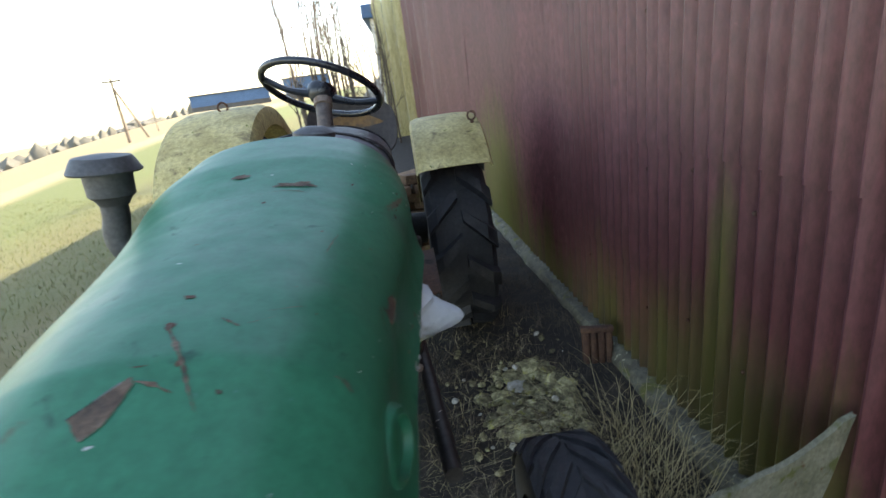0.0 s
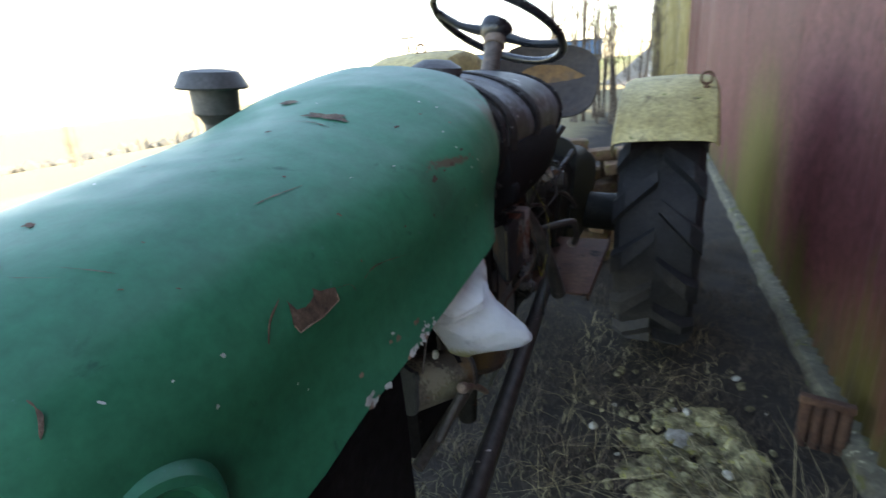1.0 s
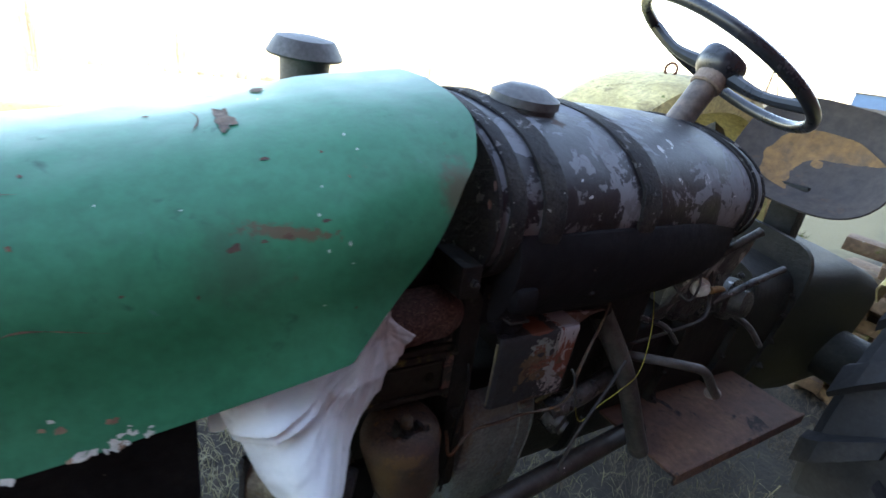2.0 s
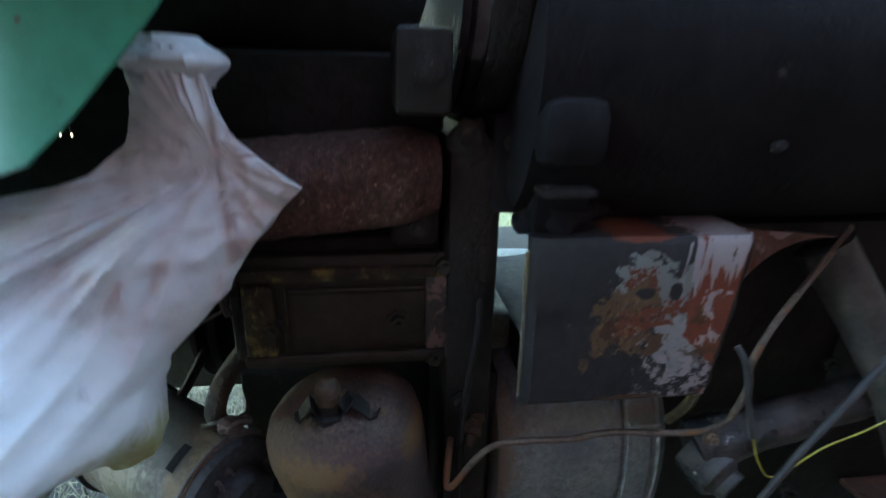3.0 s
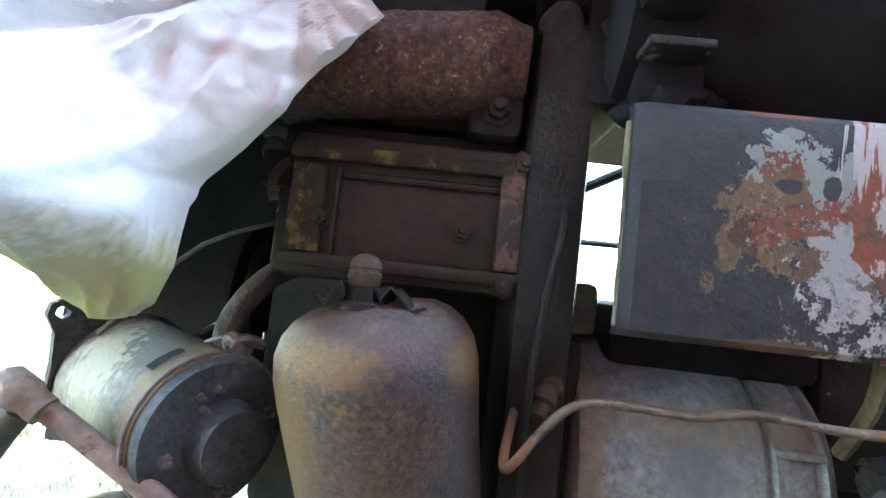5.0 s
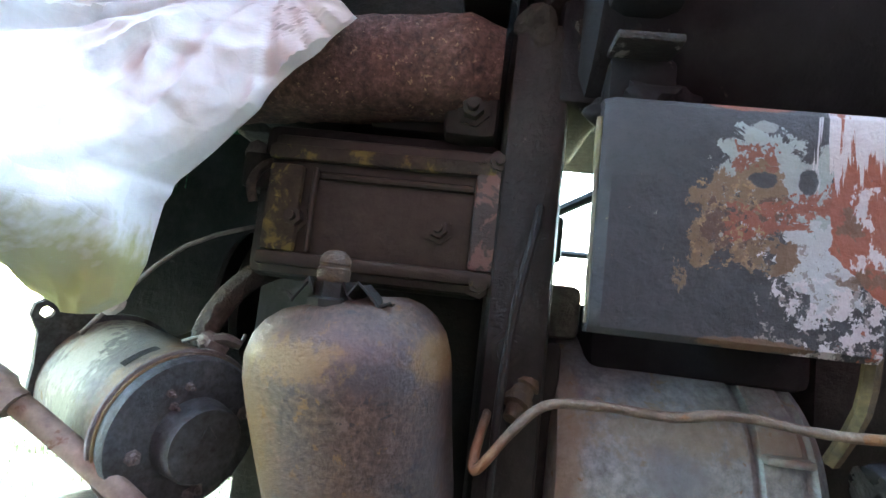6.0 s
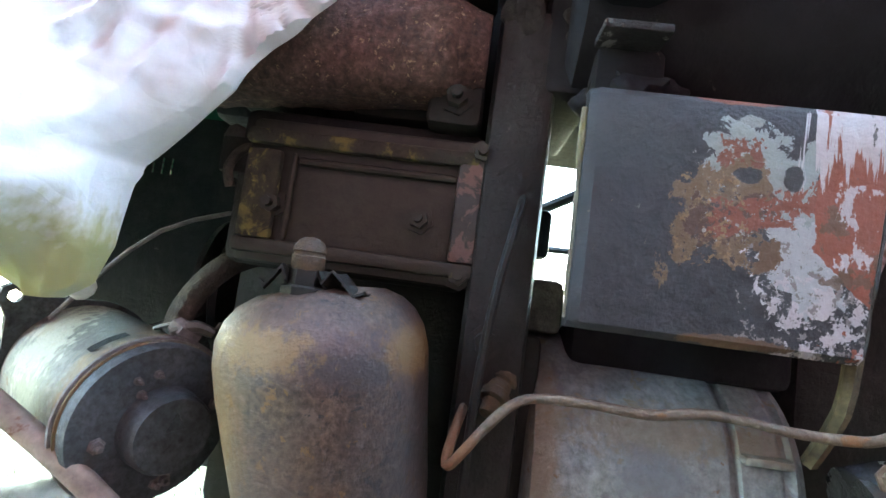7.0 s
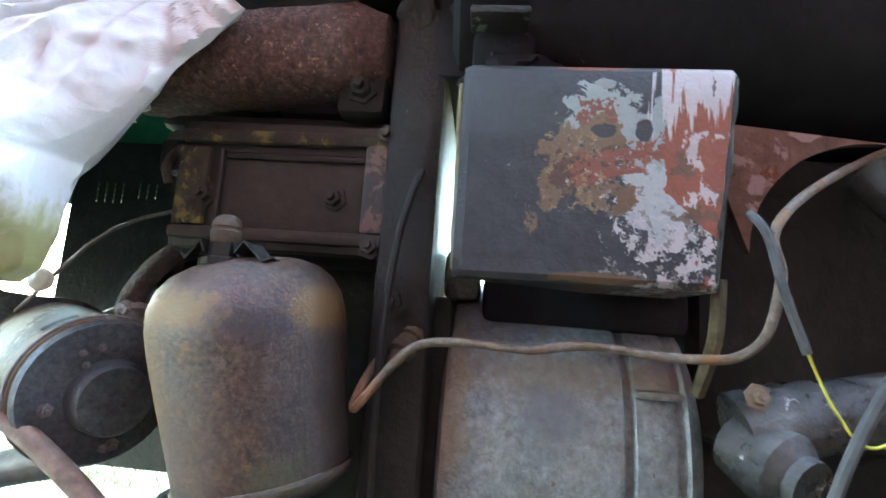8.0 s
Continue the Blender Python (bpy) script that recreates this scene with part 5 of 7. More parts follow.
def side_panel():
    """The far side sheet of the engine bay, with three rows of short vent slits near its top."""
    x0, y0, y1, z0, z1 = -0.25, 0.055, 0.62, 0.60, 1.10
    ys = [y0, 0.095]
    for k in range(8):
        ys += [0.0965 + 0.0145 * k, 0.099 + 0.0145 * k]
    ys += [0.23, y1]
    zs = [z0, 0.7, 0.8, 0.9, 0.997]
    for k in range(4):
        zs += [0.9995 + 0.0088 * k, 1.006 + 0.0088 * k]
    zs += [z1]
    bm = bmesh.new()
    vs = [[bm.verts.new((x0 - 0.02 * max(0, (0.7 - z)) + 0.004 * noise.noise(Vector((y * 6, z * 6, 1))), y, z)) for y in ys] for z in zs]
    for i in range(len(zs) - 1):
        for j in range(len(ys) - 1):
            slit = 1 < j < 18 and j % 2 == 0 and 4 < i < 13 and i % 2 == 1 and not (j in (10,) or (j > 10 and i < 7))
            if not slit:
                bm.faces.new((vs[i][j], vs[i][j + 1], vs[i + 1][j + 1], vs[i + 1][j]))
    fs = bm.faces[:]
    bmesh.ops.recalc_face_normals(bm, faces=fs)
    bmesh.ops.solidify(bm, geom=fs, thickness=0.002)
    tp("side_panel", bm, GREASE, "sooty side sheet with vent slits")
    # added black sheet, stands in for the deep shade below the hood edge
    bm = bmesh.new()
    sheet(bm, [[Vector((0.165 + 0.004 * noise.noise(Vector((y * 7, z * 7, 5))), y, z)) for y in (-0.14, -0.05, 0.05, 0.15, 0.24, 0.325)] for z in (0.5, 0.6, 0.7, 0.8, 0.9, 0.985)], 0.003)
    tp("shade_sheet", bm, CRADLE, "black sheet added to stand for the shade under the hood")
    # pale scrap of tape on the bracket beside the block
    bm = bmesh.new()
    sheet(bm, [[Vector((0.15 + 0.004 * noise.noise(Vector((u * 5, v * 5, 2))), 0.488 + 0.024 * u + 0.005 * noise.noise(Vector((v * 7, u, 4))), 0.95 + 0.026 * v + 0.006 * noise.noise(Vector((u * 6, v, 9))))) for u in (0, 0.25, 0.5, 0.75, 1)] for v in (0, 0.25, 0.5, 0.75, 1)], 0.001)
    tp("tape_scrap", bm, DULL, "dirty pale tape")


side_panel()


def dynamo():
    p0 = Vector((0.190, 0.496, 0.792))
    n = Vector((0.57, 0.82, -0.06)).normalized()
    a = n.orthogonal().normalized()
    up = (Vector((0, 0, 1)) - n * n.z).normalized()
    sd = n.cross(up)
    R, L = 0.0445, 0.115
    bm = bmesh.new()
    lathe(bm, p0 - n * L, n, [(0, R * 0.9), (0.0, R), (L * 0.93, R), (L * 0.93, R * 1.015), (L * 0.985, R * 1.015), (L * 0.985, R * 0.98)], 48)
    d = tp("dynamo", bm, DYNAMO, "dirty grey dynamo with a dark end plate")
    bm = bmesh.new()
    lathe(bm, p0 - n * 0.003, n, [(0, R * 0.985), (0.006, R * 0.985), (0.0085, R * 0.95), (0.0085, 0.001)], 48)
    e = part("end_plate", bm, PLATE, d, "dark grey end plate")
    bm = bmesh.new()
    lathe(bm, p0 + n * 0.004 + sd * -0.003 + up * -0.002, n, [(0, R * 0.52), (0.006, R * 0.5), (0.014, R * 0.49), (0.017, R * 0.45), (0.0175, 0.001)], 36)
    part("bearing_cap", bm, PLATE, e)
    for u, v, r in ((-0.62, -0.18, 0.0029), (0.72, 0.2, 0.003), (-0.32, 0.55, 0.0016), (-0.1, 0.62, 0.0018), (0.22, -0.72, 0.0028), (0.12, -0.76, 0.002), (-0.25, 0.38, 0.0018)):
        bm = bmesh.new()
        bolt(bm, p0 + n * 0.005 + sd * u * R * -1 + up * v * R, n, r, 0.0045)
        part("bolt", bm, DULL, e)
    # inspection slot, a dark strip let into the band
    bm = bmesh.new()
    rows = []
    for f in (0.60, 0.67):
        row = []
        for k in range(9):
            q = radians(16 + 3.2 * k)
            row.append(p0 - n * (L * (1 - f - 0.16)) + (R + 0.0008) * (up * math.cos(q) + sd * math.sin(q)))
        rows.append(row)
    sheet(bm, rows)
    part("slot", bm, CRADLE, d)
    # front bearing flange: a disc with a triangular ear, drilled at its tip
    bm = bmesh.new()
    q0 = p0 - n * L
    tip = (up * 0.72 + sd * 0.69).normalized()
    ear = tip * 0.066
    outer, inner = [], []
    side = n.cross(tip)
    for k in range(72):
        q = 2 * math.pi * k / 72
        v = up * math.cos(q) + sd * math.sin(q)
        a = math.acos(max(-1.0, min(1.0, v.dot(tip))))
        r = R * 1.07
        if a < 0.62:
            r = max(r, 0.0745 - 0.014 * (a / 0.2) ** 2 if a < 0.15 else R * 1.04 / math.cos(max(0.0, 0.86 - a)))
        outer.append(v * r)
        w = (outer[-1] - ear).normalized()
        inner.append(w)
    front, rear = [], []
    for off, ring in ((0.0, front), (-0.007, rear)):
        ring.append([bm.verts.new(q0 + v + n * off) for v in outer])
        ring.append([bm.verts.new(q0 + ear + w * 0.0042 + n * off) for w in inner])
    for k in range(72):
        m2 = (k + 1) % 72
        for quad in ((front[0][k], front[0][m2], front[1][m2], front[1][k]), (rear[0][k], rear[1][k], rear[1][m2], rear[0][m2]),
                     (front[0][k], rear[0][k], rear[0][m2], front[0][m2]), (front[1][k], front[1][m2], rear[1][m2], rear[1][k])):
            bm.faces.new(quad)
    part("flange", bm, PLATE, d)
    bm = bmesh.new()
    tube(bm, [p0 + up * 0.044 - n * 0.02 - sd * 0.022, p0 + up * 0.05 - n * 0.012 - sd * 0.01, p0 + up * 0.045 - n * 0.006 - sd * 0.02], [0.004, 0.0065, 0.004], 8, 4)
    part("terminal", bm, DULL, d)
    bm = bmesh.new()
    cc = p0 + n * 0.0215 - sd * 0.003 + up * 0.004
    tri = [cc + (up * math.cos(q) + sd * math.sin(q)) * 0.0062 for q in (0.1, 0.1 + 2.094, 0.1 + 4.189)]
    tube(bm, tri + tri[:1], 0.0005, 5, 1)
    part("cast_mark", bm, PLATE, e)
    bm = bmesh.new()
    tube(bm, [p0 - n * 0.012 + up * 0.0475 - sd * 0.006, p0 - n * 0.006 + up * 0.052 - sd * 0.016, p0 - n * 0.002 + up * 0.049 - sd * 0.026], [0.003, 0.0042, 0.003], 8, 4)
    part("bracket_tab", bm, LINK_DARK, d)
    bm = bmesh.new()
    tube(bm, [p0 - n * 0.03 + up * 0.046 - sd * 0.004, p0 - n * 0.018 + up * 0.051 - sd * 0.01, p0 - n * 0.012 + up * 0.049 - sd * 0.03, p0 - n * 0.03 + up * 0.05 - sd * 0.045], 0.0014, 6, 5)
    part("lead_wire", bm, LINK_DARK, d)
    # rolled rim ahead of the end plate and a seam line round the body
    bm = bmesh.new()
    ring = [p0 - n * 0.0045 + R * 1.03 * (up * math.cos(q) + sd * math.sin(q)) for q in (2 * math.pi * k / 64 for k in range(65))]
    tube(bm, ring, 0.0014, 6, 1)
    part("rim", bm, DULL, d)
    return d


dynamo()


VALVE = mat("rusty_brass", [(0.022, 0.015, 0.008), (0.042, 0.027, 0.012), (0.075, 0.046, 0.017)], 130, 0.65, bump=0.5, bump_scale=200)


def canister():
    bm = bmesh.new()
    axis = Vector((0.0, -0.206, 1)).normalized()
    foot = Vector((0.186, 0.607, 0.742))
    prof = [(0, 0.0402), (0.0041, 0.0462), (0.0081, 0.0487), (0.0142, 0.0498), (0.0304, 0.0518), (0.0609, 0.0548), (0.0863, 0.0578), (0.1015, 0.0588), (0.1137, 0.0573), (0.1238, 0.0523), (0.1309, 0.0452), (0.136, 0.0352), (0.138, 0.0201), (0.1385, 0.001)]
    lathe(bm, foot, axis, prof, 64, 0.03)
    k = tp("canister", bm, CANISTER, "rusty brown metal canister with a valve on top")
    bm = bmesh.new()
    lathe(bm, foot + axis * 0.006, axis, [(0, 0.049), (0.002, 0.0512), (0.005, 0.0518), (0.007, 0.0508)], 48, 0.05)
    part("base_rim", bm, CANISTER, k)
    bm = bmesh.new()
    t = Vector((0.214, 0.577, 0.873))
    lathe(bm, t, (0, 0, 1), [(0, 0.012), (0.004, 0.012), (0.005, 0.009), (0.013, 0.009)], 6)
    part("valve_nut", bm, BLOCK, k)
    bm = bmesh.new()
    lathe(bm, t + Vector((0, 0, 0.0125)), (0, 0, 1), [(0, 0.0078), (0.002, 0.0088), (0.0075, 0.009), (0.0082, 0.0082), (0.0095, 0.0082), (0.0102, 0.0088), (0.0125, 0.0084), (0.0155, 0.0068), (0.0172, 0.0042), (0.0178, 0.001)], 24, 0.08)
    part("valve_cap", bm, VALVE, k, "rust-stained valve cap")
    # bent sheet-metal tabs round the valve
    for dx, dy, turn, ln in ((0.0, 0.022, 0.3, 0.022), (-0.004, 0.012, 0.9, 0.012), (0.0, -0.016, 2.7, 0.014), (-0.01, -0.010, 3.6, 0.01)):
        bm = bmesh.new()
        d = Vector((0.25, math.cos(turn), 0)).normalized() if turn < 2 else Vector((0.2, -1, 0)).normalized()
        s = d.cross(Vector((0, 0, 1)))
        o = t + Vector((dx, dy * 0.55, 0.003))
        rows = []
        for f, h in ((0.0, 0.004), (0.25, 0.012), (0.5, 0.006), (0.8, 0.001), (1.0, 0.002)):
            rows.append([o + d * ln * f + s * w * 0.008 * (1.1 - 0.5 * f) + Vector((0, 0, h + 0.003 * noise.noise(Vector((f * 5, w, turn))))) for w in (-1, -0.3, 0.4, 1)])
        sheet(bm, rows, 0.0012)
        part("tab", bm, BLOCK, k)
    bm = bmesh.new()
    tube(bm, [(0.15, 0.59, 0.60), (0.16, 0.59, 0.70), (0.185, 0.588, 0.742)], 0.02, 12, 4)
    part("outlet", bm, BLOCK, k)
    return k


canister()


LEGM = mat("mossy_brown_bar", [(0.025, 0.02, 0.011), (0.055, 0.044, 0.022), (0.1, 0.082, 0.04)], 90, 0.8, bump=0.5, bump_scale=160)


def side_box():
    bm = bmesh.new()
    # a welded box, its face slightly out of true
    pts = [(0.210, 0.7105), (0.217, 0.711), (0.221, 0.716), (0.2235, 0.848), (0.218, 0.853), (0.15, 0.856), (0.15, 0.80)]
    rings = []
    for z, k in ((0.8755, 0.0), (0.879, 0.004), (0.93, 0.004), (0.996, 0.0045), (1.0, 0.0)):
        rings.append([Vector((x - (0.003 if k == 0 else 0) + 0.0016 * noise.noise(Vector((x * 20, y * 20, z * 20))), y + (z - 0.876) * 0.10 * (1 if y > 0.8 else -0.02), z)) for x, y in pts])
    fine = []
    for a, b in zip(rings, rings[1:]):
        for s in range(4):
            fine.append([p.lerp(q, s / 4) for p, q in zip(a, b)])
    loft(bm, fine + [rings[-1]])
    b = tp("side_box", bm, PEEL, "box with peeling dark grey, white and red paint")
    bm = bmesh.new()
    tube(bm, [(0.219, 0.849, 0.88), (0.2195, 0.852, 0.91), (0.2195, 0.857, 0.95), (0.219, 0.861, 0.996)], 0.003, 8, 8, 0.5)
    part("weld_seam", bm, GREASE, b)
    bm = bmesh.new()
    tube(bm, [(0.212, 0.7115, 0.88), (0.213, 0.7105, 0.93), (0.213, 0.7095, 0.99)], 0.002, 8, 8, 0.6)
    part("weld_seam", bm, CONCRETE, b)
    # mount on top with crusted bolts
    for k, (y, r) in enumerate(((0.718, 0.011), (0.736, 0.016), (0.755, 0.013), (0.745, 0.012))):
        bm = bmesh.new()
        bmesh.ops.create_icosphere(bm, subdivisions=3, radius=r)
        for v in bm.verts:
            v.co = Vector((0.188 + 0.006 * (k % 2), y, 1.004 + 0.004 * (k % 3))) + Vector((v.co.x, v.co.y * 1.2, v.co.z * 0.8)) * (1 + 0.5 * noise.noise(v.co * 110 + Vector((k, 0, 0))))
        part("crusted_bolt", bm, CRADLE, b)
    # leg from the box to the housing
    bm = bmesh.new()
    tube(bm, [(0.203, 0.860, 0.884), (0.195, 0.861, 0.85), (0.176, 0.859, 0.818)], 0.0044, 6, 3)
    part("leg", bm, LEGM, b)
    # curved pink and brown bracket behind it
    bm = bmesh.new()
    rows = []
    for i in range(17):
        inner = Vector((0.17, 0.968 - 0.075 * math.cos(radians(90 * i / 16)), 0.905 + 0.075 * math.sin(radians(90 * i / 16))))
        outer = Vector((0.17, 0.862 + 0.12 * i / 16, 0.992 - 0.012 * i / 16))
        rows.append([inner, inner.lerp(outer, 0.5), outer])
    sheet(bm, rows, 0.006)
    tp("curved_bracket", bm, PINK, "curved bracket with pink and brown flaking paint")
    return b


PINK = mat("pink_brown_paint", [(0.06, 0.03, 0.02), (0.12, 0.07, 0.05), (0.2, 0.14, 0.125)], 20, 0.7, bump=0.5, bump_scale=90, spots=[((0.26, 0.2, 0.2), 36, 0.56, 0.04, 0.8), ((0.13, 0.05, 0.025), 60, 0.6, 0.03, 0.9), ((0.025, 0.018, 0.015), 44, 0.64, 0.05, 0.9)])
side_box()


STONE_GREY = mat("mossy_grey_casting", [(0.06, 0.062, 0.05), (0.1, 0.105, 0.085), (0.15, 0.155, 0.125)], 60, 0.85, bump=0.6, bump_scale=160)


def drive_line():
    bm = bmesh.new()
    rings = []
    for y, k in ((0.706, 0.93), (0.709, 0.985), (0.714, 1.0), (0.76, 1.004), (0.812, 1.0), (0.8165, 0.994), (0.8185, 0.972), (0.8215, 0.972), (0.824, 0.99), (0.845, 0.986), (0.848, 0.98), (0.8495, 0.968), (0.8525, 0.968), (0.855, 0.978), (0.862, 0.955), (0.872, 0.84), (0.88, 0.62)):
        rings.append([p + (p - Vector((0, y, 0.72))) * 0.006 * noise.noise(p * 22) for p in rounded_ring(y, 0.0, 0.715, 0.178 * k, 0.17 * k, 96, 3.6)])
    loft(bm, rings)
    h = tp("clutch_housing", bm, HOUSING, "grey cast clutch housing with rust stains")
    bm = bmesh.new()
    box(bm, (0.10, 0.8235, 0.8125), (0.1795, 0.851, 0.8175), 0.002)
    part("rib", bm, HOUSING, h)
    bm = bmesh.new()
    box(bm, (0.0, 0.690, 0.70), (0.160, 0.7105, 0.866), 0.006)
    part("bell_rim", bm, GREASE, h)
    # dark blocks added to keep western light off the housing top
    bm = bmesh.new()
    box(bm, (-0.178, 0.729, 0.85), (0.148, 0.868, 0.892), 0.008)
    box(bm, (0.01, 0.80, 0.88), (0.147, 0.866, 0.998), 0.008)
    part("light_block", bm, CRADLE, h)
    bm = bmesh.new()
    box(bm, (-0.05, 0.875, 0.78), (0.135, 1.16, 0.985), 0.015)
    part("rear_cover", bm, GREASE, h)
    # neck between block and housing, seen through the gap
    bm = bmesh.new()
    box(bm, (0.06, 0.700, 0.866), (0.128, 0.727, 0.903), 0.006)
    tp("neck", bm, STONE_GREY)
    bm = bmesh.new()
    box(bm, (-0.14, 0.722, 0.94), (-0.10, 0.749, 0.996), 0.006)
    tp("west_bracket", bm, BLOCK)
    bm = bmesh.new()
    tube(bm, [(-0.30, 0.70, 1.0), (-0.26, 0.76, 1.03), (-0.2, 0.86, 1.08)], 0.008, 8, 4)
    tp("bent_pipe", bm, GREASE)
    bm = bmesh.new()
    tube(bm, [(-0.4, 0.55, 0.985), (-0.4, 1.1, 0.99)], 0.006, 8, 2)
    tp("rail", bm, GREASE)
    # gearbox and rear axle
    bm = bmesh.new()
    rings = []
    for y, hw, z0, z1 in ((0.885, 0.10, 0.56, 0.80), (0.95, 0.11, 0.55, 0.83), (1.25, 0.12, 0.55, 0.90), (1.45, 0.13, 0.55, 0.96), (1.75, 0.14, 0.52, 0.98), (2.1, 0.15, 0.45, 0.96), (2.3, 0.15, 0.45, 0.9)):
        rings.append([p for p in rounded_ring(y, 0, (z0 + z1) / 2, hw, (z1 - z0) / 2, 28, 5)])
    loft(bm, rings)
    g = tp("gearbox", bm, GREASE, "grease-black gearbox casing")
    for k, y in enumerate((1.05, 1.28, 1.5, 1.72)):
        bm = bmesh.new()
        loft(bm, [rounded_ring(y, 0, 0.74 + 0.02 * k, 0.138 + 0.006 * k, 0.19 + 0.02 * k, 28, 5), rounded_ring(y + 0.018, 0, 0.74 + 0.02 * k, 0.138 + 0.006 * k, 0.19 + 0.02 * k, 28, 5)])
        fl = part("flange", bm, GREASE, g)
        for z in (0.68, 0.76, 0.84, 0.90):
            q = bmesh.new()
            bolt(q, (0.132 + 0.006 * k, y - 0.002, z), (1, -0.3, 0), 0.008, 0.01)
            part("bolt", q, GREASE, fl)
    bm = bmesh.new()
    box(bm, (0.11, 1.22, 0.90), (0.155, 1.38, 1.02), 0.015)
    part("side_casting", bm, OILY, g, "oily casting with silver drips")
    bm = bmesh.new()
    lathe(bm, (0.14, 1.27, 0.985), (1, -0.3, 0.1), [(0, 0.03), (0.01, 0.03), (0.014, 0.022), (0.03, 0.02), (0.032, 0.012)], 18)
    part("brass_plug", bm, TAN, g, "tan plug")
    bm = bmesh.new()
    tube(bm, [(0.05, 2.2, 0.62), (0.3, 2.22, 0.60)], 0.09, 20, 2)
    part("axle_tube", bm, GREASE, g)
    bm = bmesh.new()
    tube(bm, [(-0.05, 2.1, 0.72), (-0.45, 2.03, 0.74)], 0.09, 20, 2)
    part("axle_tube", bm, GREASE, g)
    # shaft knuckle and levers behind the housing
    bm = bmesh.new()
    tube(bm, [(0.19, 0.875, 0.80), (0.19, 0.93, 0.815), (0.175, 1.05, 0.83)], [0.022, 0.02, 0.018], 14, 4, 0.15)
    k = tp("cross_shaft", bm, OILY, "oily shaft and knuckle")
    bm = bmesh.new()
    lathe(bm, (0.21, 0.89, 0.785), (0.6, 0.3, -0.2), [(-0.03, 0.018), (-0.01, 0.022), (0.0, 0.022), (0.006, 0.014), (0.012, 0.014)], 16, 0.1)
    part("knuckle", bm, OILY, k)
    bm = bmesh.new()
    bolt(bm, (0.205, 0.878, 0.822), (1, 0, 0.2), 0.0048, 0.005)
    part("bolt", bm, BARE_DARK, k)
    bm = bmesh.new()
    tube(bm, [(0.16, 0.98, 0.97), (0.20, 1.04, 0.86), (0.225, 1.10, 0.72), (0.23, 1.13, 0.66)], [0.022, 0.019, 0.019, 0.021], 12, 5)
    tp("lever_tube", bm, LINK_DARK, "dark steel lever tube")
    bm = bmesh.new()
    tube(bm, [(0.15, 1.06, 0.86), (0.20, 1.10, 0.872), (0.245, 1.15, 0.875), (0.262, 1.2, 0.86), (0.255, 1.28, 0.79), (0.235, 1.345, 0.745)], 0.0095, 10, 6)
    p = tp("pedal_rod", bm, LINK_DARK, "bent steel pedal rod")
    bm = bmesh.new()
    tube(bm, [(0.228, 1.335, 0.748), (0.225, 1.365, 0.735)], 0.014, 10, 1)
    part("pedal_end", bm, LINK, p)
    bm = bmesh.new()
    box(bm, (0.11, 1.14, 0.655), (0.315, 1.64, 0.663), 0.002)
    s = tp("step_plate", bm, STEP, "rusty brown step plate with dirt")
    bm = bmesh.new()
    box(bm, (0.308, 1.14, 0.64), (0.316, 1.64, 0.668), 0.002)
    part("lip", bm, STEP, s)
    # frame tube with a worn bright edge
    bm = bmesh.new()
    tube(bm, [(0.27, 0.25, 0.655), (0.228, 0.7, 0.66), (0.18, 1.19, 0.66)], 0.02, 14, 3)
    tp("frame_tube", bm, STEEL_WORN, "dark frame tube with a worn bright edge")
    bm = bmesh.new()
    box(bm, (-0.1, 0.47, 0.56), (0.1, 0.9, 0.70), 0.02)
    tp("sump", bm, CRADLE, "greasy oil sump")
    bm = bmesh.new()
    tube(bm, [(-0.3, 0.06, 0.47), (-0.2, 0.08, 0.50), (0.2, 0.12, 0.48), (0.5, 0.24, 0.30)], 0.03, 12, 4)
    tp("front_axle", bm, GREASE, "black front axle")


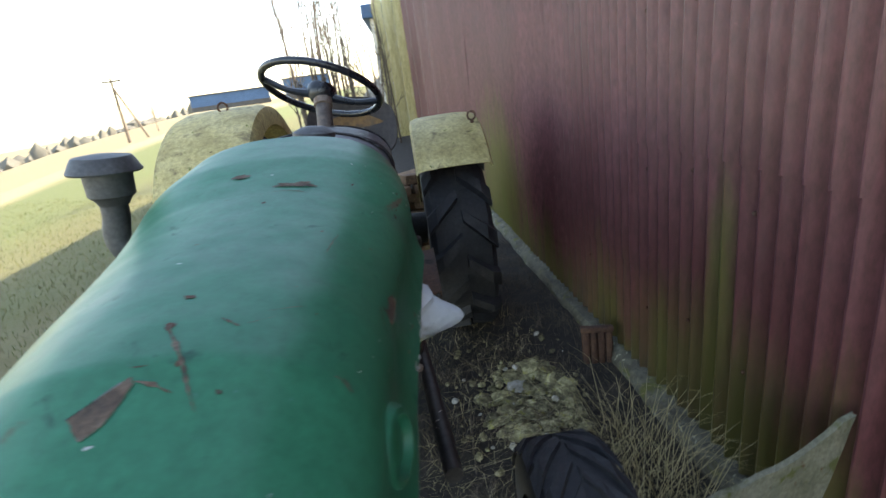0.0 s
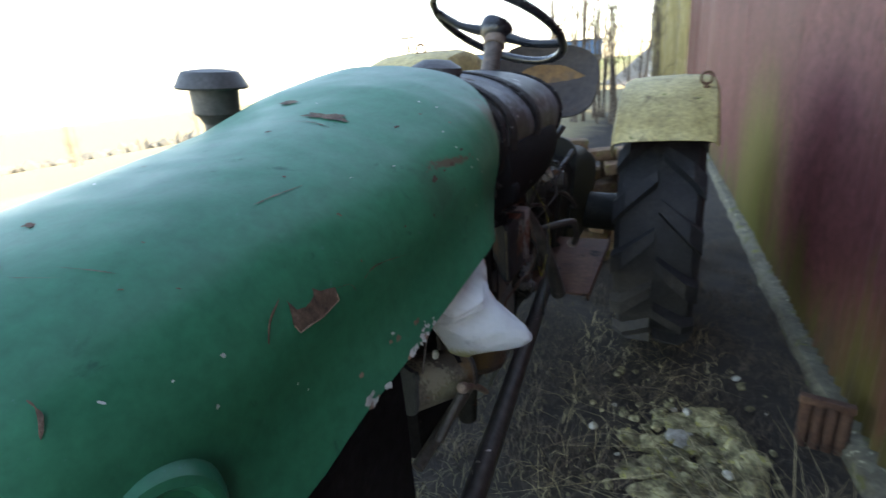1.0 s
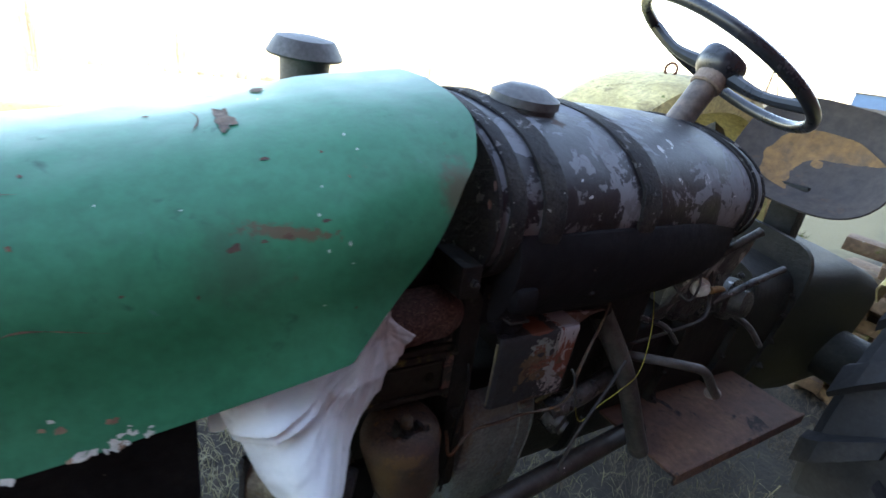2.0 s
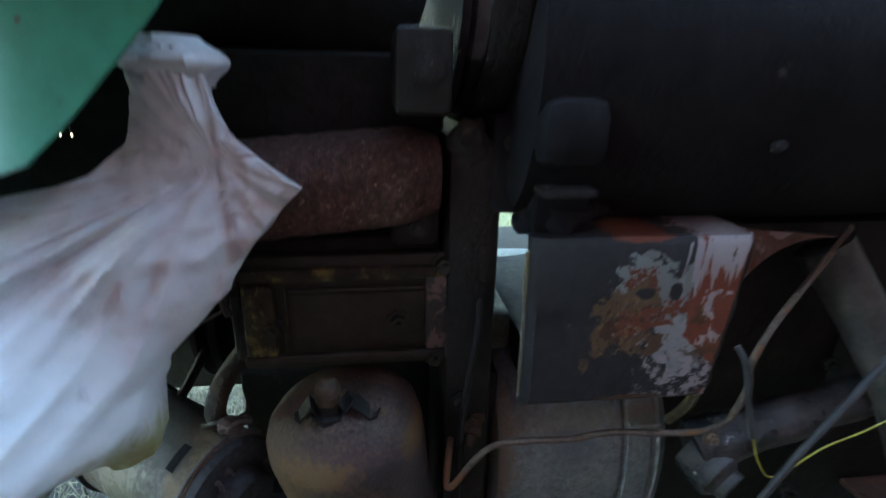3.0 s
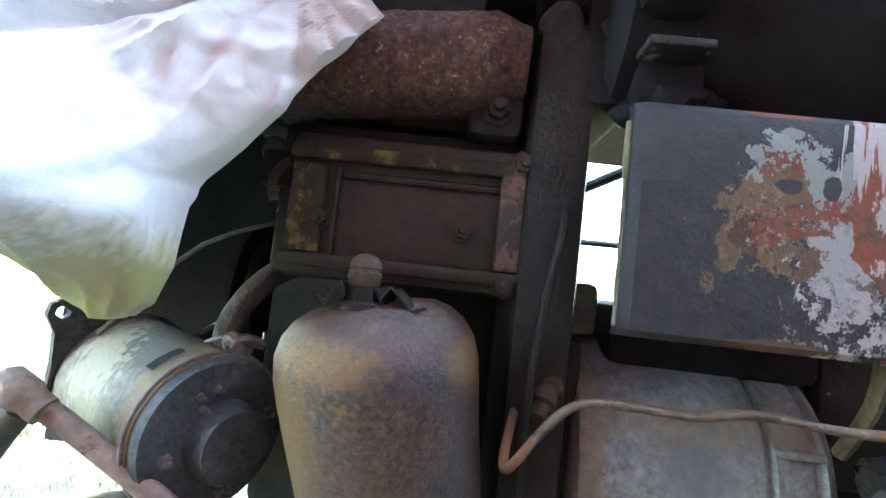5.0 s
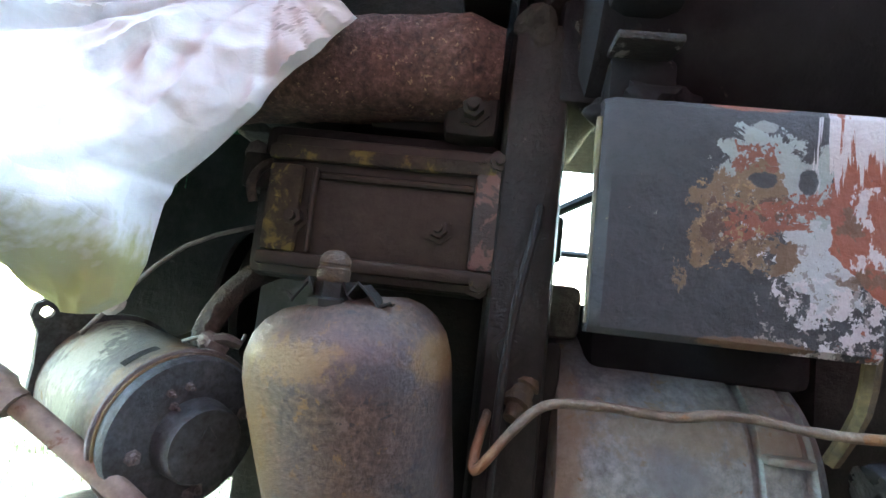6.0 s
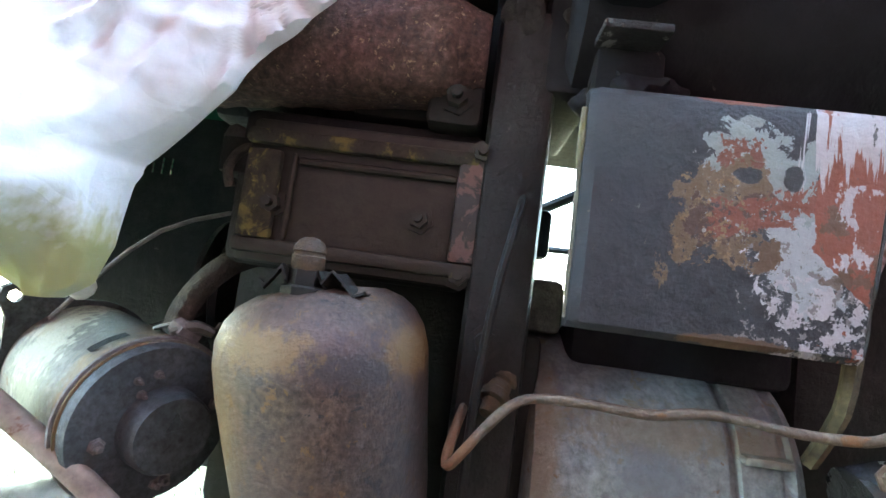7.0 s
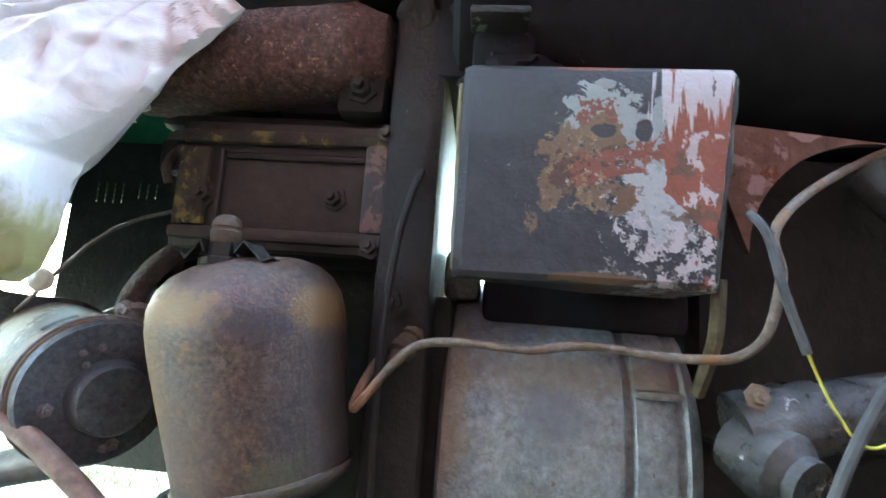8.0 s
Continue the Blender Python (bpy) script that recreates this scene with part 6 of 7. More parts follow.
def rear_clutter():
    """Greasy castings, a pale scuffed plate and small rods behind the tank."""
    bm = bmesh.new()
    rows = []
    for i in range(9):
        v = i / 8
        rows.append([Vector((0.135 + 0.035 * v + 0.006 * noise.noise(Vector((u * 5, v * 5, 3))), 1.165 + 0.20 * u + 0.05 * v, 0.905 + 0.2 * v - 0.09 * (1 - u) * v + 0.012 * noise.noise(Vector((u * 3, v * 3, 7))))) for u in (k / 10 for k in range(11))])
    sheet(bm, rows, 0.006)
    p = tp("scuffed_plate", bm, SCUFFED, "oily plate with silver scuffs")
    for y, z in ((1.2, 0.925), (1.25, 0.915), (1.3, 0.915), (1.35, 0.92), (1.39, 0.95), (1.40, 1.0), (1.22, 0.97)):
        b = bmesh.new()
        bolt(b, (0.152 + 0.12 * (z - 0.9), y, z), (1, -0.3, 0), 0.006, 0.008)
        part("bolt", b, OILY, p)
    bm = bmesh.new()
    lathe(bm, (0.165, 1.255, 0.99), (1, -0.5, 0.1), [(0, 0.02), (0.008, 0.02), (0.01, 0.012), (0.014, 0.013), (0.022, 0.012), (0.023, 0.006)], 18)
    tp("plug", bm, CHIP, "pale plug with a rusty ring")
    bm = bmesh.new()
    tube(bm, [(0.185, 1.265, 0.99), (0.19, 1.29, 0.993), (0.185, 1.315, 0.985)], [0.008, 0.006, 0.003], 8, 3)
    tp("plug_tab", bm, TAN)
    bm = bmesh.new()
    tube(bm, [(0.15, 1.10, 0.87), (0.19, 1.18, 0.915), (0.2, 1.25, 0.94), (0.17, 1.29, 0.985), (0.15, 1.3, 1.03)], 0.0035, 8, 5)
    tp("bent_wire", bm, CABLE)
    for k, (a, b2) in enumerate((((0.14, 1.28, 1.02), (0.2, 1.34, 1.12)), ((0.15, 1.36, 0.93), (0.2, 1.5, 1.02)), ((0.14, 1.42, 0.9), (0.21, 1.52, 0.82)), ((0.15, 1.12, 0.93), (0.19, 1.2, 0.88)))):
        b = bmesh.new()
        tube(b, [a, Vector(a).lerp(Vector(b2), 0.5) + Vector((0.01, 0, 0.015)), b2], 0.009 - 0.001 * k, 10, 4, 0.2)
        tp("linkage_rod", b, OILY)
    bm = bmesh.new()
    lathe(bm, (0.14, 1.42, 0.93), (1, 0.1, 0.1), [(0, 0.05), (0.02, 0.05), (0.025, 0.035), (0.05, 0.032), (0.055, 0.02)], 20, 0.1)
    tp("brake_drum", bm, OILY)


SCUFFED = mat("scuffed_oily_plate", [(0.02, 0.018, 0.018), (0.05, 0.047, 0.046), (0.12, 0.115, 0.11)], 20, 0.5, metal=0.2, bump=0.6, bump_scale=70, spots=[((0.3, 0.3, 0.29), 16, 0.56, 0.06, 0.5), ((0.015, 0.013, 0.012), 30, 0.58, 0.04, 0.5), ((0.12, 0.05, 0.02), 28, 0.64, 0.04, 0.8)])
OILY = mat("oily_metal", [(0.012, 0.012, 0.013), (0.04, 0.038, 0.036), (0.1, 0.095, 0.09)], 26, 0.3, metal=0.4, bump=0.6, bump_scale=90, spots=[((0.45, 0.44, 0.43), 34, 0.635, 0.03, 0.35)])
STEP = mat("step_plate_rust", [(0.05, 0.024, 0.016), (0.085, 0.04, 0.026), (0.13, 0.07, 0.04)], 8, 0.8, bump=0.5, bump_scale=60, spots=[((0.012, 0.01, 0.009), 14, 0.58, 0.06, 0.95)])
STEEL_WORN = mat("worn_frame_tube", [(0.02, 0.018, 0.016), (0.06, 0.052, 0.045)], 14, 0.5, metal=0.3, bump=0.3, spots=[((0.45, 0.42, 0.37), 50, 0.66, 0.02, 0.4)])
drive_line()
rear_clutter()


def pipes():
    bm = bmesh.new()
    tube(bm, [(0.18, 0.668, 0.826), (0.195, 0.664, 0.815), (0.205, 0.661, 0.803), (0.210, 0.6615, 0.799), (0.213, 0.666, 0.804), (0.212, 0.678, 0.82), (0.212, 0.69, 0.833), (0.212, 0.703, 0.838), (0.213, 0.727, 0.839), (0.213, 0.756, 0.838),
              (0.214, 0.78, 0.842), (0.215, 0.80, 0.842), (0.216, 0.82, 0.84), (0.218, 0.845, 0.840), (0.22, 0.862, 0.843), (0.224, 0.874, 0.856), (0.228, 0.879, 0.885), (0.23, 0.875, 0.907), (0.216, 0.9, 0.932), (0.19, 0.95, 0.962), (0.16, 1.0, 0.985)],
         0.0026, 10, 6, 0.2)
    tp("bent_oil_pipe", bm, PIPE, "bent rusty brown oil pipe")
    bm = bmesh.new()
    lathe(bm, (0.178, 0.688, 0.842), (0.55, -0.3, -0.6), [(0, 0.0085), (0.006, 0.0085), (0.007, 0.0068), (0.012, 0.0068), (0.013, 0.008), (0.018, 0.0078), (0.019, 0.005), (0.027, 0.0042)], 12, 0.06)
    tp("pipe_union", bm, VALVE, "rusty pipe union")
    bm = bmesh.new()
    tube(bm, [(0.16, 0.69, 0.965), (0.196, 0.683, 0.93), (0.203, 0.676, 0.89), (0.2, 0.672, 0.84), (0.198, 0.671, 0.78), (0.19, 0.672, 0.70)], 0.0026, 8, 6)
    tp("control_rod", bm, GREASE, "thin dark control rod")
    bm = bmesh.new()
    tube(bm, [(0.226, 0.415, 0.812), (0.222, 0.45, 0.79), (0.216, 0.50, 0.754), (0.208, 0.56, 0.70)], 0.006, 14, 4)
    d = tp("drag_link", bm, LINK, "rusty steering link tube")
    bm = bmesh.new()
    lathe(bm, (0.228, 0.409, 0.816), (-0.05, 0.8, -0.5), [(-0.008, 0.007), (-0.005, 0.0095), (0.008, 0.01), (0.012, 0.008), (0.02, 0.0078)], 14, 0.1)
    part("clamp", bm, LINK, d)
    bm = bmesh.new()
    tube(bm, [(0.228, 0.415, 0.808), (0.215, 0.39, 0.78), (0.2, 0.36, 0.74)], 0.008, 10, 3)
    part("arm", bm, LINK_DARK, d)
    bm = bmesh.new()
    tube(bm, [(0.17, 0.33, 0.70), (0.19, 0.42, 0.735), (0.2, 0.49, 0.755)], 0.011, 12, 3)
    part("rod", bm, LINK_DARK, d)
    # wires
    bm = bmesh.new()
    tube(bm, [(0.15, 1.131, 0.995), (0.2, 1.085, 0.94), (0.225, 1.05, 0.87), (0.232, 0.995, 0.845), (0.235, 0.95, 0.83), (0.235, 0.915, 0.806), (0.235, 0.898, 0.821), (0.236, 0.885, 0.849)], 0.0008, 6, 8)
    tp("yellow_wire", bm, YCABLE, "thin yellow wire hanging in a loop")
    bm = bmesh.new()
    tube(bm, [(0.224, 0.866, 0.918), (0.231, 0.871, 0.905), (0.235, 0.8765, 0.875), (0.236, 0.8855, 0.847)], 0.0023, 8, 6)
    tp("cable", bm, CABLE, "grey cable")
    bm = bmesh.new()
    tube(bm, [(0.19, 1.10, 1.04), (0.215, 1.14, 1.0), (0.2, 1.19, 1.02), (0.17, 1.21, 1.07)], 0.0022, 6, 6)
    tp("cable", bm, CABLE, "grey cable")
    bm = bmesh.new()
    tube(bm, [(0.235, 0.985, 0.915), (0.246, 0.94, 0.872), (0.25, 0.913, 0.84), (0.25, 0.886, 0.785), (0.246, 0.875, 0.72)], 0.0028, 8, 6)
    tp("cable", bm, CABLE, "grey cable")


pipes()


def plastic_bag():
    bag = thing("plastic_bag", "crumpled white plastic bag hanging beside the engine, yellowed below", "plastic bag", at=(0.235, 0.47, 1.0))
    left = [(0.855, 0.44), (0.863, 0.428), (0.88, 0.406), (0.90, 0.39), (0.93, 0.372), (0.96, 0.355), (0.99, 0.342), (1.012, 0.35), (1.03, 0.41), (1.036, 0.44), (1.044, 0.463), (1.061, 0.482), (1.085, 0.488), (1.108, 0.488)]
    right = [(0.855, 0.452), (0.864, 0.468), (0.885, 0.477), (0.928, 0.481), (0.95, 0.503), (0.975, 0.526), (0.992, 0.533), (1.02, 0.558), (1.034, 0.571), (1.045, 0.556), (1.06, 0.537), (1.08, 0.528), (1.108, 0.523)]

    def layer(back):
        rows = []
        tie = Vector((0.526, 1.05))
        for i in range(131):
            z = 0.855 + 0.253 * i / 130
            a, b = lerp_rows(left, z), lerp_rows(right, z)
            row = []
            for j in range(101):
                u = j / 100
                y = a + (b - a) * u
                d = Vector((y, z)) - tie
                ang, rad = math.atan2(d.y, d.x), d.length
                # long folds that run from the knot, finer pleats near it, and soft dents
                bend = ang + 0.22 * noise.noise(Vector((rad * 9, ang * 1.3, 0)))
                fold = 0.03 * (0.4 - abs(noise.noise(Vector((bend * 3.4, rad * 1.6, 3))))) * min(1, rad * 9)
                fold += 0.014 * (0.35 - abs(noise.noise(Vector((bend * 7.5, rad * 3, 8))))) * min(1, (rad * 10) ** 2)
                crumple = 0.010 * noise.noise(Vector((y * 11 + z * 6, z * 9, 2)))
                al, ac = y * 0.62 + z * 0.78, y * 0.78 - z * 0.62
                ac += 0.012 * noise.noise(Vector((al * 14, ac * 9, 6)))
                ridge = 0.012 * (0.2 - abs(noise.noise(Vector((al * 6, ac * 19, 4))))) + 0.006 * (0.2 - abs(noise.noise(Vector((al * 16 + ac * 8, ac * 52, 9)))))
                ridge += 0.003 * (0.2 - abs(noise.noise(Vector((y * 70, z * 64, 3))))) + 0.0006 * noise.noise(Vector((y * 160, z * 160, 3)))
                belly = 0.026 * math.sin(math.pi * u) ** 0.7 * min(1, (z - 0.838) * 12)
                base = 0.217
                x = base + (belly * (1.0 - 0.75 * max(0, min(1, (z - 1.0) / 0.04))) + fold + crumple + ridge if not back else -0.05 * math.sin(math.pi * u) * min(1, (z - 0.838) * 10) + crumple * 0.5)
                if not back:
                    x += 0.022 * math.exp(-((y - 0.385) / 0.055) ** 2 - ((z - 0.99) / 0.03) ** 2) + 0.085 * math.exp(-((y - 0.42) / 0.045) ** 2 - ((z - 0.92) / 0.045) ** 2) * min(1, max(0, (z - 0.862) * 22))
                if u in (0.0, 1.0):
                    x = base + crumple
                row.append(Vector((x, y + 0.004 * noise.noise(Vector((z * 60, j, 1))) * (1 if u in (0, 1) else 0), z)))
            rows.append(row)
        return rows

    bm = bmesh.new()
    sheet(bm, layer(False))
    o = part("front_film", bm, BAG, bag)
    o.location = -bag.location
    bm = bmesh.new()
    sheet(bm, layer(True))
    o = part("back_film", bm, BAG, bag)
    o.location = -bag.location
    # knotted neck and a torn flap under the hood
    bm = bmesh.new()
    rings = []
    for i in range(12):
        z = 1.088 + 0.026 * i / 11
        r = 0.016 + 0.012 * math.sin(i / 11 * 3.0) ** 2
        rings.append([Vector((0.208 + r * (1 + 0.35 * noise.noise(Vector((math.cos(q) * 3, math.sin(q) * 3, z * 40)))) * math.cos(q), 0.511 - 0.006 * i / 11 + r * math.sin(q), z)) for q in (2 * math.pi * k / 24 for k in range(24))])
    loft(bm, rings)
    o = part("neck", bm, BAG, bag)
    o.location = -bag.location
    bm = bmesh.new()
    rows = []
    for i in range(25):
        u = i / 24
        rows.append([Vector((0.185 + 0.012 * noise.noise(Vector((u * 6, v * 4, 8))) + 0.01 * v, 0.335 + 0.16 * u + 0.01 * noise.noise(Vector((u * 9, v * 3, 2))), 0.965 - 0.005 * u + v * (0.06 - 0.03 * u) * -1 + 0.035)) for v in (k / 12 for k in range(13))])
    sheet(bm, rows)
    o = part("flap", bm, BAG, bag)
    o.location = -bag.location


plastic_bag()

# ---- things on the ground ----
def rubble():
    """A patch of lichen-covered broken concrete with small stones."""
    t = thing("rubble_patch", "lichen-covered broken concrete slab lying in the soil", "rubble", at=(0.64, 1.28, 0))
    rnd = random.Random(9)

    def lump(name, x, y, size, flat, material, k, sink):
        bm = bmesh.new()
        bmesh.ops.create_icosphere(bm, subdivisions=3 if size > 0.025 else 2, radius=1)
        for v in bm.verts:
            d = 1 + 0.34 * noise.noise(v.co * 1.3 + Vector((k, 0, 0))) + 0.16 * noise.noise(v.co * 4 + Vector((0, k, 0)))
            v.co = Vector((v.co.x * size, v.co.y * size * 1.2, v.co.z * size * flat)) * d
        o = part(name, bm, material, t, smooth=size > 0.03)
        o.location = (x, y, ground_height(x + 0.64, y + 1.28) + 0.008 + size * flat * sink)
        o.rotation_euler = (rnd.uniform(-0.4, 0.4), rnd.uniform(-0.4, 0.4), rnd.uniform(0, 6.28))

    for k in range(150):
        q, r = rnd.uniform(0, 6.28), 0.26 * rnd.random() ** 0.6
        lump("slab", math.cos(q) * r * 0.8, math.sin(q) * r * 1.3, rnd.choice((0.012, 0.018, 0.026, 0.038, 0.052)), rnd.uniform(0.28, 0.5), STONE if rnd.random() < 0.96 else CHIPSTONE, k, rnd.uniform(-0.1, 0.5))
    for k in range(150):
        q, r = rnd.uniform(0, 6.28), 0.05 + 0.45 * rnd.random() ** 0.7
        x, y = math.cos(q) * r * 0.8, math.sin(q) * r * 1.35
        if x < 0.3:
            lump("stone", x, y, rnd.choice((0.004, 0.005, 0.006, 0.008, 0.011, 0.016)), rnd.uniform(0.5, 0.8), STONE if rnd.random() < 0.85 else CHIPSTONE, 50 + k, 0.3 + (2.2 if r < 0.2 else 0))
    return t


CHIPSTONE = mat("pale_stone", [(0.28, 0.26, 0.2), (0.45, 0.42, 0.35)], 20, 0.9, bump=0.4, random=0.2)
rubble()


def share():
    """An old plough share that stands against the wall."""
    t = thing("plough_share", "rusty moss-stained steel plough share standing by the wall", "plough share", at=(1.03, 0.3, 0.0))
    bm = bmesh.new()
    outline = [(0.50, -0.02), (0.56, 0.30), (0.60, 0.40), (0.64, 0.425), (0.70, 0.43), (0.78, 0.455), (0.86, 0.50), (0.935, 0.552), (0.968, 0.56), (0.955, 0.51), (0.92, 0.37), (0.88, 0.20), (0.86, -0.02)]
    front = [bm.verts.new((x - 0.8 + 0.006 * noise.noise(Vector((x * 30, z * 30, 0))), 0.03 + 0.08 * (x - 0.7) - 0.02 * z, z + 0.006 * noise.noise(Vector((x * 40, z * 40, 5))))) for x, z in outline]
    f = bm.faces.new(front)
    bmesh.ops.triangulate(bm, faces=[f])
    bmesh.ops.subdivide_edges(bm, edges=bm.edges[:], cuts=3, use_grid_fill=True)
    for v in bm.verts:
        v.co.y += 0.008 * noise.noise(v.co * 12)
    bmesh.ops.solidify(bm, geom=bm.faces[:], thickness=0.014)
    part("blade", bm, SHARE, t)
    return t


SHARE = mat("mossy_steel", [(0.13, 0.12, 0.07), (0.2, 0.185, 0.12), (0.27, 0.25, 0.18)], 12, 0.8, bump=0.6, bump_scale=90, spots=[((0.12, 0.12, 0.035), 20, 0.56, 0.08, 1.0), ((0.13, 0.07, 0.03), 28, 0.62, 0.05, 0.9)])
share()


def ribbed_plate():
    t = thing("ribbed_plate", "rusty brown ribbed iron plate leaning at the foundation", "iron plate", at=(1.03, 1.5, 0.0))
    for k in range(4):
        bm = bmesh.new()
        box(bm, (-0.07 + 0.035 * k, -0.012, 0.0), (-0.043 + 0.035 * k, 0.012, 0.17), 0.004)
        part("rib", bm, RUST, t)
    bm = bmesh.new()
    box(bm, (-0.075, 0.010, 0.0), (0.07, 0.018, 0.16), 0.002)
    part("plate", bm, RUST, t)
    bm = bmesh.new()
    box(bm, (-0.08, -0.016, 0.165), (0.072, 0.02, 0.19), 0.003)
    part("rail", bm, RUST, t)
    t.rotation_euler = (radians(-6), 0, radians(-12))
    return t


ribbed_plate()


def blades(name, material, count, place, length, width, seed, label, category, lean=0.5, kind="stuff"):
    """Many thin bent blades in one mesh."""
    rnd = random.Random(seed)
    verts, faces = [], []
    for _ in range(count):
        x, y, z = place(rnd)
        h = length * rnd.uniform(0.45, 1.2)
        w = width * rnd.uniform(0.6, 1.3)
        q = rnd.uniform(0, 6.283)
        d = Vector((math.cos(q), math.sin(q), 0))
        s = Vector((-d.y, d.x, 0)) * w
        ln = lean * rnd.uniform(0.2, 1.6)
        p0 = Vector((x, y, z - 0.01))
        p1 = p0 + Vector((0, 0, h * 0.55)) + d * h * ln * 0.35
        p2 = p0 + Vector((0, 0, h * max(0.08, 1 - ln * 0.55))) + d * h * ln
        i = len(verts)
        verts += [p0 - s, p0 + s, p1 + s * 0.8, p1 - s * 0.8, p2]
        faces += [(i, i + 1, i + 2, i + 3), (i + 3, i + 2, i + 4)]
    me = bpy.data.meshes.new(name)
    me.from_pydata(verts, [], faces)
    me.materials.append(material)
    return tagged(new(name, me), label, category, kind=kind)


def field_place(rnd):
    d = rnd.random() ** 1.8
    x = -1.5 - 11 * d
    y = rnd.uniform(-4 - 3 * d, 6 + 10 * d)
    return x, y, ground_height(x, y)


def wall_place(rnd):
    k = rnd.randrange(9)
    y = 0.55 + 0.06 * k + rnd.gauss(0, 0.05)
    x = 1.02 - 0.11 * (k * 7 % 3) * 0.6 - abs(rnd.gauss(0, 0.045))
    return x, y, ground_height(x, y)


def lane_place(rnd):
    x, y = rnd.uniform(-0.35, 1.1), rnd.uniform(0.1, 3.4)
    if noise.noise(Vector((x * 4, y * 4, 3))) < -0.1:
        y += 0.3
    return x, y, ground_height(x, y)


def under_place(rnd):
    x, y = rnd.gauss(-0.9, 0.55), rnd.gauss(0.2, 1.1)
    return x, y, ground_height(x, y)


blades("field_grass", GRASSM, 30000, field_place, 0.07, 0.0028, 1, "short green and yellowed grass", "grass", 0.7)
blades("dry_grass", MATTED, 9000, field_place, 0.10, 0.002, 2, "dry straw-coloured grass", "grass", 1.0)
blades("dry_grass", MATTED, 17000, under_place, 0.075, 0.0018, 3, "matted dry grass under the tractor", "grass", 1.1)
blades("straw_tuft", STRAW, 230, wall_place, 0.42, 0.0012, 4, "dry straw tuft bending over beside the wall", "straw", 1.7)
blades("dead_litter", TWIG, 9500, lane_place, 0.085, 0.0011, 5, "dead stems and litter on dark soil", "litter", 1.4)



def near_place(rnd):
    x, y = 0.18 + 0.6 * rnd.random() ** 1.5, rnd.uniform(0.3, 2.3)
    return x, y, ground_height(x, y)


blades("lane_straw", STRAW, 520, near_place, 0.1, 0.0011, 6, "loose pale straw scattered on the dark soil", "straw", 1.5)


def twigs():
    rnd = random.Random(12)
    for k in range(16):
        x, y = rnd.uniform(0.25, 0.75), rnd.uniform(0.8, 1.9)
        q = rnd.uniform(0, 3.14)
        d = Vector((math.cos(q), math.sin(q), 0))
        n = rnd.uniform(0.06, 0.2)
        bm = bmesh.new()
        z = ground_height(x, y) + 0.006
        tube(bm, [Vector((x, y, z)) - d * n, Vector((x, y, z + 0.012)) + d.cross(Vector((0, 0, 1))) * rnd.uniform(-0.03, 0.03), Vector((x, y, z + 0.004)) + d * n], rnd.uniform(0.0015, 0.003), 5, 3)
        tagged(part("twig", bm, TWIG), "thin dead twig lying on the soil", "twig", "twigs on the soil")


twigs()


def white_scrap():
    bm = bmesh.new()
    rows = [[Vector((0.78 + 0.05 * u, 0.52 + 0.09 * v, 0.03 + 0.05 * v + 0.015 * noise.noise(Vector((u * 4, v * 4, 1))))) for u in (k / 8 for k in range(9))] for v in (k / 10 for k in range(11))]
    sheet(bm, rows, 0.001)
    tagged(part("plastic_scrap", bm, BAG), "torn scrap of white plastic on the ground", "plastic scrap")


white_scrap()


def brick_pile():
    t = thing("brick_pile", "loose stack of old mossy bricks behind the tractor", "brick pile", at=(0.1, 3.3, 0.0))
    me = None
    rnd = random.Random(21)
    for layer in range(14):
        z = 0.035 + 0.068 * layer
        for row in range(2):
            for k in range(2, 5):
                if layer > 9 and rnd.random() < 0.25 * (layer - 8):
                    continue
                if me is None:
                    bm = bmesh.new()
                    box(bm, (-0.12, -0.058, -0.0325), (0.12, 0.058, 0.0325), 0.005)
                    o = part("brick", bm, BRICK, t)
                    me = o.data
                else:
                    o = new("brick", me)
                    o.parent = t
                o.location = (-0.85 + 0.255 * k + rnd.uniform(-0.03, 0.03) + (0.12 if layer % 2 else 0), -0.15 + 0.14 * row + rnd.uniform(-0.02, 0.02), z)
                o.rotation_euler = (rnd.uniform(-0.1, 0.1), rnd.uniform(-0.08, 0.08), rnd.uniform(-0.5, 0.5) + (1.57 if rnd.random() < 0.3 else 0))
    return t


brick_pile()


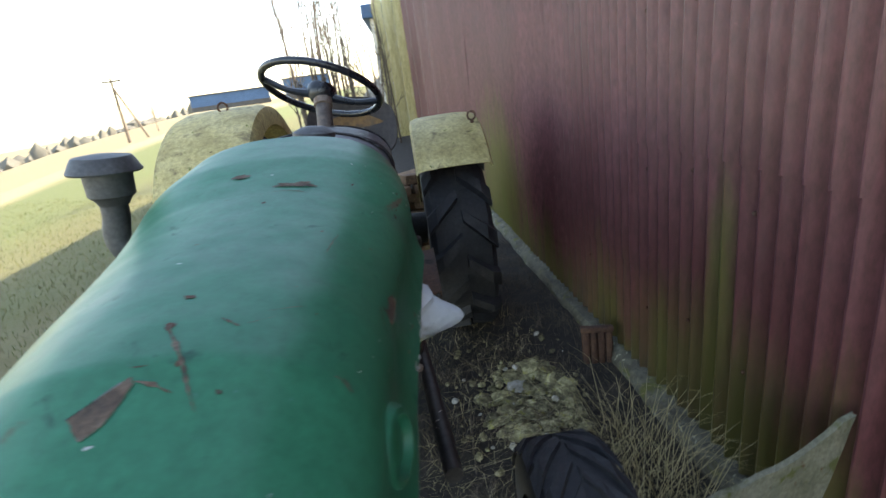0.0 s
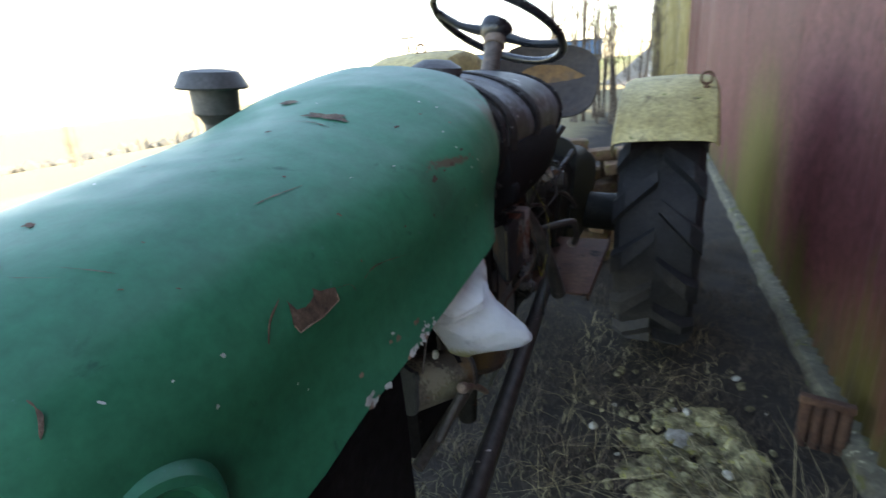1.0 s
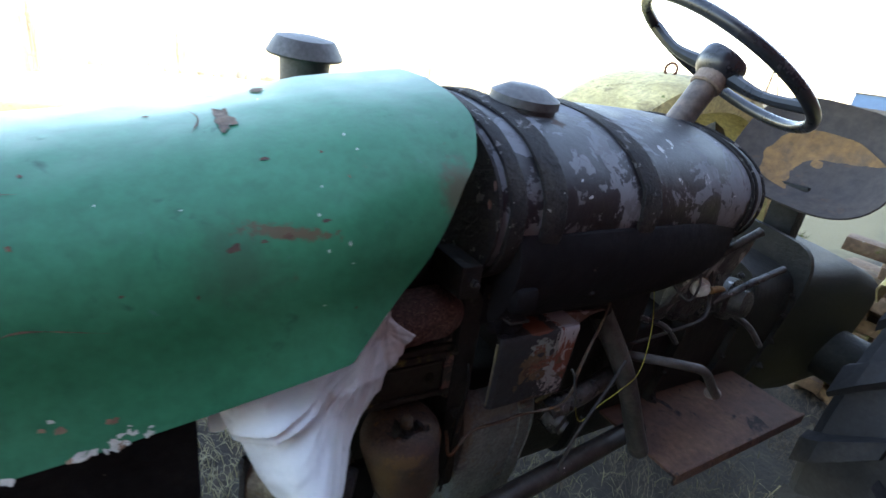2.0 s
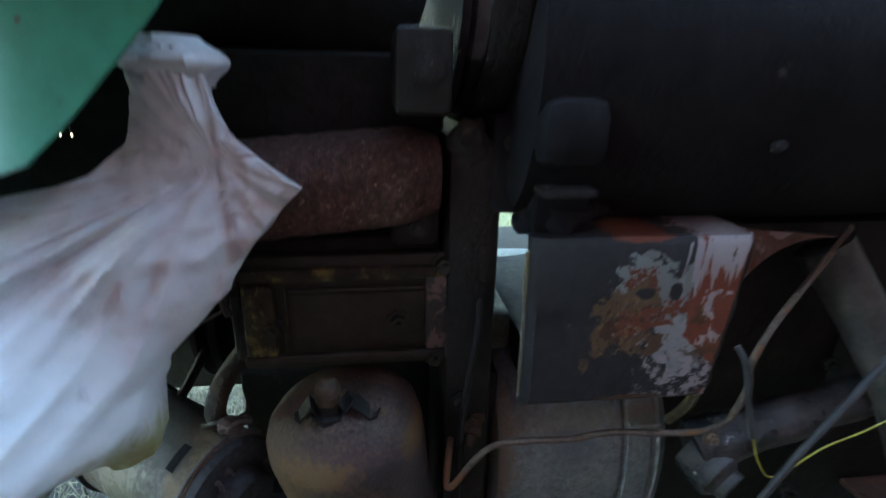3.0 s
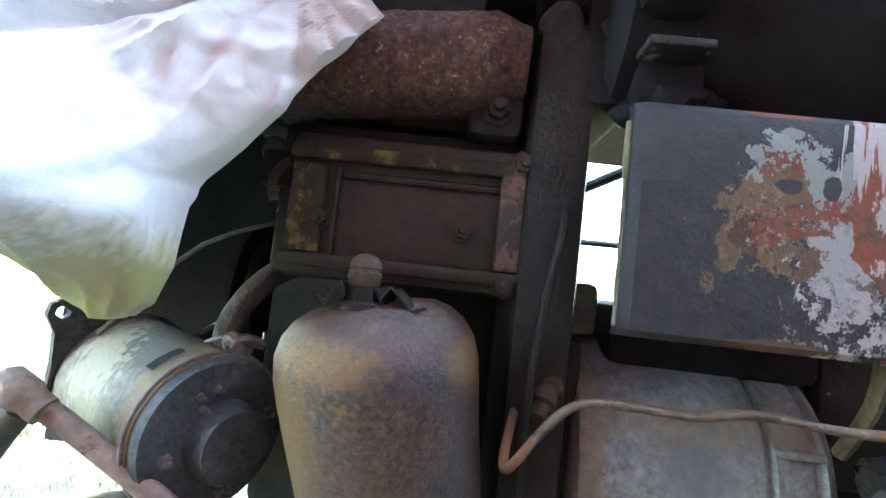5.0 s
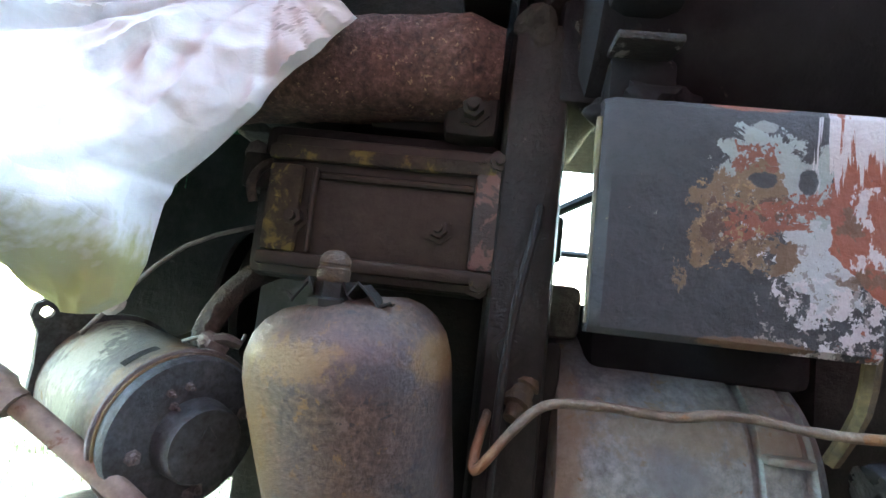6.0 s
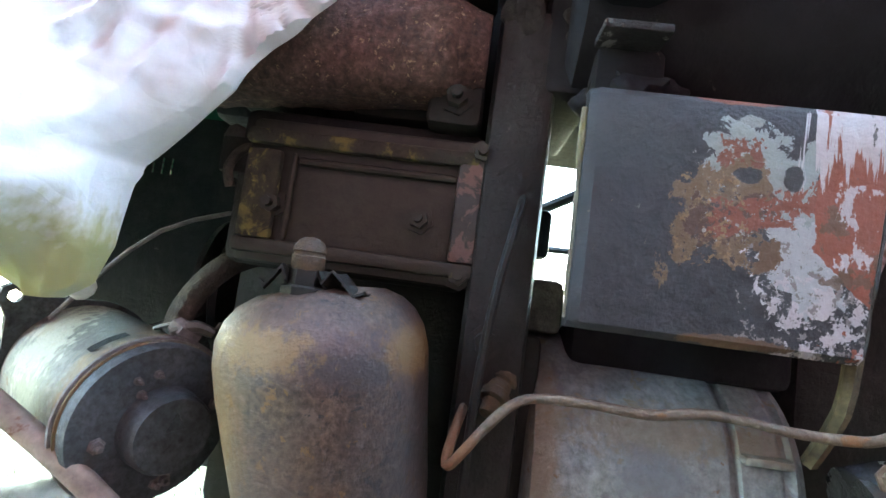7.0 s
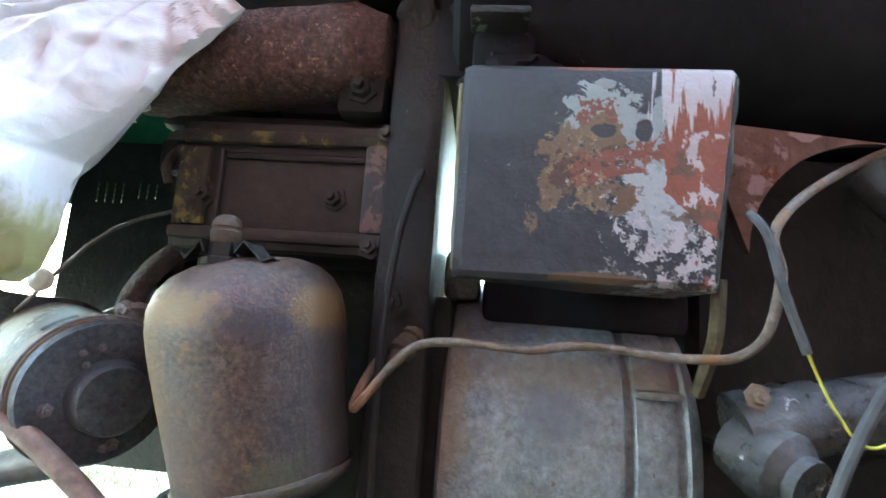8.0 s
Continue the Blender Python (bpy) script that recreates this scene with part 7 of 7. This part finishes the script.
# ---- distance ----
def bare_tree(x, y, height, stems, seed, spread, label):
    t = thing("bare_tree", label, "tree", "bare saplings", at=(x, y, ground_height(x, y)))
    rnd = random.Random(seed)
    trunk, crown = bmesh.new(), bmesh.new()
    for s in range(stems):
        q = rnd.uniform(0, 6.283)
        b = Vector((math.cos(q), math.sin(q), 0)) * rnd.uniform(0, spread)
        top = b + Vector((rnd.uniform(-0.3, 0.3), rnd.uniform(-0.3, 0.3), height * rnd.uniform(0.65, 1.05)))
        r = height * 0.0085
        tube(trunk, [b - Vector((0, 0, 0.1)), b.lerp(top, 0.5) + Vector((rnd.uniform(-0.1, 0.1), 0, 0)), top], [r, r * 0.6, r * 0.12], 6, 4)
        for k in range(14):
            f = rnd.uniform(0.25, 0.95)
            p = b.lerp(top, f)
            d = Vector((rnd.uniform(-1, 1), rnd.uniform(-1, 1), rnd.uniform(0.7, 1.6))).normalized()
            n = height * rnd.uniform(0.08, 0.2) * (1.15 - f)
            tube(crown, [p, p + d * n * 0.5, p + d * n + Vector((0, 0, n * 0.15))], [r * 0.35, r * 0.2, r * 0.06], 4, 2)
            for _ in range(3):
                e = p + d * n * rnd.uniform(0.3, 0.9)
                d2 = (d + Vector((rnd.uniform(-1, 1), rnd.uniform(-1, 1), rnd.uniform(-0.2, 1)))).normalized()
                tube(crown, [e, e + d2 * n * 0.35], [r * 0.15, r * 0.05], 3, 1)
    part("trunk", trunk, BARK, t)
    part("crown", crown, BARK, t)
    return t


for k, (x, y, h) in enumerate(((-1.5, 10.6, 4.6), (-1.0, 11.2, 4.2), (-0.7, 10.2, 3.6), (-0.2, 11.6, 3.4), (-1.9, 12.0, 3.8))):
    bare_tree(x, y, h, 5, 40 + k, 0.4, "leafless birch saplings with thin pale stems")


def mound():
    bm = bmesh.new()
    rows = []
    for i in range(31):
        rows.append([])
        for k in range(31):
            x, y = -4 + 9 * k / 30, 20 + 8 * i / 30
            h = 2.9 * math.exp(-((x - 1.0) / 2.6) ** 2 - ((y - 24) / 2.4) ** 2)
            rows[-1].append(Vector((x, y, h + 0.25 * noise.noise(Vector((x * 1.2, y * 1.2, 0))) * min(1, h) - 0.15)))
    sheet(bm, rows)
    tagged(part("earth_mound", bm, EARTH), "grey-brown earth mound beyond the saplings", "mound", kind="structure")


EARTH = mat("mound_earth", [(0.1, 0.085, 0.07), (0.17, 0.15, 0.12), (0.24, 0.21, 0.17)], 2, 0.95, bump=0.8, bump_scale=12)
mound()


def blue_shed(x, y, w, h, turn, label):
    t = thing("blue_shed", label, "shed", "blue sheds", at=(x, y, ground_height(x, y)))
    bm = bmesh.new()
    box(bm, (-w / 2, -1.2, 0.0), (w / 2, 1.2, h), 0.02)
    part("wall", bm, BLUE, t, smooth=False)
    bm = bmesh.new()
    box(bm, (-w / 2 - 0.15, -1.35, h), (w / 2 + 0.15, 1.35, h + 0.18), 0.02)
    part("roof", bm, ASPHALT, t, smooth=False)
    bm = bmesh.new()
    box(bm, (-w / 2 - 0.02, -1.24, 0.0), (w / 2 + 0.02, -1.19, h * 0.3), 0.01)
    part("plinth", bm, ASPHALT, t, smooth=False)
    t.rotation_euler = (0, 0, radians(turn))
    return t


blue_shed(-27.2, 86, 12.0, 2.3, 14, "long low blue shed far across the field")
blue_shed(-14.5, 84, 7, 3.0, 10, "blue shed with a dark roof far across the field")


def utility_pole(x, y, h):
    t = thing("utility_pole", "leaning wooden utility pole with a stay far off", "utility pole", at=(x, y, ground_height(x, y)))
    bm = bmesh.new()
    tube(bm, [(0, 0, -0.3), (0.1, 0, h)], [0.14, 0.09], 8, 2)
    part("pole", bm, BARK, t)
    bm = bmesh.new()
    tube(bm, [(1.8, 0, -0.2), (0.1, 0, h * 0.85)], [0.1, 0.08], 8, 2)
    part("stay", bm, BARK, t)
    bm = bmesh.new()
    box(bm, (-0.7, -0.05, h - 0.4), (0.9, 0.05, h - 0.28), 0.01)
    part("crossarm", bm, BARK, t)


utility_pole(-23, 44, 5.2)
bare_tree(-25, 54, 4.0, 4, 77, 0.6, "small leafless tree far across the field")
for k, (x, y, h) in enumerate(((-42, -12, 9), (-47, -6, 10), (-40, -20, 8), (-44, 3, 7), (-70, 60, 9), (-80, 45, 8))):
    bare_tree(x, y, h, 6, 90 + k, 2.0, "bare trees in thin winter woodland far off")


def far_woods():
    rnd = random.Random(31)
    bm = bmesh.new()
    for k in range(260):
        a = radians(20 + 190 * k / 260)
        d = rnd.uniform(330, 420)
        c = Vector((-math.sin(a) * d, math.cos(a) * d, 0))
        c.z = ground_height(c.x, c.y)
        h, w = rnd.uniform(3, 8), rnd.uniform(2.5, 6)
        r = bmesh.ops.create_icosphere(bm, subdivisions=1, radius=1)
        for v in r["verts"]:
            v.co = c + Vector((v.co.x * w, v.co.y * w, max(-0.2, v.co.z) * h)) * (1 + 0.3 * noise.noise(v.co * 3 + c))
    tagged(part("far_woods", bm, WOODS), "low dark line of distant woodland", "woods", kind="stuff")


WOODS = mat("far_woods_haze", [(0.1, 0.1, 0.085), (0.16, 0.15, 0.12)], 0.05, 1.0, bump=0.0)
far_woods()
